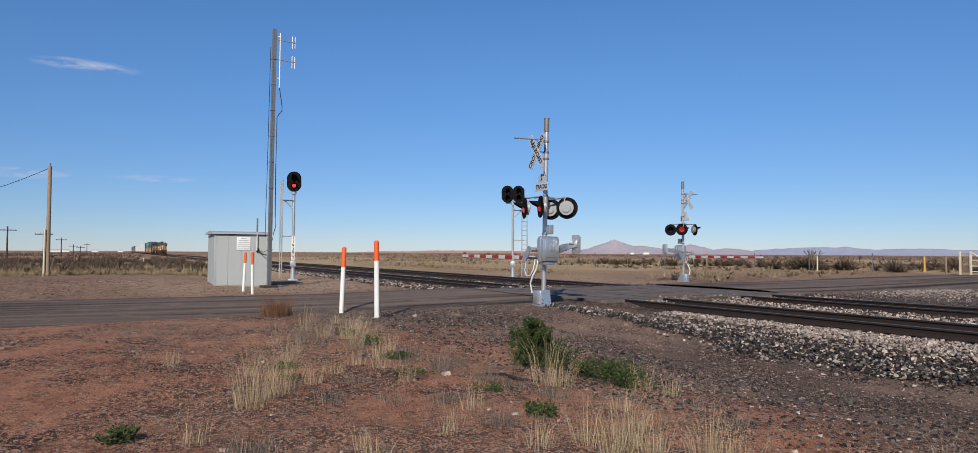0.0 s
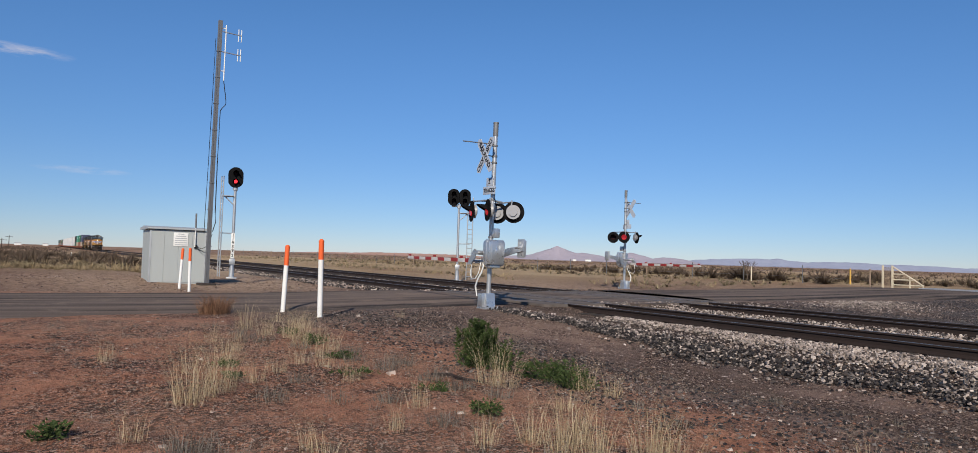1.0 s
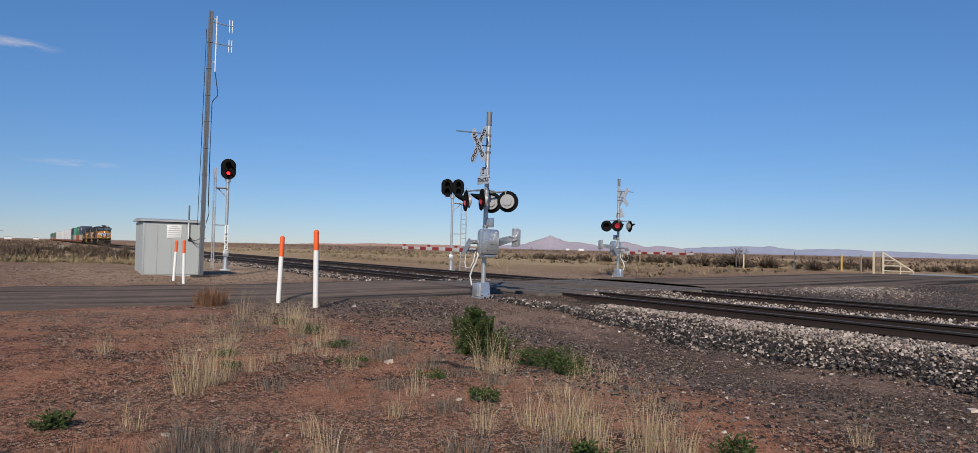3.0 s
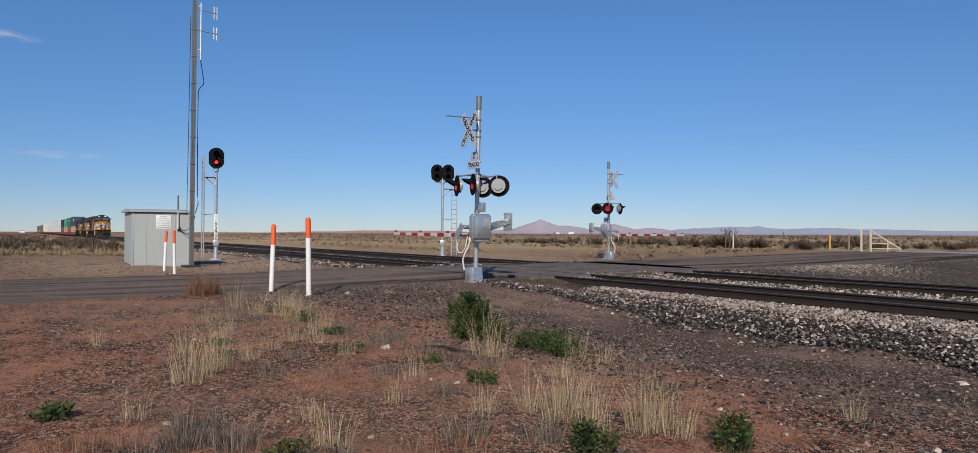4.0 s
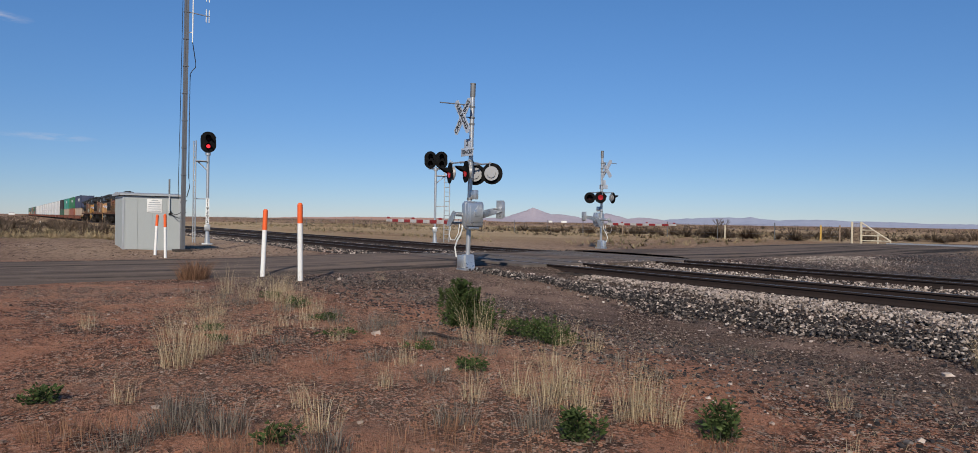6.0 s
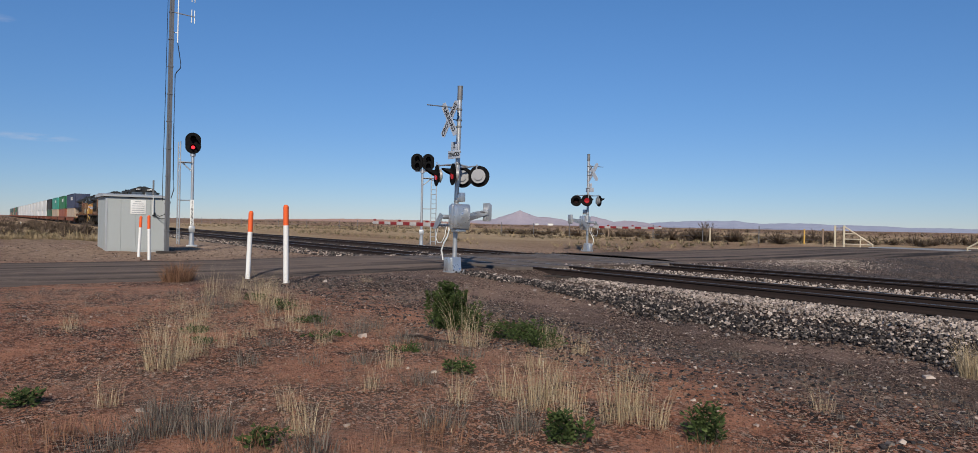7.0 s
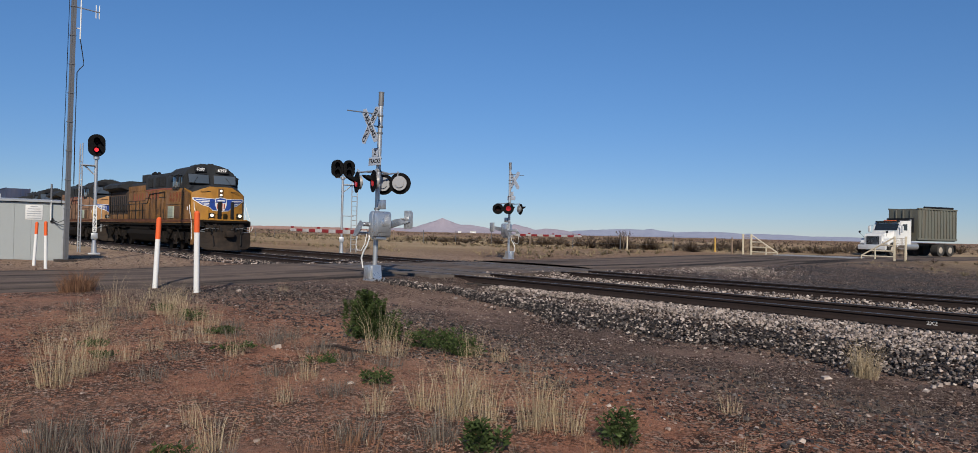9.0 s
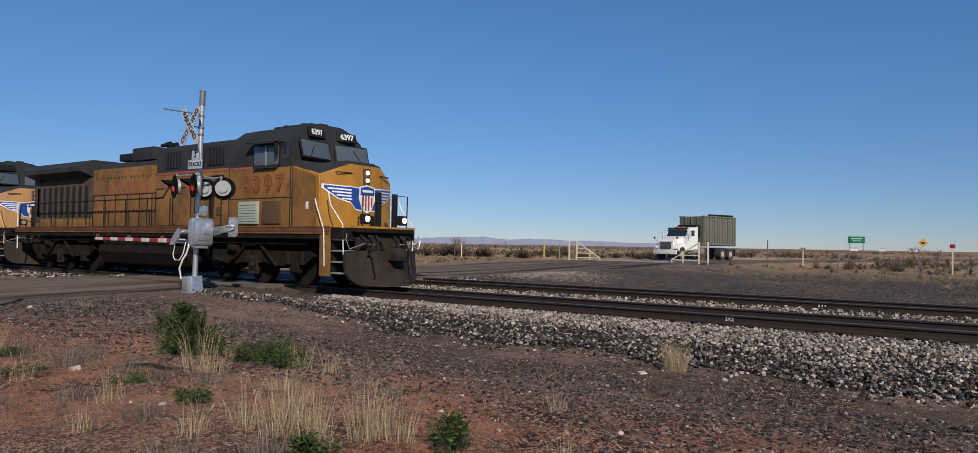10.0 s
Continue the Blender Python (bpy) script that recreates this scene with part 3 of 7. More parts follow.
stones("ballast", "pale crushed stone between the two tracks", "ballast_l", 9000, on_bed(-17.2, 14, 15.2, 18.5, rise=0.05), (0.018, 0.036), 5)
stones("ballast", "pale ballast around the far track", "ballast_l", 5000, on_bed(-17.0, 16, 18.6, 22.6), (0.02, 0.04), 6)
stones("ballast", "dark ballast around the tracks beyond the crossing", "ballast_d", 7500, on_bed(-75, -24.3, 10.6, 22.5), (0.03, 0.06), 7)
stones("ballast", "pale ballast among the dark stones beyond the crossing", "ballast_l", 5000, on_bed(-75, -24.3, 10.8, 17.5), (0.03, 0.055), 8)
stones("gravel", "pale gravel heaped beside the road", "ballast_l", 2600, lambda rng, n: np.array([(x, y, height(x, y) + 0.06 * max(0, 1 - ((x + 15.0) / 2.2) ** 2 - ((y - 27.5) / 3.0) ** 2) + rng.random() * 0.02)
       for x, y in zip(rng.normal(-15.0, 1.0, n), rng.normal(27.3, 1.5, n))]), (0.010, 0.022), 9)


def scatter(x0, x1, y0, y1, dens=None):
    def place(rng, n):
        x = x0 + (x1 - x0) * rng.random(n)
        y = y0 + (y1 - y0) * rng.random(n)
        keep = np.array([road_x(b)[1] + 0.4 < a or a < road_x(b)[0] - 0.4 for a, b in zip(x, y)])
        x, y = x[keep], y[keep]
        return np.stack([x, y, np.array([height(a, b) for a, b in zip(x, y)])], 1)
    return place


stones("pebbles", "small reddish and pale pebbles strewn on soil", "pebble", 12000, scatter(-14, 3, 0.2, 10), (0.004, 0.013), 11)
stones("pebbles", "dark gravel strewn on the verge", "ballast_d", 12000, scatter(-19, 6, 4.8, 8.5), (0.008, 0.024), 12)
stones("pebbles", "larger reddish stones on the soil", "pebble", 900, scatter(-19, 3, -2, 10), (0.012, 0.028), 13)
stones("pebbles", "stones on the far verge of the road", "pebble", 2400, scatter(-38, -25, -12, 11), (0.012, 0.034), 14)
stones("soil_clods", "crumbled reddish soil clods", "clod", 7000, scatter(-13, 3, -0.5, 7.5), (0.005, 0.016), 16)
stones("gravel", "pale gravel strewn along the verge", "ballast_l", 2200, scatter(-19, 6, 4.6, 11.0), (0.005, 0.017), 17)
stones("gravel", "brown gravel strewn along the verge", "pebble", 7500, scatter(-19, 6, 4.6, 10.6), (0.006, 0.018), 18)
stones("pebbles", "dark gravel beyond the far track", "yard", 9000, scatter(-16, 22, 23, 42), (0.018, 0.045), 15)
for k, (x, y, s) in enumerate(((-8.22, 3.76, 0.04), (-5.95, 3.46, 0.035), (-3.7, 9.1, 0.05), (-5.3, 6.0, 0.03), (-2.2, 5.0, 0.035), (-15.6, 6.3, 0.045), (-3.9, 4.9, 0.03), (-4.6, 6.6, 0.03))):
    ob = stones("stone", "", "pebble", 1, lambda rng, n: np.zeros((1, 3)), (s, s), 30 + k, 0.6)
    ob.data.materials[0] = M["rock"]
    ob.location = (x, y, height(x, y) + s * 0.3)
    del ob["kind"]
    tagged(ob, "pale loose stone lying on reddish soil", "stone", "pale stones")


# ---- crossing signals ----
def disc(bm, c, n, r, depth, seg=20, r2=None):
    n = Vector(n).normalized()
    c = Vector(c)
    rod(bm, c - n * depth / 2, c + n * depth / 2, r, r2, seg)


def flasher(parent, c, n, lit):
    """One round flasher: background disc, hood, lens and the housing behind it."""
    n = Vector(n).normalized()
    c = Vector(c)
    f = part("flasher", one(disc, c, n, 0.30, 0.02, 24), M["void"], parent, "round black background disc")
    bm = B()
    q = n.to_track_quat("Z", "Y")
    ring_a, ring_b = [], []
    for k in range(13):
        a = math.pi * (-0.15 + 1.3 * k / 12)
        d = q @ Vector((math.cos(a), math.sin(a), 0)) * 0.155
        if (q @ Vector((0, 1, 0))).z < 0:
            d = q @ Vector((math.cos(a), -math.sin(a), 0)) * 0.155
        ring_a.append(bm.verts.new(c + d + n * 0.01))
        ring_b.append(bm.verts.new(c + d * 1.0 + n * (0.30 * math.sin(max(0.0, min(math.pi, a))) ** 0.6 + 0.02)))
    for k in range(12):
        bm.faces.new((ring_a[k], ring_a[k + 1], ring_b[k + 1], ring_b[k]))
    h = part("hood", bm, M["void"], f)
    h.modifiers.new("thick", "SOLIDIFY").thickness = 0.006
    part("lens", one(disc, c + n * 0.02, n, 0.145, 0.03, 20, 0.12), M["lens_mid"] if lit else M["lens_dark"], f, "glowing red lens" if lit else "unlit dark red lens")
    bm = B()
    disc(bm, c - n * 0.06, n, 0.20, 0.10, 24, 0.155)
    disc(bm, c - n * 0.125, n, 0.12, 0.04, 20)
    part("housing", bm, M["lens_off"], f, "grey rounded lamp housing")


def crossbuck(parent):
    cb = part("crossbuck", one(box, 0, -0.30, 4.28, 0.05, 0.02, 0.05), M["galv"], parent, "white crossed boards lettered in black")
    for s, words in ((1, "RAILROAD"), (-1, "CROSSING")):
        rot = Matrix.Rotation(radians(s * 52), 4, "Y")
        y = -0.315 - (0.012 if s > 0 else 0.0)
        bm = B()
        hw, hh = 0.60, 0.115
        prof = [(-hw, 0), (-hw + 0.07, -hh), (hw - 0.07, -hh), (hw, 0), (hw - 0.07, hh), (-hw + 0.07, hh)]
        prism(bm, prof, -0.006, 0.006, "y")
        bmesh.ops.transform(bm, matrix=Matrix.Translation((0, y, 4.28)) @ rot, verts=bm.verts)
        b = part("board", bm, M["signwhite"], cb, smooth=False)
        face = Matrix.Translation((0, y, 4.28)) @ rot @ pose(0, -0.008, 0, 90, 0, 0)
        if s > 0:
            letters("lettering", words, 0.185, M["ink"], cb, face)
        else:
            letters("lettering", "CROS", 0.185, M["ink"], cb, face @ Matrix.Translation((-0.31, 0, 0)))
            letters("lettering", "SING", 0.185, M["ink"], cb, face @ Matrix.Translation((0.31, 0, 0)))
    return cb


def crossing_signal(label):
    s = thing("crossing_signal", label, "crossing signal", "gated crossing signals")
    bm = B()
    rod(bm, (0, 0, 0.40), (0, 0, 5.2), 0.065, seg=16)
    part("mast", bm, M["galv"], s, "galvanised steel mast")
    bm = B()
    rod(bm, (0, 0, 4.86), (0, 0, 5.22), 0.075, seg=16)
    disc(bm, (0, 0, 5.23), (0, 0, 1), 0.08, 0.03)
    part("cap", bm, M["greypole"], s, "dull grey sleeve and cap")
    bm = B()
    box(bm, 0, 0, 0.02, 0.46, 0.46, 0.05, 0.01)
    prism(bm, [(-0.17, 0.04), (0.17, 0.04), (0.10, 0.44), (-0.10, 0.44)], -0.14, 0.14, "y")
    box(bm, -0.06, -0.16, 0.24, 0.24, 0.16, 0.36, 0.02)
    for a in (-0.2, 0.2):
        for b in (-0.2, 0.2):
            rod(bm, (a, b, 0.03), (a, b, 0.10), 0.022, seg=6)
    part("pedestal", bm, M["silver"], s, "cast pedestal bolted to a base plate")
    # bands and brackets
    for z in (4.58, 4.28, 4.10, 3.40, 3.06, 2.0):
        part("band", one(rod, (0, 0, z - 0.025), (0, 0, z + 0.025), 0.078, seg=14), M["greypole"], s)
    for z in (4.58, 4.28, 4.10):
        part("bracket", one(rod, (0, 0, z), (0, -0.30, z), 0.014, seg=6), M["greypole"], s)
    part("guy_rod", one(rod, (0.02, -0.02, 4.62), (-0.06, -1.02, 4.60), 0.016, seg=6), M["greypole"], s)
    crossbuck(s)
    # track plates
    for z, w, h, text in ((3.55, 0.32, 0.24, "2"), (3.31, 0.62, 0.23, "TRACKS")):
        p = part("track_sign", one(box, 0, -0.13, z, w, 0.012, h, 0.004), M["signwhite"], s, "white plate with black lettering")
        letters("lettering", text, 0.19 if len(text) == 1 else 0.155, M["ink"], p, pose(0, -0.139, z, 90, 0, 0), depth=0.003)
    # crossarms with four flashers
    bm = B()
    for y in (-0.36, 0.36):
        rod(bm, (-0.46, y, 3.0), (0.46, y, 3.0), 0.022, seg=8)
        rod(bm, (0, 0, 3.04), (0, y, 3.0), 0.03, seg=8)
        for x in (-0.42, 0.42):
            rod(bm, (x, y, 2.74), (x, y, 3.05), 0.02, seg=8)
    part("crossarm", bm, M["galv"], s)
    n1, n2 = (-0.30, -0.95, 0), (-0.72, 0.69, 0)
    flasher(s, (-0.42, -0.42, 2.72), n1, True)
    flasher(s, (0.42, -0.42, 2.72), n1, True)
    flasher(s, (-0.36, 0.42, 2.72), n2, True)
    flasher(s, (0.46, 0.42, 2.72), n2, False)
    # junction box, gate mechanism
    part("junction_box", one(box, 0.16, 0.05, 2.12, 0.2, 0.16, 0.26, 0.03), M["silver"], s)
    bm = B()
    box(bm, 0.24, -0.04, 1.57, 0.34, 0.56, 0.68, 0.09)
    box(bm, 0.26, -0.04, 1.57, 0.10, 0.60, 0.72, 0.04)
    box(bm, 0.41, -0.04, 1.58, 0.03, 0.38, 0.46, 0.012)
    box(bm, 0.43, -0.02, 1.60, 0.02, 0.16, 0.18, 0.008)
    box(bm, 0.22, -0.04, 1.19, 0.24, 0.34, 0.08, 0.02)
    box(bm, 0.05, -0.04, 1.50, 0.20, 0.24, 0.20, 0.02)
    rod(bm, (-0.05, -0.42, 1.56), (-0.05, 0.42, 1.56), 0.06, seg=14)
    mech = part("gate_mechanism", bm, M["silver"], s, "rounded silver gate mechanism box")
    for y in (-0.40, 0.40):
        bm = B()
        prism(bm, [(-0.13, 1.64), (-0.2, 1.66), (-0.46, 1.38), (-0.54, 1.21), (-0.34, 1.23), (-0.13, 1.42)], y - 0.015, y + 0.015, "y")
        part("gate_fork", bm, M["silver"], mech, "silver support arm")
        if y < 0:
            continue
        bm = B()
        prism(bm, [(0.05, 1.46), (0.05, 1.66), (0.30, 1.72), (1.02, 1.80), (1.02, 1.66), (0.34, 1.52)], y - 0.02, y + 0.02, "y")
        part("counter_arm", bm, M["silver"], mech, "silver counterweight arm")
    part("pivot_rod", one(rod, (-0.34, -0.4, 1.32), (-0.34, 0.4, 1.32), 0.03), M["silver"], mech)
    for y in (0.40,):
        for k in range(3):
            part("counterweight", one(box, 0.86, y + (1 if y > 0 else -1) * (0.04 + 0.036 * k), 1.72, 0.30 - 0.03 * k, 0.034, 0.50 - 0.04 * k, 0.008), M["galv"], mech, "steel counterweight plate")
        part("bolt", one(rod, (0.86, y - 0.16, 1.72), (0.86, y + 0.16, 1.72), 0.022, seg=8), M["greypole"], mech)
    # striped arm in sections
    arm = part("gate_arm", one(box, -2.74, -0.05, 1.325, 4.7, 0.03, 0.02), M["white"], s, "red and white striped gate arm")
    for k in range(11):
        x0, x1 = -0.42 - 0.42 * k, -0.42 - 0.42 * (k + 1)
        h = 0.12 - 0.0035 * k
        part("stripe", one(box, (x0 + x1) / 2, -0.05, 1.325, 0.416, 0.045, h, 0.006), M["red" if k % 2 else "armwhite"], arm)
    for x in (-1.5, -3.2, -4.95):
        bm = B()
        box(bm, x, -0.05, 1.415, 0.11, 0.07, 0.06, 0.02)
        part("arm_light", bm, M["lens_dim"], arm, "small red gate lamp")
    # conduits
    bm = B()
    tube(bm, [(-0.12, -0.3, 0.36), (-0.13, -0.36, 0.62), (0.0, -0.36, 0.85), (0.12, -0.33, 1.02), (0.14, -0.3, 1.2), (0.08, -0.26, 1.32)], 0.024, 8)
    part("conduit", bm, M["white"], s, "pale flexible conduit")
    bm = B()
    tube(bm, [(-0.36, -0.36, 1.26), (-0.38, -0.40, 0.98), (-0.26, -0.42, 0.84), (-0.08, -0.40, 0.84), (0.02, -0.36, 1.02), (0.0, -0.3, 1.3)], 0.012, 6)
    part("cable", bm, M["white"], s)
    return s


sig_near = crossing_signal("galvanised crossing signal with crossbuck, flashers and lowered striped gate")
sig_near.matrix_basis = pose(-16.45, 10.47, 0.04, -0.75, 0.45, 0)
copy_thing(sig_near, pose(-27.42, 26.05, 0.05, 0, 0, 180))


# ---- railway signals ----
def block_signal(at, label, heads, ladder_y, lit):
    s = thing("railway_signal", label, "railway signal", "railway block signals", at)
    bm = B()
    rod(bm, (0, 0, 0), (0, 0, 0.95), 0.14, 0.07, 12)
    box(bm, 0, 0, 0.03, 0.5, 0.5, 0.08, 0.015)
    part("base", bm, M["galv"], s, "tapered cast base")
    bm = B()
    rod(bm, (0, 0, 0.9), (0, 0, 4.75), 0.072, seg=14)
    rod(bm, (0, 0, 4.5), (0, 0, 4.66), 0.13, seg=12)
    part("mast", bm, M["galv"], s)
    part("case", one(box, 0.05, 0, 0.86, 0.22, 0.28, 0.30, 0.03), M["galv"], s)
    plate = None if len(heads) > 1 else part("number_plate", one(box, 0.09, 0, 1.82, 0.02, 0.17, 1.00, 0.004), M["white"], s, "tall white plate with dark digits")
    for k, digit in enumerate("11939" if plate else ""):
        letters("lettering", digit, 0.22, M["ink"], plate, pose(0.102, 0, 2.20 - 0.195 * k, 90, 0, 90), depth=0.003)
    if plate:
        low = part("number_plate", one(box, 0.09, 0, 1.17, 0.02, 0.17, 0.24, 0.004), M["white"], s, "small white plate with a dark digit")
        letters("lettering", "2", 0.22, M["ink"], low, pose(0.102, 0, 1.17, 90, 0, 90), depth=0.003)
    for hy in heads:
        bm = B()
        prof = []
        for k in range(24):
            a = 2 * math.pi * k / 24
            prof.append((hy + 0.37 * math.cos(a), 5.15 + 0.37 * math.sin(a) + (0.16 if math.sin(a) > 0 else -0.16)))
        prism(bm, prof, 0.10, 0.13, "x")
        head = part("signal_head", bm, M["void"], s, "black oval signal head with hooded lamps")
        part("casing", one(box, -0.06, hy, 5.15, 0.30, 0.36, 0.78, 0.05), M["void"], head)
        for k, z in enumerate((5.36, 4.94)):
            part("lens", one(disc, (0.145, hy, z), (1, 0, 0), 0.09, 0.03, 18), M["lens_red"] if lit and k else M["lens_dark"], head, "glowing red lens" if lit and k else "dark lens")
            bm = B()
            rings = []
            for d in (0.13, 0.48):
                rings.append([bm.verts.new((d - (0.18 if d > 0.2 and kk in (0, 12) else 0), hy + 0.14 * math.cos(math.pi * (kk / 12 * 1.3 - 0.15)), z + 0.14 * math.sin(math.pi * (kk / 12 * 1.3 - 0.15)))) for kk in range(13)])
            for kk in range(12):
                bm.faces.new((rings[0][kk], rings[0][kk + 1], rings[1][kk + 1], rings[1][kk]))
            hd = part("hood", bm, M["void"], head)
            hd.modifiers.new("thick", "SOLIDIFY").thickness = 0.006
    bm = B()
    if len(heads) > 1:
        rod(bm, (0, heads[0] - 0.1, 4.62), (0, heads[-1] + 0.1, 4.62), 0.05)
        for hy in heads:
            rod(bm, (0, hy, 4.6), (0, hy, 4.8), 0.05)
    rod(bm, (0, 0, 4.18), (0, ladder_y, 4.18), 0.04)
    rod(bm, (0, 0, 3.7), (0, ladder_y * 0.75, 4.16), 0.032)
    box(bm, -0.05, ladder_y * 0.55, 4.2, 0.5, abs(ladder_y) * 0.9, 0.03)
    part("platform", bm, M["galv"], s, "small service platform")
    part("ladder_stay", one(rod, (0, 0, 2.3), (0, ladder_y, 2.3), 0.025), M["galv"], s)
    # the single-headed signal's ladder stands side-on
    ax, ay = (0.16, 0.05) if len(heads) == 1 else (0.0, 0.16)
    lad = part("ladder", one(rod, (-ax, ladder_y - ay, 0.1), (-ax, ladder_y - ay, 5.2), 0.03, seg=6), M["galv"], s, "narrow steel ladder")
    part("ladder_rail", one(rod, (ax, ladder_y + ay, 0.1), (ax, ladder_y + ay, 5.2), 0.03, seg=6), M["galv"], lad)
    for k in range(17):
        part("rung", one(rod, (-ax, ladder_y - ay, 0.3 + 0.29 * k), (ax, ladder_y + ay, 0.3 + 0.29 * k), 0.018, seg=5), M["galv"], lad)
    return s


block_signal(pose(-37.0, 8.1, 0.02, 0, 0, -12), "block signal with one black head showing red beside a ladder", (0.0,), -0.62, True)
block_signal(pose(-37.3, 21.5, -0.02, 0, 0, -28), "block signal with two black heads on a bracket beside a ladder", (-0.34, 0.34), 0.72, False)


# ---- equipment shed, antenna pole ----
def make_shed():
    s = thing("equipment_shed", "pale grey sheet-metal equipment shed with a white notice", "shed", at=pose(-31.3, 4.68, 0.0))
    w, d, h = 2.15, 2.4, 2.22
    part("body", one(box, -d / 2, 0, h / 2 - 0.05, d, w, h + 0.1, 0.01), M["shed"], s, smooth=False)
    for k in range(4):
        part("wall_panel", one(box, 0.008, -w / 2 + w * (k + 0.5) / 4, h / 2 + 0.03, 0.02, w / 4 - 0.006, h - 0.08, 0.004), M["shed"], s, smooth=False)
    bm = B()
    prism(bm, [(0.12, h + 0.02), (0.12, h + 0.09), (-d / 2, h + 0.17), (-d - 0.1, h + 0.09), (-d - 0.1, h + 0.02)], -w / 2 - 0.12, w / 2 + 0.06, "y")
    part("roof", bm, M["shedtrim"], s, "low grey metal roof with a small overhang", smooth=False)
    for y in (-w / 2 + 0.02, w / 2 - 0.02):
        part("corner_trim", one(box, 0.016, y, h / 2, 0.03, 0.07, h, 0.004), M["shedtrim"], s)
    sign = part("notice", one(box, 0.03, 0.08, 1.84, 0.01, 0.56, 0.56, 0.003), M["white"], s, "white notice with rows of dark print")
    for k in range(6):
        part("print_line", one(box, 0.037, 0.08, 2.06 - 0.088 * k, 0.005, (0.24, 0.40, 0.46, 0.46, 0.46, 0.46)[k], 0.026), M["shedtrim"], sign)
    bm = B()
    rod(bm, (0.10, 0.62, 1.55), (0.10, 0.62, 2.35), 0.02)
    part("antenna", bm, M["white"], s)
    part("antenna_tip", one(rod, (0.10, 0.62, 2.35), (0.10, 0.62, 2.95), 0.035), M["greypole"], s, "dark whip antenna")
    part("outlet_box", one(box, 0.05, 0.66, 1.56, 0.08, 0.10, 0.16, 0.01), M["black"], s)
    bm = B()
    tube(bm, [(0.08, 0.68, 1.56), (0.2, 0.86, 1.48), (0.35, 1.0, 1.56), (0.45, 1.14, 1.85), (0.5, 1.2, 2.1)], 0.014)
    tube(bm, [(0.08, 0.68, 1.52), (0.2, 0.84, 1.38), (0.4, 1.02, 1.40), (0.5, 1.2, 1.6)], 0.014)
    part("cable", bm, M["black"], s, "looped black cable")


def make_antenna_pole():
    s = thing("antenna_pole", "tall grey square steel pole with two dipole antennas", "antenna pole", at=pose(-30.25, 5.64, 0.0, -0.45, -0.3, 10))
    part("column", one(box, 0, 0, 5.5, 0.13, 0.14, 11.0, 0.012), M["greypole"], s, "grey steel box column")
    for y in (-0.1, 0.1):
        part("edge_strip", one(box, 0.066, y * 0.6, 5.5, 0.02, 0.03, 11.0), M["greypole"], s)
    for k in range(9):
        part("clamp", one(box, 0, 0, 0.9 + 1.1 * k, 0.17, 0.18, 0.04, 0.005), M["greypole"], s)
    bm = B()
    rod(bm, (0.05, 0.24, 8.5), (0.05, 0.24, 10.85), 0.024)
    for z in (8.9, 10.7):
        rod(bm, (0, 0.1, z), (0.05, 0.24, z), 0.02)
    part("riser", bm, M["white"], s, "pale antenna riser tube")
    for z in (10.55, 9.70):
        boom = part("dipole", one(rod, (0.05, 0.10, z), (0.05, 0.90, z), 0.024), M["galv"], s, "folded dipole on a short boom")
        bm = B()
        for y in (0.78, 0.90):
            rod(bm, (0.05, y, z - 0.25), (0.05, y, z - 0.03), 0.018)
            rod(bm, (0.05, y, z + 0.03), (0.05, y, z + 0.25), 0.018)
            rod(bm, (0.05, y, z - 0.27), (0.05, y, z + 0.27), 0.012)
        part("element", bm, M["white"], boom)
    bm = B()
    tube(bm, [(0.06, 0.24, 8.5), (0.08, 0.30, 8.1), (0.1, 0.36, 7.7), (0.1, 0.36, 7.5), (0.08, 0.24, 7.35), (0.1, 0.15, 7.2), (0.12, 0.14, 5.0), (0.12, 0.16, 3.0), (0.12, 0.2, 2.6), (0.1, 0.1, 2.2)], 0.018)
    tube(bm, [(0.02, -0.16, 10.2), (0.02, -0.17, 8), (0.0, -0.18, 5), (0.0, -0.2, 3), (0.05, -0.22, 2.1)], 0.012)
    part("cable", bm, M["black"], s)
    part("footing", one(box, 0, 0, 0.03, 0.6, 0.6, 0.12, 0.02), M["tie"], s)


make_shed()
make_antenna_pole()


# ---- marker posts ----
def marker_post(x, y, z, h, lean_x, lean_y, r=0.055, band=0.34):
    s = thing("marker_post", "white plastic marker post with an orange top", "marker post", "marker posts", pose(x, y, z, lean_x, lean_y, 0))
    part("shaft", one(rod, (0, 0, -0.1), (0, 0, h - band), r, seg=14), M["white"], s, "scuffed white shaft")
    bm = B()
    rod(bm, (0, 0, h - band), (0, 0, h - 0.04), r * 1.02, seg=14)
    rod(bm, (0, 0, h - 0.04), (0, 0, h), r * 1.02, r * 0.5, seg=14)
    part("top", bm, M["orange"], s, "orange reflective top")


marker_post(-15.63, 5.37, -0.02, 1.80, 1.6, 1.8, 0.06, 0.47)
marker_post(-17.48, 5.06, -0.02, 1.66, -2.2, -1.0, 0.058, 0.52)
marker_post(-28.0, 4.28, 0.0, 1.48, -2.6, -1, 0.05, 0.42)
marker_post(-26.2, 4.32, 0.0, 1.50, 1.0, 0, 0.05, 0.46)

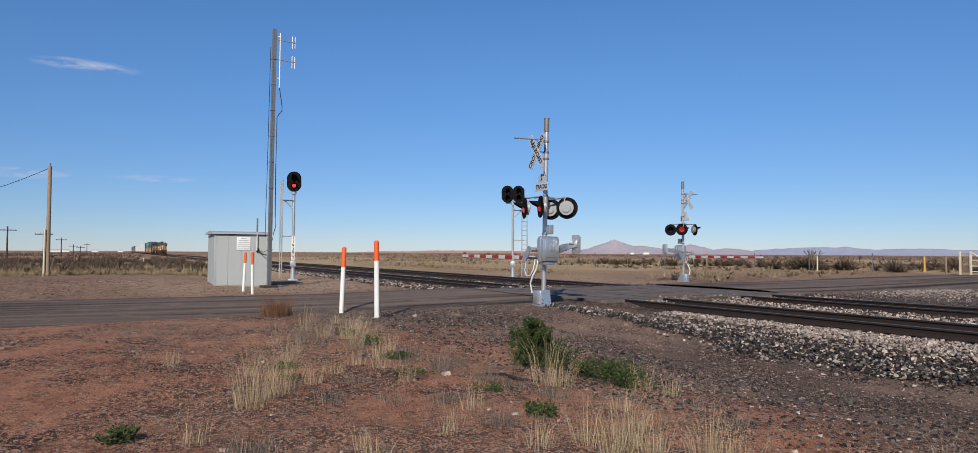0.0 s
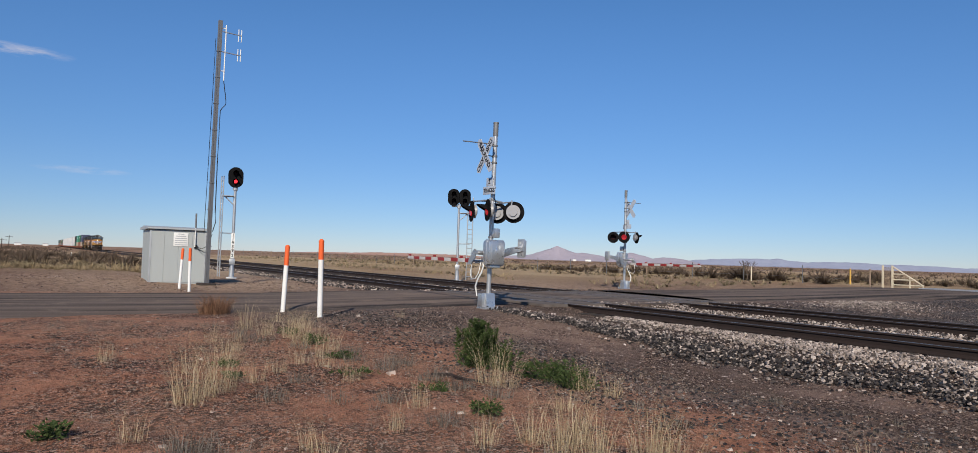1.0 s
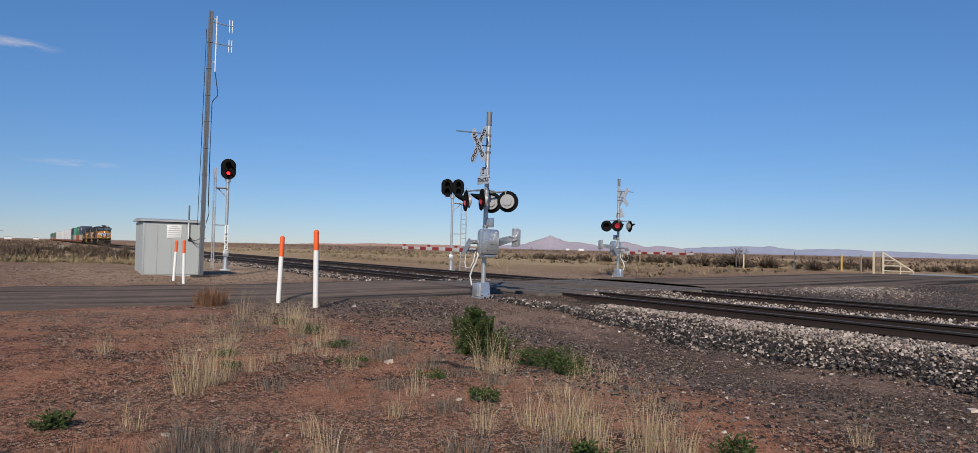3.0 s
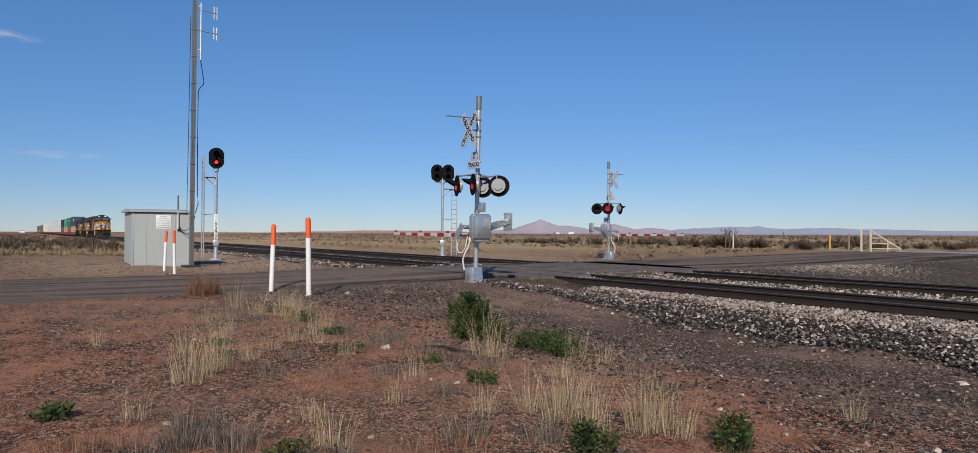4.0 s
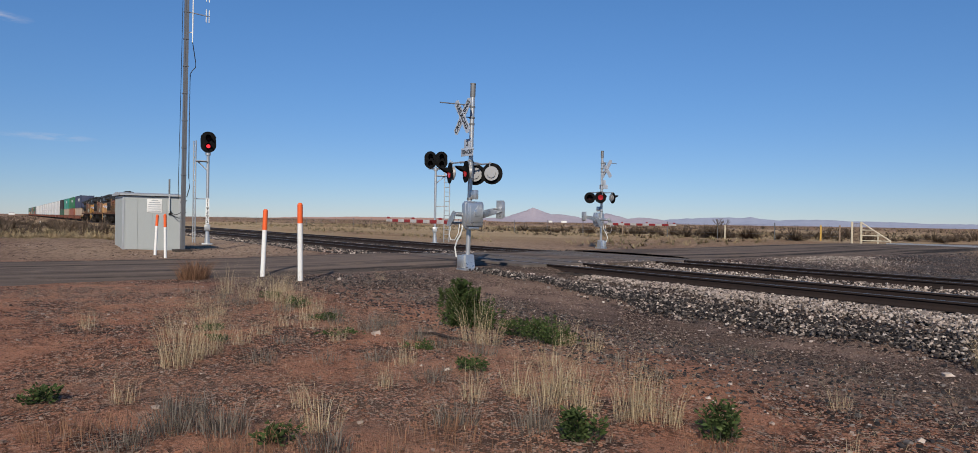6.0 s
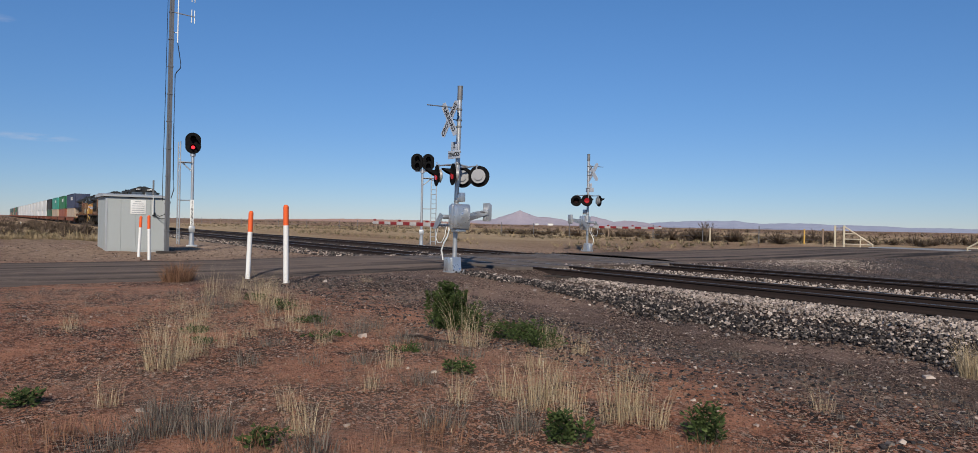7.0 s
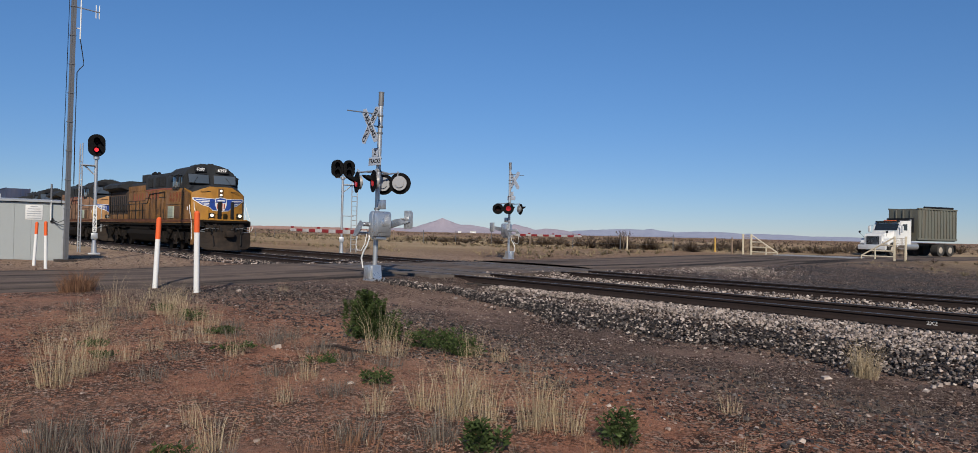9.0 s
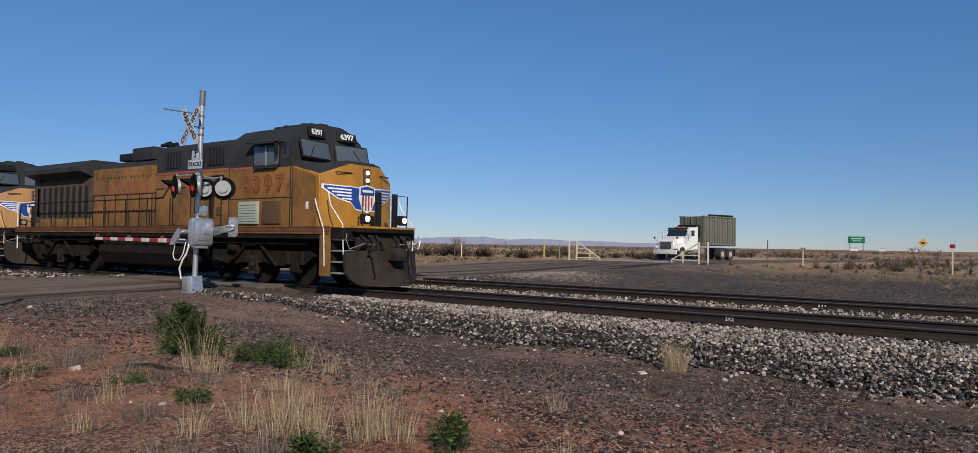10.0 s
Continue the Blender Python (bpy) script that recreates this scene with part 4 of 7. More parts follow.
# painted marks on the rail webs
marks = thing("rail_marks", "small white painted marks on the rail web", "rail marks")
for x_, y_ in ((-3.85, Y1 - 0.77), (-3.0, Y2 - 0.77)):
    if y_ < Y2 - 1:
        letters("mark", "2X2", 0.10, M["armwhite"], marks, pose(x_ + 0.07, Y1 - 0.755 - 0.013, RAIL - 0.085, 90, 0, 0), depth=0.002)
        continue
    for k_ in range(3):
        part("mark", one(box, x_ + 0.07 * k_, y_, RAIL - 0.085, 0.03, 0.004, 0.05), M["armwhite"], marks)


# ---- far side of the crossing ----
def wing(at, label):
    """White sloping wing beside a cattle guard: tall posts with a mesh panel, rails falling away along +x."""
    s = thing("cattle_guard_wing", label, "fence", "cattle guard wings", at)
    for x in (0.0, 0.62):
        part("post", one(box, x, 0, 0.72, 0.11, 0.11, 1.5, 0.012), M["creamwood"], s)
    bm = B()
    for k in range(9):
        rod(bm, (0.05 + 0.065 * k, 0, 0.1), (0.05 + 0.065 * k, 0, 1.38), 0.008, seg=4)
    for k in range(12):
        rod(bm, (0.02, 0.01, 0.15 + 0.11 * k), (0.6, 0.01, 0.15 + 0.11 * k), 0.008, seg=4)
    part("mesh_panel", bm, M["wood"], s, "rusty wire mesh panel")
    part("sloping_rail", one(rod, (0.62, 0, 1.42), (2.55, 0, 0.22), 0.045, seg=8), M["creamwood"], s)
    for z, x1 in ((0.92, 1.42), (0.56, 2.0), (0.22, 2.5)):
        part("rail", one(rod, (0.62, 0, z), (x1, 0, z), 0.04, seg=8), M["creamwood"], s)
    for x, z in ((1.72, 0.74), (2.52, 0.26)):
        part("stake", one(rod, (x, 0, -0.05), (x, 0, z), 0.045, seg=8), M["creamwood"], s)
    return s


wl_near = wing(pose(-25.0, 47.0, 0.30), "cream-painted sloping wing fence beside the cattle guard")
copy_thing(wl_near, pose(-14.5, 47.0, 0.31, 0, 0, 180))
bm = B()
for k in range(9):
    rod(bm, (-22.2, 45.9 + 0.26 * k, 0.36), (-17.2, 45.9 + 0.26 * k, 0.36), 0.05, seg=6)
solid("cattle_guard", bm, M["galv"], "steel pipe cattle guard set across the road", "cattle guard")


def fence_post(x, y, h=1.25, steel=True):
    z = height(x, y)
    bm = B()
    if steel:
        box(bm, 0, 0, h / 2, 0.035, 0.035, h + 0.1)
        box(bm, 0, 0.02, h / 2, 0.07, 0.008, h + 0.1)
    else:
        rod(bm, (0, 0, -0.1), (0, 0, h), 0.06, 0.05, 8)
    ob = solid("fence_post", bm, M["greypole" if steel else "wood"], "thin dark fence post carrying wire", "fence post", "range fence posts")
    ob.location = (x, y, z)
    return ob


xs_f = [-25.8 - 4.6 * k for k in range(40)]
for x in xs_f:
    fence_post(x, 47.0 + 0.12 * (x + 25), 1.25, steel=int(x * 7) % 3 != 0)
xs_r = [-11.6, -7.2, -2.6, 2.2, 6.8, 11.5, 16]
for k, x in enumerate(xs_r):
    fence_post(x, 51.0 + 0.04 * k, 1.9 if k == 0 else 1.2, steel=True)
fw = thing("wire_fence", "slack barbed wire strung along the range fence", "wire fence")
for z in (0.45, 0.8, 1.12):
    for a in (xs_f, xs_r):
        bm = B()
        pts = [(x, (47.0 + 0.12 * (x + 25)) if a is xs_f else 51.0, height(x, 48.0) + z) for x in a]
        tube(bm, pts, 0.006, 3)
        part("wire", bm, M["greypole"], fw)
bm = B()
rod(bm, (-11.6, 51, 1.3), (-10.4, 51.2, 0.3), 0.03, seg=6)
solid("fence_brace", bm, M["greypole"], "slanting steel brace at the fence corner post", "fence brace")


def sign_on_posts(name, at, w, h, z, mat, legs, leg_mat, label, cat, bars=()):
    s = thing(name, label, cat, at=at)
    bm = one(box, 0, 0, z, w, 0.02, h, 0.008)
    p = part("panel", bm, M[mat], s)
    for bx, bz, bw, bh in bars:
        part("print_bar", one(box, bx, -0.013, z + bz, bw, 0.006, bh), M["white"], p)
    for x in legs:
        part("post", one(box, x, 0.03, z / 2, 0.07, 0.06, z + h * 0.4, 0.008), M[leg_mat], s)
    return s


sign_on_posts("road_sign", pose(-8.7, 72.9, 0.32, 0, 0, 6), 1.42, 0.62, 2.05, "green", (-0.55, 0.55), "greypole", "green road sign with pale print on two posts", "road sign",
              ((0, 0.10, 0.9, 0.06), (0, -0.10, 0.7, 0.06)))
sign_on_posts("marker_board", pose(-10.0, 54.8, 0.30, 0, 0, 4), 0.36, 0.22, 1.12, "wood", (0,), "creamwood", "small brown board on a pale wooden post", "marker board")
sign_on_posts("marker_board", pose(-0.7, 42.0, 0.28, 0, 0, 0), 0.24, 0.20, 1.40, "red", (0,), "creamwood", "small dark red board on a pale post", "marker board")
d = thing("warning_sign", "yellow diamond warning sign on a post", "road sign", at=pose(-7.1, 150.0, 0.3))
bm = B()
prism(bm, [(-0.85, 2.6), (0, 1.75), (0.85, 2.6), (0, 3.45)], -0.02, 0.02, "y")
panel = part("panel", bm, M["yellowp"], d, "yellow diamond panel")
part("symbol", one(box, 0, -0.026, 2.6, 0.6, 0.006, 0.3), M["ink"], panel)
part("post", one(box, 0, 0.04, 1.2, 0.09, 0.06, 2.4), M["wood"], d)
yp = solid("marker_post", one(rod, (0, 0, -0.1), (0, 0, 1.22), 0.06, 0.06, 10), M["yellowp"], "yellow painted wooden post by the road", "marker post")
yp.location = (-28.6, 49.4, 0.28)
yp = solid("marker_post", one(rod, (0, 0, -0.1), (0, 0, 1.15), 0.05, 0.05, 10), M["creamwood"], "pale wooden post beside a leafless shrub", "marker post")
yp.location = (-34.0, 45.4, 0.28)


# ---- utility poles ----
def utility_pole(x, y, h, arm=True):
    z = height(x, y)
    timber = M["darkwood"] if arm else M["wood"]
    s = thing("utility_pole", ("dark creosoted utility pole with a crossarm" if arm else "weathered pale brown wooden utility pole"), "utility pole", "utility poles", pose(x, y, z, 0, 0.6, 0))
    part("pole", one(rod, (0, 0, -0.2), (0, 0, h), 0.125, 0.09, 12), timber, s)
    if arm:
        part("crossarm", one(box, 0.12, 0, h - 0.55, 0.1, 2.2, 0.12, 0.01), timber, s)
        for yy in (-1.0, -0.4, 0.4, 1.0):
            part("insulator", one(rod, (0.12, yy, h - 0.49), (0.12, yy, h - 0.33), 0.04, 0.03, 8), M["greypole"], s)
    else:
        part("insulator", one(rod, (0, 0, h), (0, 0, h + 0.18), 0.04, 0.03, 8), M["greypole"], s)
        part("guard_tube", one(rod, (0.14, -0.16, 0.0), (0.14, -0.16, 2.6), 0.05, 0.05, 8), M["creamwood"], s, "pale conduit on the pole")
    return s


utility_pole(-45.7, -3.4, 6.1, False)
for x, y, h in ((-120.4, -13.9, 5.1), (-118.0, -9.3, 4.5), (-190, -11.5, 4.5), (-237, -11.3, 3.4), (-238, -9.6, 3.0), (-300, -10, 4.5)):
    utility_pole(x, y, h)
bm = B()
tube(bm, [Vector((-45.7, -3.4, 6.1)).lerp(Vector((-46.5, -9.5, 3.9)), k / 12) - Vector((0, 0, 0.35 * math.sin(math.pi * k / 12))) for k in range(13)], 0.015, 4)
solid("power_line", bm, M["black"], "slack black service wire running from the pole", "power line")
wm = solid("marker_post", one(rod, (0, 0, -0.1), (0, 0, 0.72), 0.05, 0.05, 8), M["white"], "short white marker stake among dry scrub", "marker post")
wm.location = (-90.4, 2.7, height(-90.4, 2.7))


# ---- truck ----
def make_truck():
    s = thing("truck", "white truck cab hauling a tall ribbed grey-green open-top container", "truck")
    white, dark, box_m = M["white"], M["black"], M["binpaint"]
    bm = B()
    for x in (-0.42, 0.42):
        box(bm, x, 0.2, 0.92, 0.1, 8.0, 0.24)
    box(bm, 0, 3.2, 0.95, 2.2, 2.2, 0.1)
    part("chassis", bm, M["chassis"], s, "dark dusty frame rails", smooth=False)
    # hood, cab
    bm = B()
    prism(bm, [(-4.25, 0.75), (-4.25, 1.55), (-4.12, 1.70), (-2.75, 1.92), (-2.75, 0.75)], -0.72, 0.72, "x")
    part("hood", bm, white, s, "white sloping bonnet")
    for sx in (-1, 1):
        bm = B()
        prism(bm, [(-4.2, 0.95), (-4.05, 1.32), (-3.3, 1.42), (-2.8, 1.25), (-2.75, 0.8), (-3.05, 0.72), (-3.2, 1.02), (-3.55, 1.10), (-3.85, 0.98), (-3.98, 0.72)], sx * 0.70, sx * 1.16, "x")
        part("fender", bm, white, s)
        part("headlight", one(box, sx * 0.92, -4.14, 1.10, 0.28, 0.12, 0.18, 0.03), M["lamp_dim"], s, "small clear headlight")
        part("mirror", one(box, sx * 1.38, -2.75, 2.12, 0.16, 0.1, 0.48, 0.02), white, s)
        bm = B()
        tube(bm, [(sx * 1.1, -2.72, 2.4), (sx * 1.38, -2.75, 2.4), (sx * 1.38, -2.75, 1.85), (sx * 1.1, -2.7, 1.85)], 0.018, 6)
        part("mirror_arm", bm, M["galv"], s)
        bm = B()
        tube(bm, [(sx * 0.9, -4.0, 1.4), (sx * 1.12, -4.2, 1.75), (sx * 1.15, -4.22, 1.82)], 0.012, 6)
        disc(bm, (sx * 1.15, -4.24, 1.86), (0, -1, 0.2), 0.09, 0.03, 12)
        part("fender_mirror", bm, dark, s)
    bm = B()
    prism(bm, [(-2.78, 0.85), (-2.78, 1.92), (-2.45, 2.62), (-2.30, 2.74), (-1.35, 2.80), (-1.25, 2.72), (-1.25, 0.85)], -1.10, 1.10, "x")
    part("cab", bm, white, s, "white steel cab")
    bm = B()
    prism(bm, [(-2.735, 2.02), (-2.50, 2.53), (-2.52, 2.54), (-2.765, 2.03)], -0.94, 0.94, "x")
    part("windshield", bm, M["glass"], s, "dark windshield")
    for sx in (-1, 1):
        bm = B()
        prism(bm, [(-2.45, 2.02), (-2.26, 2.5), (-1.72, 2.52), (-1.72, 2.02)], sx * 1.10 - 0.006, sx * 1.10 + 0.006, "x")
        part("side_window", bm, M["glass"], s)
        part("step", one(box, sx * 1.02, -2.2, 0.62, 0.2, 1.0, 0.06, 0.01), M["galv"], s)
        part("fuel_tank", one(rod, (sx * 0.86, -1.9, 0.78), (sx * 0.86, -0.3, 0.78), 0.29, seg=16), M["galv"], s, "silver cylindrical tank")
    gr = part("grille", one(box, 0, -4.26, 1.20, 1.06, 0.05, 0.62, 0.03), dark, s, "dark grille")
    for k in range(7):
        part("grille_bar", one(box, 0, -4.292, 0.96 + 0.08 * k, 1.0, 0.02, 0.02), M["galv"], gr)
    part("bumper", one(box, 0, -4.34, 0.66, 2.34, 0.14, 0.36, 0.03), white, s, "white dusty bumper")
    part("sun_visor", one(box, 0, -2.52, 2.70, 1.9, 0.22, 0.10, 0.02), dark, s)
    part("marker_lights", one(box, 0, -2.2, 2.80, 1.0, 0.08, 0.06, 0.01), M["orange"], s)
    part("exhaust", one(rod, (0.95, -1.1, 0.9), (0.95, -1.1, 2.9), 0.07, seg=10), M["galv"], s)
    part("cab_rack", one(box, 0, -0.95, 2.45, 2.2, 0.16, 1.15, 0.02), dark, s, "black headache rack")
    # container
    bm = B()
    box(bm, 0, 1.95, 1.30, 2.30, 5.0, 0.16)
    for sx in (-1, 1):
        box(bm, sx * 1.18, 1.95, 2.58, 0.05, 5.0, 2.4)
    box(bm, 0, -0.53, 2.58, 2.36, 0.05, 2.4)
    box(bm, 0, 4.43, 2.58, 2.36, 0.05, 2.4)
    con = part("container", bm, box_m, s, "ribbed grey-green steel container with an open top", smooth=False)
    for sx in (-1, 1):
        for k in range(13):
            part("rib", one(box, sx * 1.235, -0.45 + 0.40 * k, 2.55, 0.07, 0.11, 2.3, 0.008), box_m, con)
        part("top_rail", one(box, sx * 1.21, 1.95, 3.78, 0.14, 5.08, 0.12, 0.015), box_m, con)
        part("bottom_rail", one(box, sx * 1.21, 1.95, 1.36, 0.14, 5.08, 0.14, 0.015), box_m, con)
    for x in (-0.6, 0.0, 0.6):
        part("front_rib", one(box, x, -0.58, 2.6, 0.1, 0.06, 2.2, 0.008), box_m, con)
    part("tarp_roll", one(rod, (0.95, 0.6, 3.92), (0.95, 4.4, 3.95), 0.08, seg=10), dark, con, "rolled dark tarpaulin along the top")
    # wheels
    for y, xs in ((-3.5, (-1.0, 1.0)), (2.35, (-0.98, 0.98)), (3.6, (-0.98, 0.98))):
        for x in xs:
            w = part("wheel", one(rod, (x - 0.15 - (0.12 if y > 0 else 0), y, 0.5), (x + 0.15 + (0.12 if y > 0 else 0), y, 0.5), 0.5, seg=24), M["rubber"], s, "dusty black tyre")
            out = 1 if x > 0 else -1
            off = (0.28 if y > 0 else 0.16) * out
            part("rim", one(disc, (x + off, y, 0.5), (out, 0, 0), 0.27, 0.04, 18, 0.2), M["rimtan"], w, "pale dusty rim")
    part("mud_flap", one(box, 0.98, 4.32, 0.62, 0.55, 0.02, 0.6), dark, s)
    part("mud_flap", one(box, -0.98, 4.32, 0.62, 0.55, 0.02, 0.6), dark, s)
    return s


M["binpaint"] = worn("faded_green_grey_paint", (0.125, 0.135, 0.115), (0.16, 0.10, 0.06), 0.5, 1.6, 0.65, streak=0.85)
M["chassis"] = worn("dusty_black_frame", (0.03, 0.028, 0.026), (0.12, 0.09, 0.07), 0.6, 3, 0.85)
M["rimtan"] = worn("dusty_rim", (0.42, 0.36, 0.29), (0.2, 0.16, 0.12), 0.5, 5, 0.7)
M["lamp_dim"] = glow("clear_lamp", (1.0, 0.95, 0.85), 0.35, (0.6, 0.6, 0.6))
TRUCK = make_truck()


# ---- mountains and mesa on the horizon ----
def ridge(name, label, mat, dist, az0, az1, elev, n=260, depth=500.0, seed=3.0):
    """A range as a solid ridge: az is degrees from +y towards -x, elev its height over distance."""
    bm = B()
    rows = []
    for i in range(n + 1):
        az = az0 + (az1 - az0) * i / n
        a = radians(az)
        e = elev(az)
        row = []
        for k, (dd, f) in enumerate(((-0.10, 0.0), (-0.06, 0.22), (-0.035, 0.5), (-0.015, 0.78), (0.0, 1.0), (0.05, 0.0))):
            r = dist * (1 + dd)
            nn = noise.noise(Vector((az * 1.6, k * 0.9, seed))) * 0.16 + noise.noise(Vector((az * 6.0, k * 1.7, seed + 5))) * 0.10
            z = dist * e * max(0.0, f + (nn * f if k < 4 else nn * 0.12)) - (6 if f == 0 else 0)
            row.append(bm.verts.new((-math.sin(a) * r, math.cos(a) * r, z)))
        rows.append(row)
    for a, b in zip(rows, rows[1:]):
        for k in range(5):
            bm.faces.new((a[k], a[k + 1], b[k + 1], b[k]))
    solid(name, bm, M[mat], label, "mountain", kind="structure")


def bumpf(az, c, w, h, p=1.0):
    return h * max(0.0, 1 - abs((az - c) / w) ** p)


def peaks(az):
    e = 0.0025 + max(bumpf(az, 51.8, 3.2, 0.0185, 0.85), bumpf(az, 49.8, 3.4, 0.0095, 1.2), bumpf(az, 45.9, 2.6, 0.0115, 1.1), bumpf(az, 43.0, 2.8, 0.006, 1.4),
                     bumpf(az, 54.8, 2.2, 0.003, 1.5))
    e += 0.0008 * noise.noise(Vector((az * 2.2, 0, 7)))
    return max(0.0, e) * sstep(59, 56, az) * sstep(39, 42, az)


def far_range(az):
    e = 0.003 + max(bumpf(az, 36.6, 6.5, 0.0072, 1.6), bumpf(az, 35.0, 2.0, 0.0082, 1.3), bumpf(az, 30.5, 3.6, 0.0056, 3.0), bumpf(az, 27.5, 5.5, 0.0042, 2.5), bumpf(az, 22.0, 6.0, 0.0024, 2.0))
    e += 0.0006 * noise.noise(Vector((az * 1.8, 3, 7)))
    return max(0.0, e) * sstep(44, 41, az) * sstep(14, 20, az)


def low_mesa(az):
    e = 0.0022 + 0.0016 * sstep(69, 66, az) * sstep(57, 60, az) + 0.0005 * noise.noise(Vector((az * 2.5, 1, 2)))
    return max(0.0, e) * sstep(74, 70, az) * sstep(54, 57, az)


ridge("mountain_range", "bare desert peak with lower hills, mauve haze in its colour", "mount", 4000, 40, 60, peaks)
ridge("mountain_range", "long low desert range with bluish haze in its colour", "mount2", 4250, 12, 46, far_range, seed=11.0)
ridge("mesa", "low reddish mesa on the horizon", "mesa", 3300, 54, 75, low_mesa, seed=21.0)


# ---- train ----
M["loco_grey"] = worn("sooty_grey_roof", (0.030, 0.032, 0.034), (0.011, 0.01, 0.01), 0.6, 1.2, 0.7, streak=0.6, spec=0.2)
M["under"] = worn("grimy_underframe", (0.010, 0.009, 0.008), (0.045, 0.033, 0.026), 0.5, 2.2, 0.9, spec=0.08)
M["plow"] = worn("scuffed_black_plow", (0.024, 0.019, 0.016), (0.07, 0.05, 0.037), 0.6, 2.5, 0.8, spec=0.12)
M["faded_print"] = worn("faded_red_print", (0.26, 0.075, 0.045), (0.20, 0.10, 0.05), 0.7, 3, 0.7)
M["numred"] = worn("dark_red_numerals", (0.20, 0.022, 0.015), (0.14, 0.03, 0.02), 0.5, 5, 0.6)
M["sillred"] = worn("grimy_red_sill", (0.13, 0.055, 0.032), (0.035, 0.024, 0.018), 0.8, 1.6, 0.75, spec=0.1)
M["redstripe"] = worn("faded_red_stripe", (0.34, 0.055, 0.03), (0.2, 0.1, 0.05), 0.6, 3, 0.6)
M["soot"] = worn("sooty_brown_panels", (0.085, 0.060, 0.045), (0.02, 0.017, 0.015), 0.9, 1.0, 0.8, streak=0.6, spec=0.1)
M["blue"] = worn("emblem_blue", (0.02, 0.06, 0.28), (0.03, 0.05, 0.15), 0.3, 6, 0.5)
M["acgreen"] = worn("pale_green_louvre", (0.34, 0.38, 0.31), (0.2, 0.2, 0.15), 0.4, 4, 0.6)
M["meshbrown"] = worn("brown_screen", (0.10, 0.055, 0.03), (0.04, 0.03, 0.02), 0.5, 6, 0.8)
M["yellow_rail"] = worn("handrail_yellow", (0.62, 0.40, 0.08), (0.3, 0.2, 0.1), 0.4, 6, 0.55)
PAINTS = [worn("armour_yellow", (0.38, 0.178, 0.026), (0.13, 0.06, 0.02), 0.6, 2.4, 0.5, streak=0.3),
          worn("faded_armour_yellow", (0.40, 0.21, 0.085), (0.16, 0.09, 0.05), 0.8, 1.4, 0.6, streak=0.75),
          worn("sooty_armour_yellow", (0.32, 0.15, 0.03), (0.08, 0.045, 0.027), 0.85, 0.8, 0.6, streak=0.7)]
# side paints: darker base than PAINTS, with heavy dirt blotches
SIDES = [worn("dark_grimy_yellow_side", (0.235, 0.112, 0.030), (0.045, 0.027, 0.020), 0.9, 1.7, 0.6, streak=0.3, grain=26.0),
         worn("dark_grimy_faded_side", (0.30, 0.165, 0.09), (0.08, 0.048, 0.034), 0.9, 1.7, 0.65, streak=0.3, grain=26.0),
         worn("dark_sooty_yellow_side", (0.25, 0.125, 0.045), (0.055, 0.034, 0.024), 0.9, 1.6, 0.65, streak=0.3, grain=26.0)]
movers = []


def hull(bm, rings):
    """Closed skin over stacked rings of equal length."""
    vs = [[bm.verts.new(p) for p in r] for r in rings]
    n = len(vs[0])
    for a, b in zip(vs, vs[1:]):
        for k in range(n):
            bm.faces.new((a[k], a[(k + 1) % n], b[(k + 1) % n], b[k]))
    bm.faces.new(vs[0][::-1])
    bm.faces.new(vs[-1])


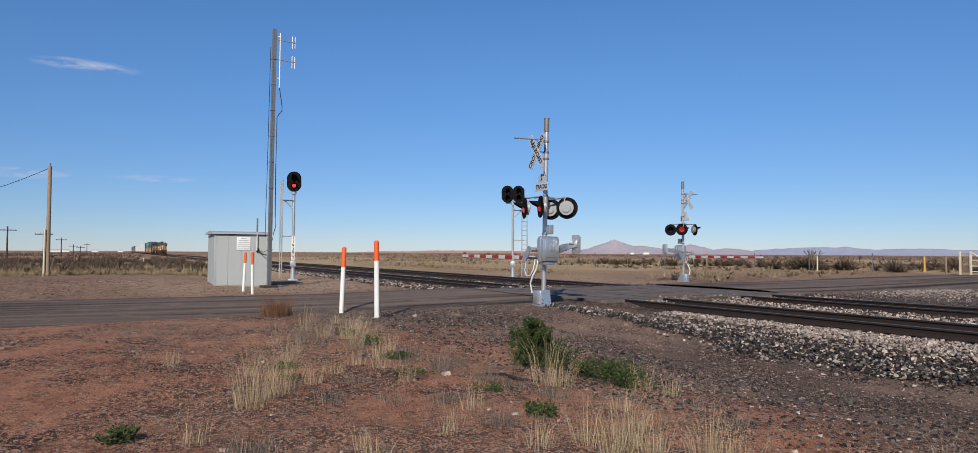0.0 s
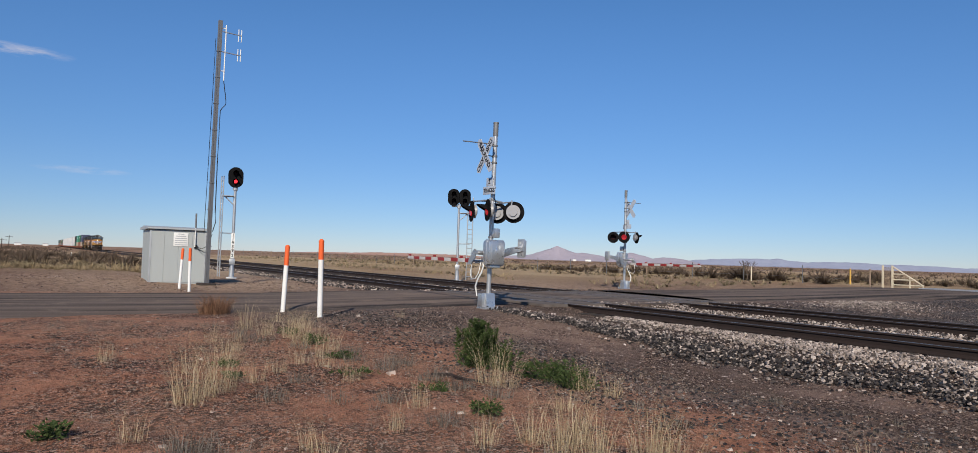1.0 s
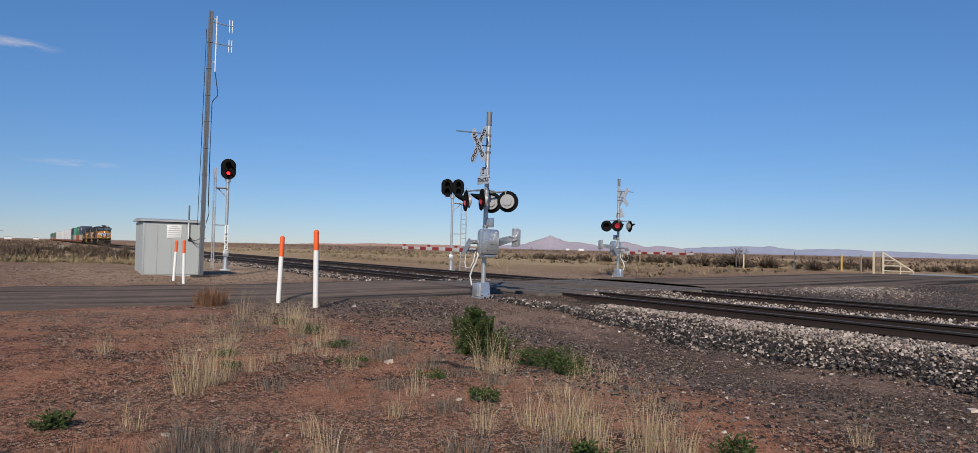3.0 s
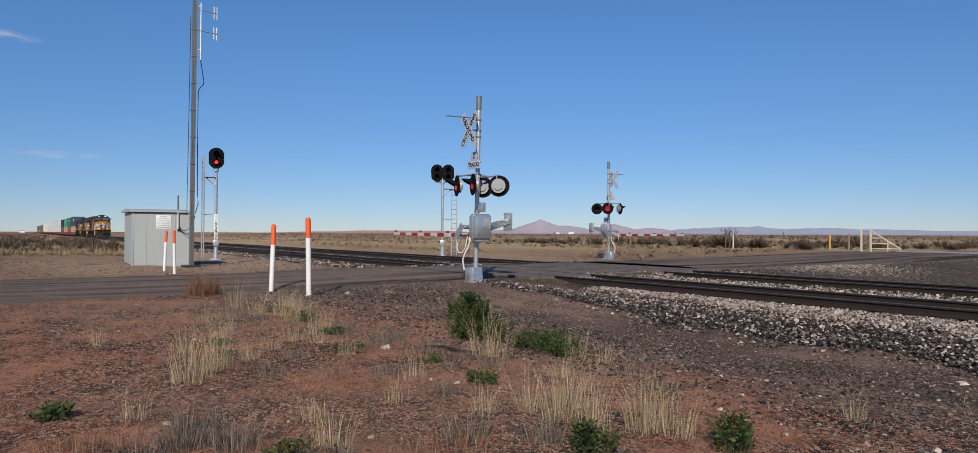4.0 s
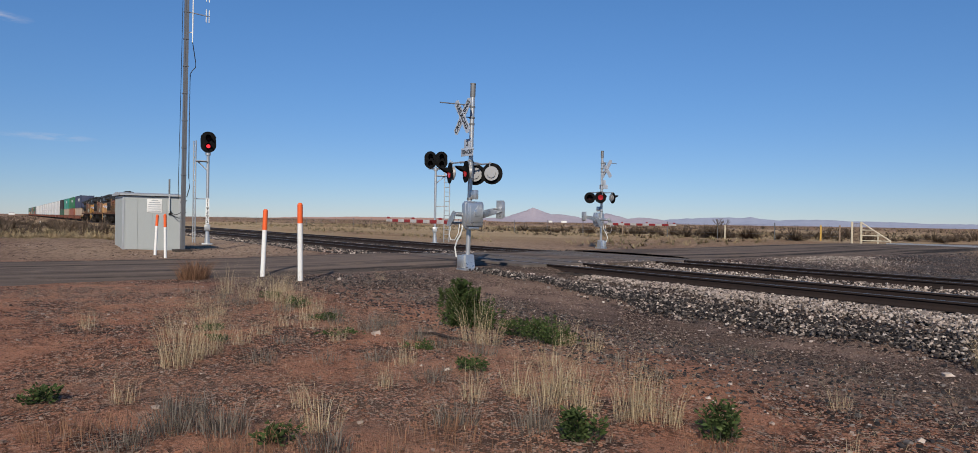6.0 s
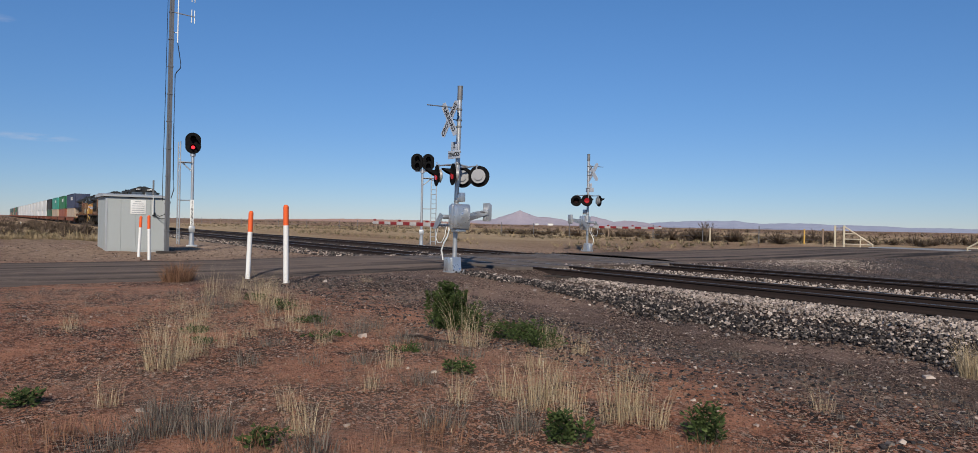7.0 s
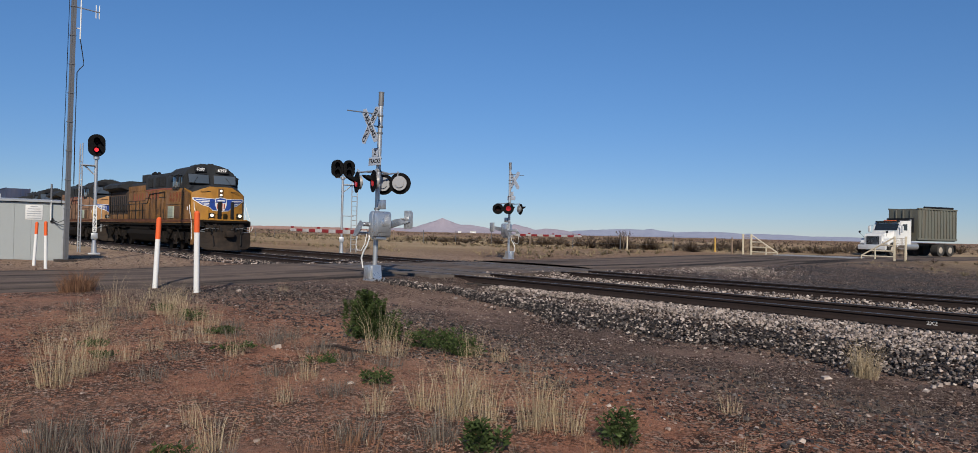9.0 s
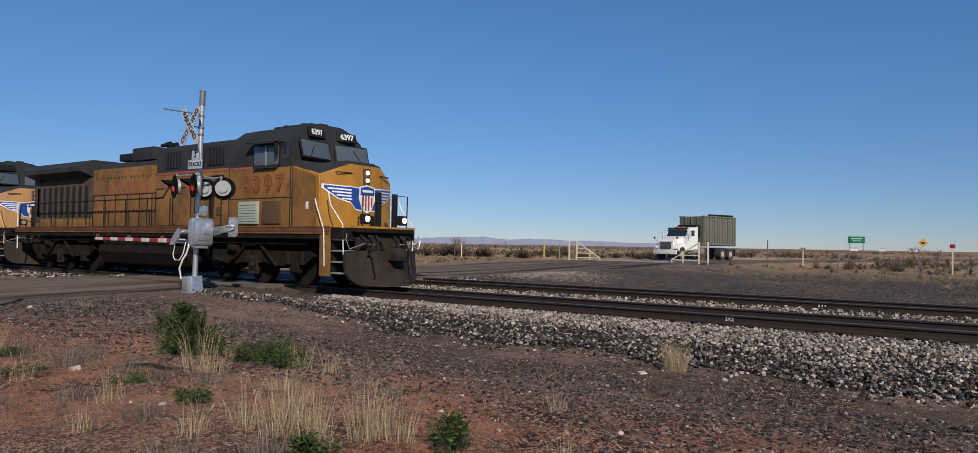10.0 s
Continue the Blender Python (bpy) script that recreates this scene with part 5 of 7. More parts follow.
def bogie(parent, xc, three=True, name="bogie", r=0.53):
    bm = B()
    span = 1.85 if three else 0.9
    for s in (-1, 1):
        y = s * 1.08
        prism(bm, [(xc - span - 0.75, 0.86), (xc - span - 0.6, 1.0), (xc + span + 0.6, 1.0), (xc + span + 0.75, 0.86), (xc + span + 0.4, 0.62), (xc + span * 0.55, 0.55), (xc, 0.72), (xc - span * 0.55, 0.55), (xc - span - 0.4, 0.62)], y - 0.09, y + 0.09, "y")
        for k in (-1, 0, 1) if three else (-1, 1):
            box(bm, xc + k * span, y + s * 0.06, 0.56, 0.36, 0.2, 0.36, 0.04)
            for d in (-0.3, 0.3):
                rod(bm, (xc + k * span + d, y + s * 0.1, 0.62), (xc + k * span + d, y + s * 0.1, 0.98), 0.075, seg=8)
        rod(bm, (xc - span * 0.6, y + s * 0.15, 0.55), (xc - span * 0.2, y + s * 0.15, 1.15), 0.05, seg=8)
        rod(bm, (xc + span * 0.6, y + s * 0.15, 0.55), (xc + span * 0.2, y + s * 0.15, 1.15), 0.05, seg=8)
    b = part(name, bm, M["under"], parent, "grimy cast side frames with springs")
    if three:
        for s in (-1, 1):
            bm = B()
            prism(bm, [(xc - 0.24, 0.30), (xc + 0.24, 0.30), (xc + 0.17, 0.84), (xc - 0.17, 0.84)], s * 1.20 - 0.03, s * 1.20 + 0.03, "y")
            disc(bm, (xc, s * 1.24, 0.60), (0, s, 0), 0.10, 0.05, 14)
            part("pedestal", bm, M["plow"], b, "dusty brown axle pedestal")
            part("brake_cylinder", one(rod, (xc - span * 0.5 - 0.2, s * 1.22, 1.06), (xc - span * 0.5 + 0.25, s * 1.22, 1.02), 0.13, seg=12), M["under"], b)
    for k in (-1, 0, 1) if three else (-1, 1):
        bm = B()
        for s in (-1, 1):
            rod(bm, (xc + k * span, s * 0.70, r), (xc + k * span, s * 0.84, r), r, seg=24)
            rod(bm, (xc + k * span, s * 0.66, r), (xc + k * span, s * 0.70, r), r + 0.028, seg=24)
        rod(bm, (xc + k * span, -0.7, r), (xc + k * span, 0.7, r), 0.1, seg=8)
        part("wheelset", bm, M["under"], b, "dark steel wheels on an axle")
    return b


def sym(pts):
    return pts + [(x, -y, z) for x, y, z in reversed(pts)]


def locomotive(x0, paint, label, number, lit):
    L = thing("locomotive", label, "locomotive", "leading locomotives")
    Y, G, U, K = paint, M["loco_grey"], M["under"], M["black"]
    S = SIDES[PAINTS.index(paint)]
    # frame with striped edge
    part("frame", one(box, -9.6, 0, 1.50, 19.9, 2.9, 0.30, 0.02), U, L, "grimy frame sill", smooth=False)
    for s in (-1, 1):
        part("sill_stripe", one(box, -9.75, s * 1.475, 1.60, 19.2, 0.05, 0.12, 0.008), M["sillred"], L, "grimy red frame edge")
        part("walkway_edge", one(box, -9.75, s * 1.47, 1.52, 19.2, 0.03, 0.05, 0.005), S, L)
        part("sill_line", one(box, -9.75, s * 1.478, 1.685, 19.2, 0.06, 0.045, 0.005), M["sillred"], L, "thin red edge line")
    bm = B()
    box(bm, -9.4, 0, 1.16, 18.2, 1.7, 0.50)
    for k in range(15):
        for s in (-1, 1):
            box(bm, -1.6 - 1.12 * k, s * 1.12, 1.30 - 0.04 * (k % 3), 0.34 + 0.16 * (k % 4), 0.34, 0.18 + 0.05 * (k % 2), 0.02)
    for s in (-1, 1):
        rod(bm, (-18.2, s * 1.24, 1.27), (-1.2, s * 1.24, 1.27), 0.03, seg=6)
        rod(bm, (-18.2, s * 1.30, 1.20), (-1.2, s * 1.30, 1.20), 0.02, seg=6)
    part("underbody", bm, U, L, "grimy underbody with pipes and boxes", smooth=False)
    # nose: wedge in plan with a raised middle
    bm = B()
    low = [(-1.75, -1.46, 1.66), (-0.62, -1.42, 1.66), (-0.26, -0.62, 1.66)]
    mid = [(-1.75, -1.46, 2.9), (-0.62, -1.42, 2.9), (-0.26, -0.62, 2.9)]
    top = [(-1.75, -1.46, 3.46), (-0.66, -1.40, 3.14), (-0.30, -0.60, 3.50)]
    cap = [(-1.70, -1.38, 3.60), (-1.15, -1.05, 3.50), (-0.50, -0.50, 3.60)]
    hull(bm, [sym(low), sym(mid), sym(top)])
    bmesh.ops.bevel(bm, geom=bm.edges[:], offset=0.025, segments=2, affect="EDGES")
    nose = part("nose", bm, Y, L, "weathered yellow nose")
    bm = B()
    hull(bm, [sym([(x - 0.02, y * 0.985, z - 0.03) for x, y, z in top]), sym([(x - 0.03, y * 0.985, z + 0.02) for x, y, z in top]), sym(cap)])
    part("nose_top", bm, G, nose, "dark anti-glare nose top", smooth=False)
    for s in (-1, 1):
        bm = B()
        prism(bm, [(-1.70, 1.68), (-0.70, 1.68), (-0.72, 3.08), (-1.70, 3.38)], s * 1.462, s * 1.478, "y")
        part("nose_side", bm, S, nose, "darker yellow nose side with dirt blotches", smooth=False)
        part("step_lamp", one(box, -1.05, s * 1.482, 2.28, 0.10, 0.02, 0.20, 0.006), M["white"], nose)
    part("nose_door", one(box, -0.262, 0.0, 2.25, 0.03, 0.72, 1.1, 0.01), Y, nose)
    # emblem: blue wings with white edges and feather lines, striped shield
    def wing(bm2, s, rows, lift):
        """Thin plate following the wedge of the nose: (distance out, top, bottom)."""
        vs = []
        for yy, zt, zb in rows:
            xx = -0.252 - max(0.0, yy - 0.62) * 0.45 + lift
            vs.append([bm2.verts.new(q) for q in ((xx, s * yy, zt), (xx, s * yy, zb), (xx + 0.01, s * yy, zb), (xx + 0.01, s * yy, zt))])
        for r0, r1 in zip(vs, vs[1:]):
            for j in range(4):
                bm2.faces.new((r0[j], r0[(j + 1) % 4], r1[(j + 1) % 4], r1[j]))
        bm2.faces.new(vs[0])
        bm2.faces.new(vs[-1][::-1])

    def line_top(yy):
        return 2.80 + 0.04 * yy
    for s in (-1, 1):
        bm = B()
        wing(bm, s, [(0.18, 2.83, 2.16), (0.42, 2.84, 2.18), (0.62, 2.85, 2.37), (0.95, 2.86, 2.47), (1.39, 2.88, 2.76)], 0.0)
        bmesh.ops.recalc_face_normals(bm, faces=bm.faces[:])
        back = part("emblem_wing", bm, M["white"], nose, "white edged wing", smooth=False)
        bm = B()
        wing(bm, s, [(0.2, 2.80, 2.20), (0.42, 2.81, 2.22), (0.62, 2.82, 2.41), (0.95, 2.83, 2.51), (1.33, 2.85, 2.775)], 0.008)
        bmesh.ops.recalc_face_normals(bm, faces=bm.faces[:])
        part("wing_face", bm, M["blue"], back, "blue painted wing", smooth=False)
        for drop, y0, y1 in ((0.085, 0.60, 1.24), (0.17, 0.60, 1.12), (0.255, 0.60, 1.0), (0.34, 0.58, 0.86)):
            bm = B()
            wing(bm, s, [(yy, line_top(yy) - drop + 0.020, line_top(yy) - drop - 0.020) for yy in (y0, max(y0 + 0.02, 0.62), y1)], 0.014)
            bmesh.ops.recalc_face_normals(bm, faces=bm.faces[:])
            part("feather_line", bm, M["white"], back, smooth=False)
    sh = [(-0.27, 2.84), (0.0, 2.90), (0.27, 2.84), (0.29, 2.50), (0.16, 2.20), (0.0, 2.13), (-0.16, 2.20), (-0.29, 2.50)]
    bm = B()
    prism(bm, [(a * 1.1, 2.5 + (b - 2.5) * 1.06) for a, b in sh], -0.235, -0.218, "x")
    shield = part("emblem_shield", bm, M["white"], nose, "white edged shield", smooth=False)
    bm = B()
    prism(bm, [(-0.26, 2.83), (0.0, 2.885), (0.26, 2.83), (0.275, 2.62), (-0.275, 2.62)], -0.217, -0.209, "x")
    part("shield_top", bm, M["blue"], shield, smooth=False)
    part("shield_print", one(box, -0.205, 0, 2.74, 0.006, 0.40, 0.07), M["white"], shield)
    for k in range(4):
        part("shield_stripe", one(box, -0.213, -0.18 + 0.12 * k, 2.43 - 0.03 * (k in (1, 2)), 0.008, 0.06, 0.28 + (0.14 if k in (1, 2) else 0)), M["redstripe"], shield)
    # headlights
    case = part("headlight_case", one(box, -0.28, 0, 3.16, 0.10, 0.26, 0.48, 0.02), M["meshbrown"], L)
    for z in (3.27, 3.05):
        part("headlight", one(disc, (-0.215, 0, z), (1, 0, 0), 0.062, 0.05, 16), M["lamp"] if lit else M["lens_off"], case, "lit headlight" if lit else "unlit headlight")
    for s in (-1, 1):
        dl = part("ditch_light", one(box, 0.46, s * 0.75, 1.92, 0.16, 0.26, 0.28, 0.03), K, L)
        part("lens", one(disc, (0.55, s * 0.75, 1.92), (1, 0, 0), 0.085, 0.04, 16), M["lamp"] if lit else M["lens_off"], dl, "lit ditch light" if lit else "unlit lens")
    # cab
    def cab_ring(dx0, prof):
        return [(x + dx0, y, z) for x, y, z in prof]
    bm = B()
    side = [(-1.5, 1.66), (-1.5, 3.72), (-1.46, 4.02), (-1.30, 4.36), (-0.95, 4.62), (-0.45, 4.76), (0.45, 4.76), (0.95, 4.62), (1.30, 4.36), (1.46, 4.02), (1.5, 3.72), (1.5, 1.66)]
    def front_x(y, z):
        return -1.42 - 0.22 * abs(y) / 1.5 - max(0.0, z - 3.5) * 0.27
    hull(bm, [[(-4.6, y, z) for y, z in side], [(front_x(y, z), y, z) for y, z in side]])
    part("cab", bm, G, L, "sooty grey cab")
    for s in (-1, 1):
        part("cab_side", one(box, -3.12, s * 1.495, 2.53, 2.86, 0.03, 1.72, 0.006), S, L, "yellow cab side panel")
        part("cab_stripe", one(box, -4.0, s * 1.50, 3.42, 1.08, 0.03, 0.09, 0.004), M["faded_print"], L)
        bm = B()
        box(bm, -2.80, s * 1.49, 3.74, 1.22, 0.07, 0.70, 0.03)
        wf = part("side_window", bm, K, L, "black window frame")
        for dx in (-0.30, 0.30):
            part("pane", one(box, -2.80 + dx, s * 1.522, 3.76, 0.50, 0.02, 0.58, 0.01), M["cabglass"], wf)
        part("sash", one(box, -2.80, s * 1.532, 3.76, 0.05, 0.03, 0.60, 0.005), M["galv"], wf, "pale sliding sash")
        part("arm_rest", one(box, -2.80, s * 1.55, 3.40, 1.0, 0.10, 0.05, 0.01), G, wf)
        part("window_shade", one(box, -2.80, s * 1.62, 4.16, 1.35, 0.32, 0.03, 0.008, Matrix.Rotation(radians(-18 * s), 4, "X")), G, L)
        part("small_window", one(box, -1.98, s * 1.497, 3.84, 0.28, 0.03, 0.50, 0.02), M["glass"], L)
        part("cab_mirror", one(box, -2.2, s * 1.66, 3.95, 0.05, 0.12, 0.4, 0.01), K, L)
    # windshields and number boards, laid on the slanted front
    for s in (-1, 1):
        cy = s * 0.72
        tilt = math.atan(0.27)
        for zc, hh, ww, nm, mt, off in ((3.95, 0.50, 1.16, "windshield", "glass", 0.018), (4.47, 0.21, 0.62, "number_board", "black", 0.03)):
            yc = cy if nm == "windshield" else s * 0.60
            rot = Matrix.Rotation(radians(-8.4 * s), 4, "Z") @ Matrix.Rotation(-tilt, 4, "Y")
            m = Matrix.Translation((front_x(yc, zc) + off, yc, zc)) @ rot
            bm = B()
            box(bm, 0, 0, 0, 0.05, ww + 0.09, hh + 0.09, 0.03)
            bmesh.ops.transform(bm, matrix=m, verts=bm.verts)
            fr = part(nm, bm, K, L, "black window surround" if nm == "windshield" else "black number board")
            if nm == "windshield":
                bm = B()
                box(bm, 0.022, 0, 0, 0.02, ww, hh, 0.02)
                bmesh.ops.transform(bm, matrix=m, verts=bm.verts)
                part("pane", bm, M["cabglass"], fr)
                bm = B()
                rod(bm, (0.04, s * 0.3, -0.24), (0.045, s * 0.05, 0.12), 0.012, seg=5)
                bmesh.ops.transform(bm, matrix=m, verts=bm.verts)
                part("wiper", bm, K, fr)
            elif number:
                letters("digits", number, 0.24, M["white"], fr, m @ pose(0.03, 0, 0, 90, 0, 90), depth=0.006)
    bm = B()
    box(bm, -3.0, 0, 4.78, 1.7, 0.9, 0.08, 0.02)
    for k in range(4):
        box(bm, -2.3 - 0.4 * k, 0.15 * (-1) ** k, 4.84, 0.16, 0.3, 0.08, 0.02)
    part("roof_unit", bm, G, L, "flat air conditioner on the cab roof")
    # auxiliary compartment behind the cab
    def hood(name, xa, xb, w, ztop, mat, label="", bev=0.16):
        bm = B()
        prof = [(-w, 1.66), (-w, ztop - bev * 1.6), (-w + bev * 0.5, ztop - bev * 0.6), (-w + bev * 2.2, ztop), (w - bev * 2.2, ztop), (w - bev * 0.5, ztop - bev * 0.6), (w, ztop - bev * 1.6), (w, 1.66)]
        prism(bm, prof, xa, xb, "x")
        return part(name, bm, mat, L, label)
    hood("equipment_cabinet", -8.7, -4.58, 1.42, 4.44, G, "dark grey upper cabinet with louvres")
    for s in (-1, 1):
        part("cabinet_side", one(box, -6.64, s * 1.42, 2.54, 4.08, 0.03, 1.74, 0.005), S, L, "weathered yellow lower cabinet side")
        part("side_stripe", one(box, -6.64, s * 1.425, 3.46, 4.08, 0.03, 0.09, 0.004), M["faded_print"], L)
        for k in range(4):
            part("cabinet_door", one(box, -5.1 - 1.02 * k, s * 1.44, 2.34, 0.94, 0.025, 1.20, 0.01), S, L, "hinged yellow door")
        for xa in (-7.75, -6.4, -5.4):
            lv = part("louvre", one(box, xa, s * 1.425, 3.90, 0.86, 0.03, 0.56, 0.01), K, L, "black louvred opening")
            for k in range(5):
                part("slat", one(box, xa - 0.34 + 0.17 * k, s * 1.445, 3.90, 0.06, 0.03, 0.54), G, lv)
        # lower grilles by the cab
        ac = part("louvre_box", one(box, -3.55, s * 1.53, 2.10, 0.92, 0.08, 0.66, 0.015), M["acgreen"], L, "pale green louvred box")
        for k in range(7):
            part("slat", one(box, -3.55, s * 1.575, 1.86 + 0.08 * k, 0.8, 0.02, 0.03), M["acgreen"], ac)
        part("screen", one(box, -2.52, s * 1.525, 2.10, 0.80, 0.06, 0.66, 0.01), M["meshbrown"], L, "brown mesh screen")
        if number:
            rz = 0 if s < 0 else 180
            for k, ch in enumerate(number if s < 0 else number):
                letters("numeral", ch, 0.66, M["numred"], L, pose((-3.75 + 0.52 * k) if s < 0 else (-2.19 - 0.52 * k), s * 1.515, 2.90, 90, 0, rz), depth=0.004, grow=0.045)
                letters("numeral_face", ch, 0.66, S, L, pose((-3.75 + 0.52 * k) if s < 0 else (-2.19 - 0.52 * k), s * 1.515, 2.90, 90, 0, rz), depth=0.007, grow=-0.004)
    # engine hood
    hood("engine_hood", -13.7, -8.68, 1.06, 4.14, G, "sooty grey hood roof")
    for s in (-1, 1):
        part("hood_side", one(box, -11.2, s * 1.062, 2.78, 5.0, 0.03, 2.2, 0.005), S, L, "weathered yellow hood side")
        for k in range(6):
            part("hood_door", one(box, -9.1 - 0.82 * k, s * 1.085, 2.30, 0.76, 0.03, 1.12, 0.012), S, L, "hinged yellow door")
        for k in range(11):
            if k != 5:
                part("name_bar", one(box, -6.2 - 0.62 * k, s * (1.452 if k < 4 else 1.085), 3.14, 0.22, 0.012, 0.46), M["faded_print"], L, "faded red lettering block")
    # door seams and latches
    for s in (-1, 1):
        for k in range(7):
            part("seam", one(box, -8.72 - 0.82 * k, s * 1.103, 2.30, 0.035, 0.012, 1.16), K, L)
        part("seam", one(box, -11.2, s * 1.082, 2.89, 5.0, 0.014, 0.03), K, L)
        part("seam", one(box, -11.2, s * 1.082, 1.73, 5.0, 0.03, 0.04), K, L)
        for k in range(5):
            part("seam", one(box, -4.6 - 1.02 * k, s * 1.458, 2.34, 0.03, 0.012, 1.26), K, L)
        part("seam", one(box, -6.64, s * 1.438, 2.97, 4.08, 0.014, 0.03), K, L)
        part("seam", one(box, -3.12, s * 1.512, 2.52, 2.86, 0.01, 0.025), K, L)
        part("seam", one(box, -1.73, s * 1.512, 2.53, 0.03, 0.012, 1.70), K, L)
        for k in range(6):
            bm = B()
            for j in (-0.22, 0.0, 0.22):
                box(bm, -9.1 - 0.82 * k + j, s * 1.104, 2.26, 0.05, 0.012, 0.10)
                box(bm, -9.1 - 0.82 * k + j, s * 1.084, 3.52, 0.03, 0.012, 0.09)
            part("latch_row", bm, K, L, "small dark latches", smooth=False)
        for xx in (-5.1, -6.2):
            part("vent", one(box, xx, s * 1.458, 2.16, 0.30, 0.02, 0.26, 0.02), M["meshbrown"], L, "small brown screened vent")
    part("blower_box", one(box, -10.5, 0.0, 4.34, 1.4, 1.9, 0.46, 0.03), G, L, "grey roof box")
    bm = B()
    for y in (-0.12, 0.12):
        rod(bm, (-9.5, y - 0.7, 4.58), (-8.95, y - 0.7, 4.60), 0.05, 0.10, 10)
    rod(bm, (-9.2, -0.7, 4.28), (-9.2, -0.7, 4.56), 0.04, seg=6)
    part("horn", bm, K, L, "black air horn")
    part("exhaust_stack", one(box, -12.9, 0.0, 4.42, 0.9, 0.6, 0.28, 0.03), K, L)
    # radiator section with overhanging wings
    hood("radiator_body", -18.6, -13.68, 1.08, 3.75, M["soot"], "dark radiator compartment")
    bm = B()
    prism(bm, [(-1.5, 3.84), (-1.5, 4.02), (-1.0, 4.30), (1.0, 4.30), (1.5, 4.02), (1.5, 3.84), (0.9, 3.62), (-0.9, 3.62)], -18.7, -13.9, "x")
    part("radiator_wing", bm, G, L, "flared sooty radiator wings", smooth=False)
    for s in (-1, 1):
        part("radiator_grille", one(box, -16.3, s * 1.46, 3.93, 4.4, 0.06, 0.16, 0.01), K, L)
        for k in range(9):
            part("grille_door", one(box, -14.2 - 0.5 * k, s * 1.09, 2.72, 0.22, 0.04, 1.2, 0.01), K, L, "dark slotted screen")
        part("rear_side", one(box, -16.15, s * 1.075, 1.86, 4.8, 0.03, 0.34, 0.005), S, L, "grimy yellow lower side")
        part("end_panel", one(box, -18.35, s * 1.09, 2.8, 0.45, 0.04, 1.8, 0.005), M["soot"], L)
    # handrails
    for s in (-1, 1):
        hr = part("handrail", one(tube, [(-4.9, s * 1.47, 3.28), (-7.7, s * 1.47, 3.22), (-8.2, s * 1.47, 2.68), (-9.0, s * 1.47, 2.66), (-19.0, s * 1.47, 2.66)], 0.024, 6), K, L, "thin walkway handrail")
        for k in range(11):
            part("stanchion", one(rod, (-5.0 - 1.4 * k, s * 1.46, 1.66), (-5.0 - 1.4 * k, s * 1.46, 3.24 if k < 2 else 2.66), 0.022, seg=6), K, hr)
        white = M["white"] if lit else M["yellow_rail"]
        part("step_rail", one(tube, [(0.32, s * 1.40, 0.95), (0.30, s * 1.42, 1.75), (-0.18, s * 1.42, 2.28), (-0.30, s * 1.40, 2.62)], 0.017, 6), white, L, "pale step handrail")
        part("step_rail", one(tube, [(-0.32, s * 1.48, 0.62), (-0.34, s * 1.50, 1.62), (-0.62, s * 1.50, 2.2), (-0.72, s * 1.49, 2.45)], 0.017, 6), white, L, "pale step handrail")
        part("rear_rail", one(tube, [(-19.3, s * 1.42, 0.8), (-19.35, s * 1.42, 2.7), (-19.35, s * 0.9, 2.7)], 0.022, 6), white, L)
        # front steps
        st = part("step_well", one(box, -0.22, s * 1.02, 0.98, 0.16, 0.66, 1.14, 0.01), U, L, "grimy step well")
        part("step_side", one(box, -0.34, s * 1.44, 1.0, 0.42, 0.03, 1.30, 0.008), S, st, "dull yellow step side plate")
        for k in range(4):
            part("tread", one(box, 0.08, s * 1.20, 0.44 + 0.3 * k, 0.46, 0.42, 0.035, 0.005), M["galv"], st, "steel tread")
        part("platform_rail", one(tube, [(0.50, s * 0.42, 1.66), (0.52, s * 0.42, 2.62), (0.52, s * 0.9, 2.62), (0.50, s * 0.9, 1.66)], 0.022, 6), K, L)
        part("grab_iron", one(tube, [(-0.45, s * 1.0, 3.22), (-0.36, s * 1.02, 3.22), (-0.26, s * 0.62, 3.22), (-0.27, s * 0.56, 3.22)], 0.016, 5), K, L)
        part("platform_post", one(box, 0.54, s * 0.33, 2.16, 0.10, 0.16, 1.0, 0.015), K, L)
        part("hose", one(tube, [(0.42, s * 0.5, 1.45), (0.58, s * 0.55, 1.1), (0.62, s * 0.5, 0.8), (0.6, s * 0.4, 0.55)], 0.03, 6), K, L)
        part("cut_lever", one(tube, [(0.42, s * 0.3, 1.2), (0.62, s * 0.9, 1.25), (0.55, s * 1.4, 1.1), (0.52, s * 1.5, 1.35), (0.48, s * 1.44, 1.5)], 0.016, 5), M["galv"], L)
    # front: anticlimber, coupler, plow
    part("anticlimber", one(box, 0.48, 0, 1.60, 0.26, 2.3, 0.12, 0.03), U, L)
    # clutter under the platform: draft gear pocket, hoses, valve boxes
    bm = B()
    box(bm, 0.38, 0, 1.28, 0.12, 2.0, 0.50, 0.02)
    box(bm, 0.48, 0, 1.05, 0.18, 0.62, 0.50, 0.04)
    for y in (-0.82, -0.55, 0.5, 0.8):
        box(bm, 0.46, y, 1.30 + 0.08 * math.sin(9 * y), 0.14, 0.16, 0.22, 0.03)
    part("draft_pocket", bm, M["plow"], L, "grimy draft gear pocket and valve boxes")
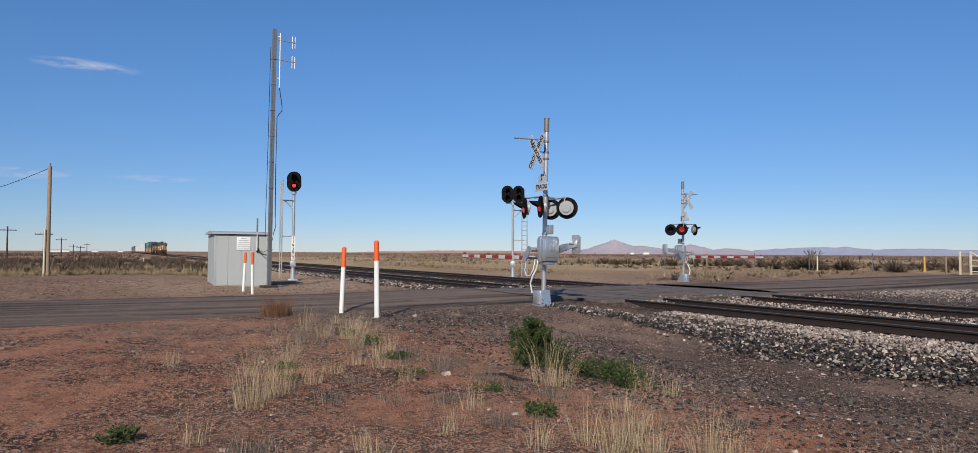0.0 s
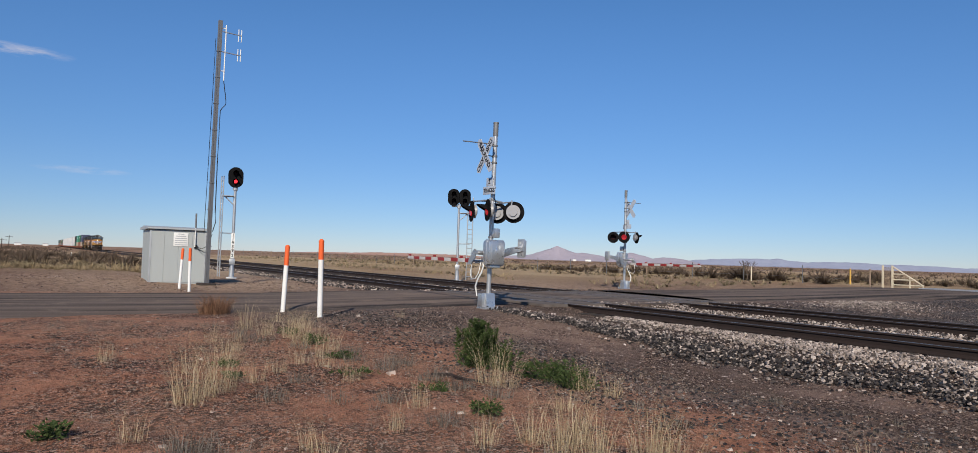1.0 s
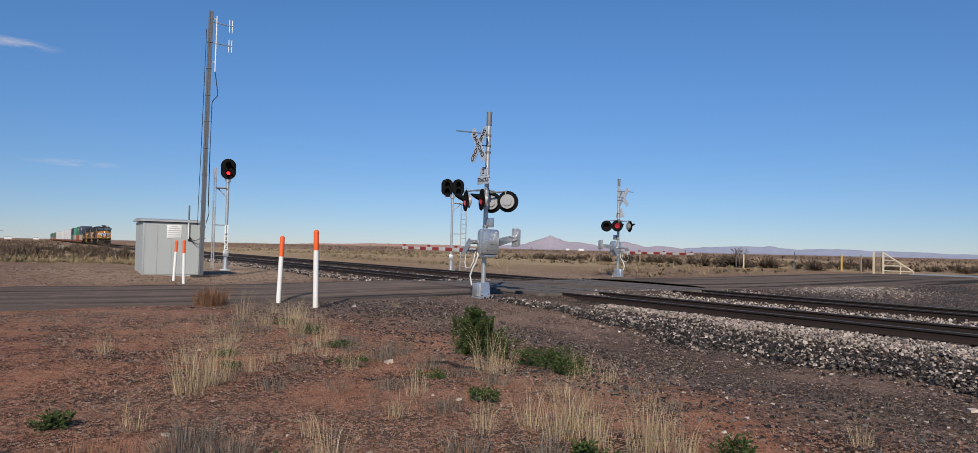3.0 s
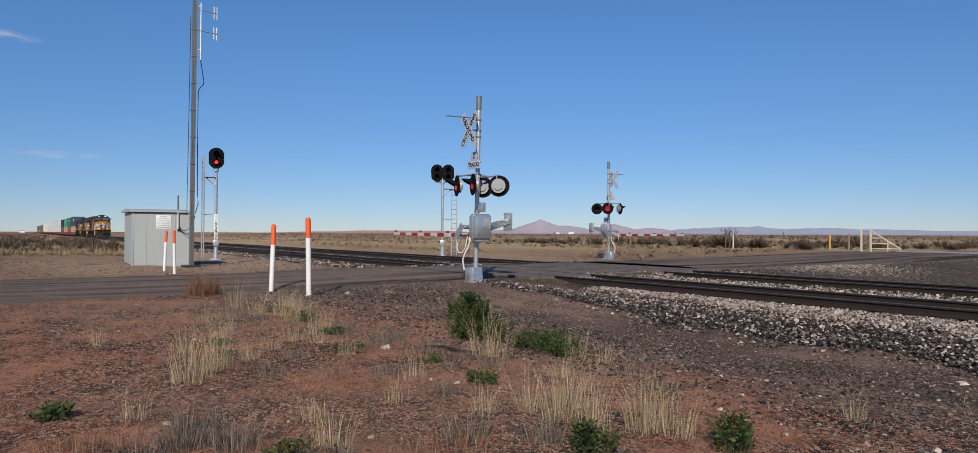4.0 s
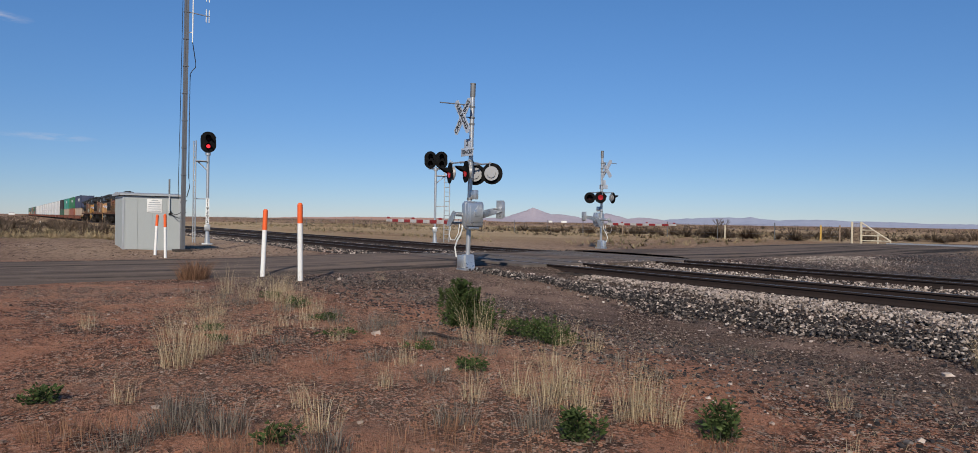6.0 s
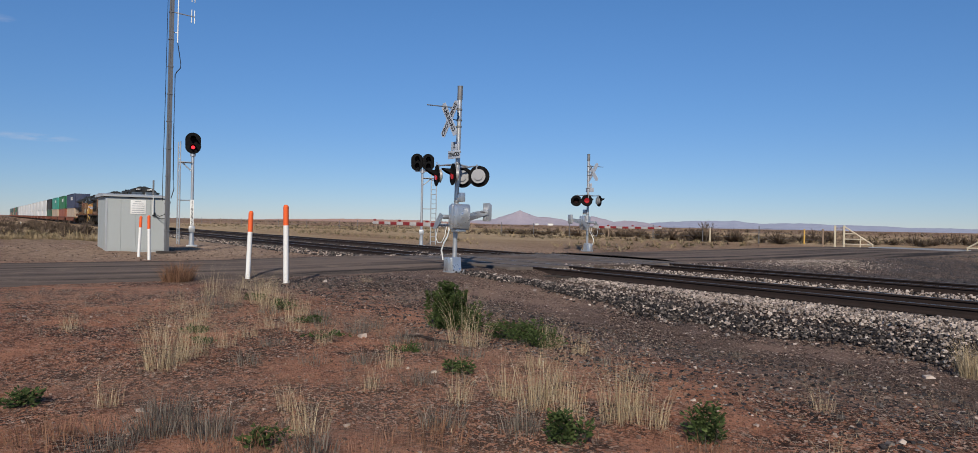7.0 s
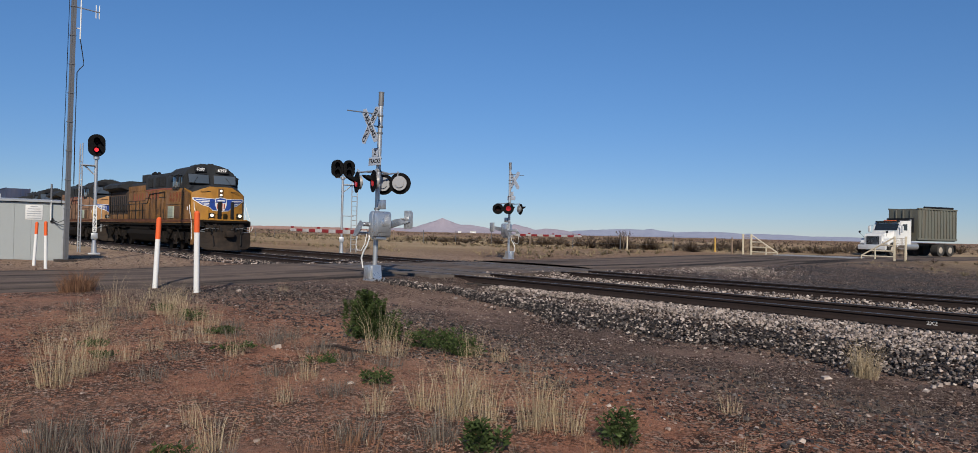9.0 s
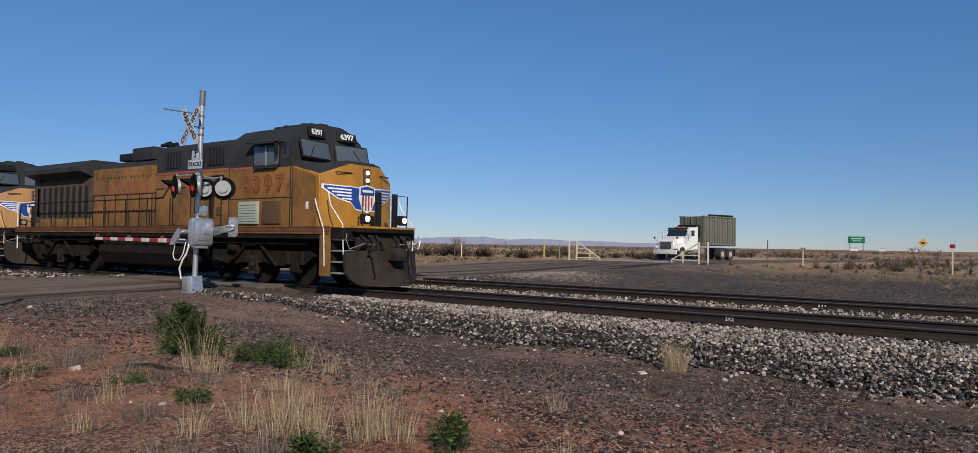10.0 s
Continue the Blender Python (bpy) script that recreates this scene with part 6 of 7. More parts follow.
    for k, y in enumerate((-0.95, -0.68, -0.38, 0.35, 0.62, 0.92)):
        part("air_hose", one(tube, [(0.50, y, 1.48), (0.66, y + 0.04, 1.34), (0.74, y + 0.10 * (-1) ** k, 1.10), (0.68, y + 0.16 * (-1) ** k, 0.92)], 0.024, 6), K, L, "hanging black hose")
    part("front_stripe", one(box, 0.46, 0, 1.69, 0.32, 2.3, 0.06, 0.008), Y, L, "yellow platform edge")
    part("front_deck", one(box, 0.06, 0, 1.64, 0.62, 2.7, 0.06, 0.008), U, L, smooth=False)
    bm = B()
    box(bm, 0.55, 0, 0.95, 0.6, 0.34, 0.34, 0.05)
    box(bm, 0.95, 0.06, 0.95, 0.34, 0.42, 0.36, 0.08)
    part("coupler", bm, M["plow"], L, "rusty knuckle coupler")
    bm = B()
    fronts = [[(x - 0.34, -w, z), (x - 0.02, -0.5, z), (x, -0.3, z), (x, 0.3, z), (x - 0.02, 0.5, z), (x - 0.34, w, z)]
              for x, w, z in ((0.74, 1.40, 1.04), (0.76, 1.42, 0.72), (0.82, 1.40, 0.44), (0.90, 1.33, 0.28), (0.98, 1.18, 0.16), (1.04, 0.98, 0.08))]
    hull(bm, [r + [(x - 0.10, y, z) for x, y, z in reversed(r)] for r in fronts])
    pl = part("plow", bm, M["plow"], L, "broad scuffed black snow plow", smooth=False)
    for s in (-1, 1):
        part("plow_handle", one(tube, [(0.64, s * 0.75, 0.92), (0.74, s * 0.75, 0.88), (0.86, s * 0.72, 0.36), (0.80, s * 0.72, 0.3)], 0.02, 5), K, pl)
    # fuel tank, air tanks, bogies
    bm = B()
    prism(bm, [(-1.32, 1.05), (-1.38, 0.8), (-1.18, 0.42), (-0.8, 0.30), (0.8, 0.30), (1.18, 0.42), (1.38, 0.8), (1.32, 1.05)], -12.6, -6.9, "x")
    part("fuel_tank", bm, U, L, "grimy black fuel tank", smooth=False)
    for s in (-1, 1):
        part("air_reservoir", one(rod, (-12.3, s * 1.12, 1.18), (-8.2, s * 1.12, 1.18), 0.21, seg=14), U, L, "cylindrical air tank")
    bogie(L, -3.7)
    bogie(L, -15.9)
    movers.append((L, x0))
    return L


locomotive(0.0, PAINTS[0], "weathered yellow and grey diesel locomotive with lit headlights", "6397", True)
locomotive(-21.0, PAINTS[1], "faded yellow and grey diesel locomotive, second in the train", "", False)
locomotive(-42.0, PAINTS[2], "sooty yellow and grey diesel locomotive, third in the train", "", False)

# ---- well cars and containers ----
M["carpaint"] = worn("rusty_well_car", (0.17, 0.065, 0.045), (0.07, 0.045, 0.035), 0.6, 1.2, 0.8, streak=0.6)
CONT = {"navy": (0.035, 0.05, 0.10), "green": (0.02, 0.15, 0.065), "teal": (0.04, 0.26, 0.20), "dark": (0.02, 0.02, 0.022), "white": (0.62, 0.63, 0.63),
        "brown": (0.26, 0.085, 0.05), "grey": (0.13, 0.14, 0.15), "tan": (0.42, 0.33, 0.25), "pine": (0.04, 0.10, 0.06)}
for k_, c_ in CONT.items():
    M["c_" + k_] = worn(k_ + "_container_paint", c_, (0.16, 0.11, 0.08), 0.3, 0.8, 0.55, streak=0.8)
car_proto = {}
NAMES = {"navy": "dark navy", "green": "bright green", "teal": "faded teal", "dark": "black", "white": "plain white", "brown": "brown", "grey": "slate grey", "tan": "pale tan", "pine": "dark green"}


def well_car():
    c = thing("well_car", "rusty brown well car carrying stacked containers", "rail car", "well cars")
    bm = B()
    for s in (-1, 1):
        prism(bm, [(-16.9, 1.12), (-1.1, 1.12), (-1.1, 0.72), (-2.0, 0.38), (-16.0, 0.38), (-16.9, 0.72)], s * 1.38 - 0.05, s * 1.38 + 0.05, "y")
        box(bm, -9.0, s * 1.40, 1.10, 15.8, 0.18, 0.10)
        for k in range(14):
            box(bm, -2.0 - 1.08 * k, s * 1.45, 0.76, 0.10, 0.08, 0.66)
    box(bm, -9.0, 0, 0.36, 15.0, 2.7, 0.08)
    part("well", bm, M["carpaint"], c, "rusty ribbed well sides", smooth=False)
    for x in (0.1, -18.1):
        part("end_platform", one(box, x, 0, 1.05, 2.4, 2.5, 0.24, 0.03), M["carpaint"], c)
        bogie(c, x, False, r=0.46)
    part("drawbar", one(box, -19.5, 0, 0.9, 1.2, 0.2, 0.2), M["under"], c)
    return c


def container(kind, length, top):
    key = (kind, length, top)
    if key not in car_proto:
        c = thing("container", NAMES[kind] + " corrugated shipping container " + ("on top of the stack" if top else "in the well"), "shipping container", "stacked containers")
        z0, z1, w = (2.86, 5.62, 1.25) if top else (0.42, 2.84, 1.24)
        bm = B()
        x = -length / 2
        n = int(length / 0.5)
        ring = []
        for k in range(n + 1):
            ring.append((x + length * k / n, -(w - 0.035 * (k % 2))))
        for k in range(n, -1, -1):
            ring.append((x + length * k / n, w - 0.035 * (k % 2)))
        prism(bm, ring, z0 + 0.08, z1 - 0.08, "z")
        part("body", bm, M["c_" + kind], c, smooth=False)
        for s in (-1, 1):
            part("top_rail", one(box, 0, s * w, z1 - 0.06, length, 0.08, 0.12, 0.01), M["c_" + kind], c)
            part("bottom_rail", one(box, 0, s * w, z0 + 0.07, length, 0.08, 0.14, 0.01), M["c_" + kind], c)
            for xe in (-length / 2, length / 2):
                part("corner_post", one(box, xe, s * (w - 0.02), (z0 + z1) / 2, 0.14, 0.14, z1 - z0, 0.01), M["c_" + kind], c)
        for xe in (-length / 2, length / 2):
            e = part("end_wall", one(box, xe, 0, (z0 + z1) / 2, 0.05, 2 * w - 0.2, z1 - z0 - 0.1, 0.01), M["c_" + kind], c)
            for k in range(4):
                part("locking_bar", one(rod, (xe * 1.004, -0.75 + 0.5 * k, z0 + 0.15), (xe * 1.004, -0.75 + 0.5 * k, z1 - 0.15), 0.025, seg=6), M["c_" + kind], e)
        if kind in ("green", "teal", "navy"):
            part("print_block", one(box, length * 0.12, -w - 0.006, z1 - 0.95, length * 0.22, 0.012, 0.65), M["c_white" if kind != "teal" else "c_white"], c, "pale lettering block")
        car_proto[key] = c
        return c
    return copy_thing(car_proto[key], pose(0, 0, 0))


consist = [("navy", "tan"), ("green", "brown"), ("teal", "tan"), ("dark", "pine")] + [("white", "white")] * 11 + [("grey", "grey"), ("pine", "brown"), ("green", "grey"), ("brown", "pine"), ("grey", "tan"), ("pine", "pine"), ("navy", "brown"), ("green", "tan"), ("grey", "grey")]
first_car = None
for k_, (up_, lo_) in enumerate(consist):
    cx = -65.2 - 20.0 * k_
    if first_car is None:
        first_car = car_ = well_car()
    else:
        car_ = copy_thing(first_car, pose(0, 0, 0))
    movers.append((car_, cx))
    long_ = 16.1 if up_ in ("navy", "white", "grey") else 14.6
    movers.append((container(up_, long_, True), cx - 9.0))
    movers.append((container(lo_, 14.6 if up_ != "white" else 14.7, False), cx - 9.0))


def train_x(t):
    k = 10.0 - t
    return -14.0 - 23.4 * k - 0.3 * k * k


def motions():
    times = [0.5 * k for k in range(21)]
    for ob, off in movers:
        walk(ob, [(t, pose(off + train_x(t), Y1, RAIL)) for t in times])
    # the truck rolls slowly down the road to the crossing
    rows = []
    for t in times:
        d = 2.2 * (10.0 - t)
        x, y = -19.9 + 0.27 * d, 60.8 + 0.96 * d
        rows.append((t, pose(x, y, road_z(60) + 0.03, 0, 0, -16)))
    walk(TRUCK, rows)


# ---- plants ----
def skin(name, verts, faces, mat, label, category="", group="", kind=""):
    me = bpy.data.meshes.new(name)
    me.from_pydata(verts, [], faces)
    me.materials.append(M[mat])
    return tagged(new(name, me), label, category, group, kind)


def blades(rng, cx, cy, z, n, h, spread, width, lean=0.35, vs=None, fs=None):
    """Bent tapering grass blades rising from one spot."""
    for _ in range(n):
        a, r = rng.uniform(0, 6.283), spread * 0.35 * rng.random() ** 0.6
        bx, by = cx + r * math.cos(a), cy + r * math.sin(a)
        d = rng.uniform(0, 6.283) if rng.random() < 0.3 else a
        hh = h * (0.25 + 0.85 * rng.random() ** 1.5)
        ln = hh * lean * rng.uniform(0.1, 1.3)
        p = rng.uniform(0, 3.14)
        wx, wy = math.cos(p) * width / 2, math.sin(p) * width / 2
        k = len(vs)
        m1 = (bx + math.cos(d) * ln * 0.3, by + math.sin(d) * ln * 0.3, z + hh * 0.55)
        tp = (bx + math.cos(d) * ln, by + math.sin(d) * ln, z + hh)
        vs += [(bx - wx, by - wy, z - 0.02), (bx + wx, by + wy, z - 0.02), (m1[0] + wx * 0.8, m1[1] + wy * 0.8, m1[2]), (m1[0] - wx * 0.8, m1[1] - wy * 0.8, m1[2]), tp]
        fs += [(k, k + 1, k + 2, k + 3), (k + 3, k + 2, k + 4)]


def grass_tuft(x, y, h, n, seed, spread=0.35, mat="straw", name="grass_tuft", label="tall dry straw-coloured grass tuft on reddish soil", cat="grass tuft", lean=0.4, width=0.006):
    rng = random.Random(seed)
    vs, fs = [], []
    blades(rng, 0, 0, 0, n, h, spread, width, lean, vs, fs)
    ob = skin(name, vs, fs, mat, label, cat, cat + "s")
    ob.location = (x, y, height(x, y))
    return ob


TUFTS = ((-7.4, 1.21, 0.62, 60), (-7.88, 1.62, 0.60, 60), (-7.6, 1.4, 0.4, 50), (-13.65, 3.25, 0.62, 40), (-12.6, 3.35, 0.45, 40), (-11.93, 3.6, 0.55, 60), (-11.6, 3.9, 0.5, 40),
         (-10.0, 3.45, 0.38, 30), (-7.2, 4.62, 0.66, 55), (-7.05, 4.75, 0.5, 30), (-4.57, 3.78, 0.42, 55), (-4.35, 3.45, 0.46, 55), (-3.73, 3.78, 0.46, 60), (-3.85, 4.1, 0.4, 35),
         (-3.5, 3.9, 0.34, 40), (-4.61, 1.64, 0.32, 35), (-6.39, 3.24, 0.34, 30), (-3.4, 9.6, 0.46, 150), (-3.5, 9.7, 0.36, 120), (-11.0, 2.45, 0.38, 25), (-8.9, 2.5, 0.32, 22), (-6.2, 0.6, 0.3, 30),
         (-5.2, 1.7, 0.24, 20), (-9.3, 1.5, 0.4, 28), (-12.3, 2.4, 0.35, 25), (-14.6, 4.1, 0.3, 25), (-9.1, 3.2, 0.24, 24), (-6.5, 5.5, 0.36, 35), (-6.1, 5.6, 0.30, 30), (-5.6, 4.5, 0.2, 20),
         (-3.1, 5.6, 0.22, 25), (-2.2, 4.1, 0.26, 20), (-15.2, 7.2, 0.26, 22), (-10.6, 0.7, 0.35, 26), (-5.6, 2.6, 0.26, 24), (-4.9, 3.1, 0.3, 28), (-12.9, 3.9, 0.42, 40), (-13.3, 4.2, 0.36, 36), (-11.2, 3.5, 0.44, 40), (-10.7, 3.9, 0.36, 34), (-9.6, 3.0, 0.3, 28), (-8.4, 2.1, 0.3, 26), (-10.3, 2.2, 0.32, 28), (-7.9, 3.1, 0.26, 24), (-4.1, 3.6, 0.44, 50), (-4.8, 3.5, 0.4, 44))
for k_, (x_, y_, h_, n_) in enumerate(TUFTS):
    grass_tuft(x_, y_, h_ * 1.2, int(n_ * 2.3), 100 + k_, spread=0.22 + 0.45 * h_, lean=0.55, width=0.0030)
for k_, (x_, y_, h_, n_) in enumerate(((-5.16, 0.77, 0.30, 170), (-4.95, 0.45, 0.24, 120), (-3.94, 2.99, 0.26, 160), (-6.7, 3.05, 0.22, 120), (-8.77, 3.95, 0.28, 130), (-9.4, 3.7, 0.22, 90), (-5.6, 3.1, 0.18, 80),
                                       (-13.0, 3.0, 0.22, 90), (-12.4, 2.9, 0.2, 80), (-3.2, 1.9, 0.2, 90), (-6.9, 2.6, 0.16, 70), (-2.6, 3.0, 0.2, 90), (-14.2, 2.7, 0.2, 80), (-7.3, 2.0, 0.2, 120), (-8.2, 2.55, 0.16, 110), (-6.4, 4.2, 0.2, 120), (-7.0, 4.1, 0.22, 130), (-7.6, 4.0, 0.16, 110), (-8.0, 4.3, 0.2, 120), (-9.0, 4.3, 0.2, 110), (-10.2, 4.0, 0.22, 120), (-10.9, 3.4, 0.2, 110), (-11.8, 3.1, 0.2, 110), (-4.4, 2.6, 0.24, 150), (-4.9, 1.05, 0.26, 160), (-5.5, 0.9, 0.24, 150), (-4.2, 1.5, 0.22, 140), (-5.4, 5.2, 0.16, 90), (-4.6, 5.0, 0.16, 90))):
    grass_tuft(x_, y_, h_, n_, 200 + k_, spread=0.5, mat="sage", name="sagebrush", label="low grey twiggy dead brush on reddish soil", cat="dead brush", lean=0.8, width=0.005)


def leafy(x, y, h, w, n, seed, name="weed", label="low green leafy weed growing in gravel", cat="weed", size=0.03):
    """A leafy plant: stems with many small pointed leaves, uneven outline."""
    rng = random.Random(seed)
    vs, fs = [], []
    lumps = []
    for _ in range(14):
        ra, rr = rng.uniform(0, 6.283), 0.5 * rng.random() ** 0.6
        lumps.append((rr * w * math.cos(ra), rr * w * math.sin(ra), (1.0 - 1.3 * rr * rr) * rng.uniform(0.7, 1.05)))
    for _ in range(n):
        lx, ly, lh = rng.choice(lumps)
        f = rng.random() ** 0.7
        r = w * 0.22 * (0.4 + 0.6 * math.sin(math.pi * min(1, f + 0.2)))
        a = rng.uniform(0, 6.283)
        px, py, pz = lx * (0.5 + 0.5 * f) + math.cos(a) * r * rng.random() ** 0.5, ly * (0.5 + 0.5 * f) + math.sin(a) * r * rng.random() ** 0.5, h * lh * f
        d = Vector((math.cos(a), math.sin(a), rng.uniform(-0.2, 1.0))).normalized()
        s = d.cross(Vector((rng.uniform(-1, 1), rng.uniform(-1, 1), rng.uniform(-1, 1)))).normalized()
        ln = size * rng.uniform(0.7, 1.8)
        p = Vector((px, py, pz))
        k = len(vs)
        vs += [tuple(p), tuple(p + d * ln * 0.5 + s * ln * 0.22), tuple(p + d * ln), tuple(p + d * ln * 0.5 - s * ln * 0.22)]
        fs += [(k, k + 1, k + 2, k + 3)]
    for lx, ly, lh in lumps:
        k = len(vs)
        vs += [(lx * 0.3 - 0.004, ly * 0.3, -0.02), (lx * 0.3 + 0.004, ly * 0.3, -0.02), (lx, ly, h * lh * 0.9)]
        fs += [(k, k + 1, k + 2)]
    ob = skin(name, vs, fs, "leaf", label, cat, cat + "s")
    ob.location = (x, y, height(x, y))
    return ob


leafy(-8.52, 5.20, 0.76, 0.60, 8000, 301, "green_bush", "dense dark green bush beside dry grass", "bush", 0.034)
leafy(-8.15, 5.4, 0.45, 0.5, 1800, 302, "green_bush", "small dark green bush beside the larger one", "bush", 0.032)
for k_, (x_, y_, h_, w_, n_) in enumerate(((-7.46, 5.61, 0.30, 0.7, 1300), (-6.95, 5.55, 0.34, 0.7, 1300), (-6.55, 5.42, 0.22, 0.5, 700), (-6.62, 0.05, 0.14, 0.34, 450), (-5.79, 3.65, 0.14, 0.42, 500), (-9.87, 3.74, 0.12, 0.5, 420),
                                          (-9.64, 2.05, 0.10, 0.35, 300), (-3.07, 3.98, 0.30, 0.32, 900), (-3.59, 3.09, 0.24, 0.36, 800), (-11.3, 3.75, 0.22, 0.5, 500), (-8.9, 1.95, 0.1, 0.3, 250), (-7.2, 3.9, 0.08, 0.5, 260),
                                          (-4.5, 1.3, 0.14, 0.3, 350), (-8.3, 3.3, 0.08, 0.6, 260), (-12.6, 3.75, 0.14, 0.4, 300))):
    leafy(x_, y_, h_, w_, n_, 310 + k_)
for k_, (x_, y_, h_) in enumerate(((-17.45, 3.48, 0.56), (-17.2, 3.35, 0.40))):
    grass_tuft(x_, y_, h_, 520, 340 + k_, spread=0.85, mat="rustbush", name="tumbleweed", label="rust-brown dried tumbleweed beside the road", cat="tumbleweed", lean=0.9, width=0.008)

for k_, (x_, y_, h_) in enumerate(((-4.3, 1.05, 0.24), (-3.7, 1.7, 0.2), (-4.1, 2.3, 0.2), (-3.3, 2.4, 0.18), (-5.4, 0.2, 0.22), (-2.7, 3.5, 0.16))):
    grass_tuft(x_, y_, h_, 170, 360 + k_, spread=0.9, mat="rustbush", name="grass_tuft", label="low reddish-brown dead grass tuft", cat="grass tuft", lean=0.7, width=0.004)
# strewn straw and small tufts
rng_ = random.Random(77)
vs_, fs_ = [], []
for _ in range(5200):
    x_, y_ = rng_.uniform(-14, 1.5), rng_.uniform(0.0, 8.5)
    if noise.noise(Vector((x_ * 0.7, y_ * 0.7, 3))) < -0.1:
        continue
    z_ = height(x_, y_) + 0.006
    a_, l_, w_ = rng_.uniform(0, 6.283), rng_.uniform(0.04, 0.16), 0.0022
    dx_, dy_ = math.cos(a_) * l_, math.sin(a_) * l_
    k = len(vs_)
    vs_ += [(x_ - math.sin(a_) * w_, y_ + math.cos(a_) * w_, z_), (x_ + math.sin(a_) * w_, y_ - math.cos(a_) * w_, z_), (x_ + dx_, y_ + dy_, z_ + rng_.uniform(0, 0.06))]
    fs_.append((k, k + 1, k + 2))
skin("straw_litter", vs_, fs_, "straw", "broken dry straw strewn on the soil", kind="stuff")
vs_, fs_ = [], []
for _ in range(620):
    x_, y_ = rng_.uniform(-16, 1), rng_.uniform(0, 8.2)
    if noise.noise(Vector((x_ * 0.5, y_ * 0.5, 8))) < -0.05:
        continue
    blades(rng_, x_, y_, height(x_, y_), rng_.randint(8, 26), rng_.uniform(0.06, 0.2), 0.2, 0.0032, 0.9, vs_, fs_)
skin("dry_grass", vs_, fs_, "sage", "sparse short dead grass on the soil", kind="stuff")


# far scrub in joined patches
def scrub(name, label, mat, n, place, size, seed, tris=16, aspect=0.7, wid=(0.03, 0.1)):
    rng = np.random.default_rng(seed)
    pts = place(rng, n)
    n = len(pts)
    s = rng.uniform(size[0], size[1], n) * rng.choice([0.6, 1.0, 1.0, 1.5], n)
    a = rng.uniform(0, 6.283, (n, tris))
    e = rng.uniform(0.05, 1.5, (n, tris))
    r0 = rng.uniform(0.0, 0.45, (n, tris))
    d = np.stack([np.cos(a) * np.cos(e), np.sin(a) * np.cos(e), np.sin(e) * aspect], 2)
    side = np.stack([-np.sin(a), np.cos(a), rng.uniform(-0.4, 0.4, (n, tris))], 2)
    base = d * r0[..., None]
    ln = rng.uniform(0.5, 1.0, (n, tris))[..., None]
    w = rng.uniform(wid[0], wid[1], (n, tris))[..., None]
    tri = np.stack([base - side * w, base + side * w, base + d * ln + side * w * 0.3, base + d * ln - side * w * 0.3], 2) * s[:, None, None, None] + pts[:, None, None]
    q = np.arange(n * tris * 4).reshape(-1, 4)
    me = bpy.data.meshes.new(name)
    me.from_pydata(tri.reshape(-1, 3).tolist(), [], q.tolist())
    me.materials.append(M[mat])
    return tagged(new(name, me), label, kind="stuff")


def field(x0, x1, y0, y1, patch=0.0, grow=0.06):
    def place(rng, n):
        x = x0 + (x1 - x0) * rng.random(n)
        y = y0 + (y1 - y0) * rng.random(n)
        keep = np.array([(b > 24.5 or b < 9.3) and not (road_x(b)[0] - 1.2 < a < road_x(b)[1] + 1.2) and noise.noise(Vector((a * grow, b * grow * 2.2, 5))) > patch for a, b in zip(x, y)])
        x, y = x[keep], y[keep]
        return np.stack([x, y, np.array([height(a, b) for a, b in zip(x, y)])], 1)
    return place


scrub("scrub", "dry olive-brown desert scrub on the plain", "scrub", 2800, field(-130, -27, 27, 75, -0.02), (0.16, 0.36), 1, 20)
scrub("dry_grass", "pale dry grass clumps on the plain", "plain_grass", 3600, field(-140, -26, 26, 90, -0.15), (0.11, 0.24), 2, 16, 0.9)
scrub("scrub", "dark leafless brush along the fence", "scrub_dark", 300, field(-70, -20, 46, 66, -0.1, 0.12), (0.4, 0.9), 3, 170, 0.7, (0.010, 0.035))
scrub("scrub", "dark leafless brush beyond the cattle guard", "scrub_dark", 800, field(-30, 40, 56, 115, -0.35, 0.1), (0.4, 0.95), 4, 80, 0.7, (0.008, 0.025))
scrub("scrub", "desert scrub beyond the gravel yard", "scrub", 1600, field(-14, 40, 39, 90, 0.0, 0.14), (0.16, 0.36), 5, 34, 0.6, (0.014, 0.045))
scrub("dry_grass", "pale dry grass beyond the gravel yard", "plain_grass", 1500, field(-14, 40, 38, 85, 0.0, 0.14), (0.10, 0.22), 6, 26, 0.8, (0.010, 0.03))
scrub("scrub", "desert scrub at the edge of the yard", "scrub_dark", 420, field(0, 34, 26.5, 44, -0.1, 0.16), (0.18, 0.40), 15, 80, 0.6, (0.008, 0.026))
scrub("dry_grass", "pale dry grass at the edge of the yard", "plain_grass", 420, field(-1, 34, 26, 44, -0.1, 0.16), (0.10, 0.22), 16, 50, 0.8, (0.006, 0.018))
scrub("scrub", "low brown brush beside the railway", "scrub_dark", 1200, field(-135, -54, -22, 8.2, -0.22, 0.07), (0.4, 0.85), 7, 64, 0.7, (0.012, 0.035))
scrub("dry_grass", "straw-coloured grass beside the dirt bank", "plain_grass", 1500, field(-62, -42, -16, 7.0, 0.0, 0.12), (0.14, 0.30), 8, 40, 1.0, (0.015, 0.04))
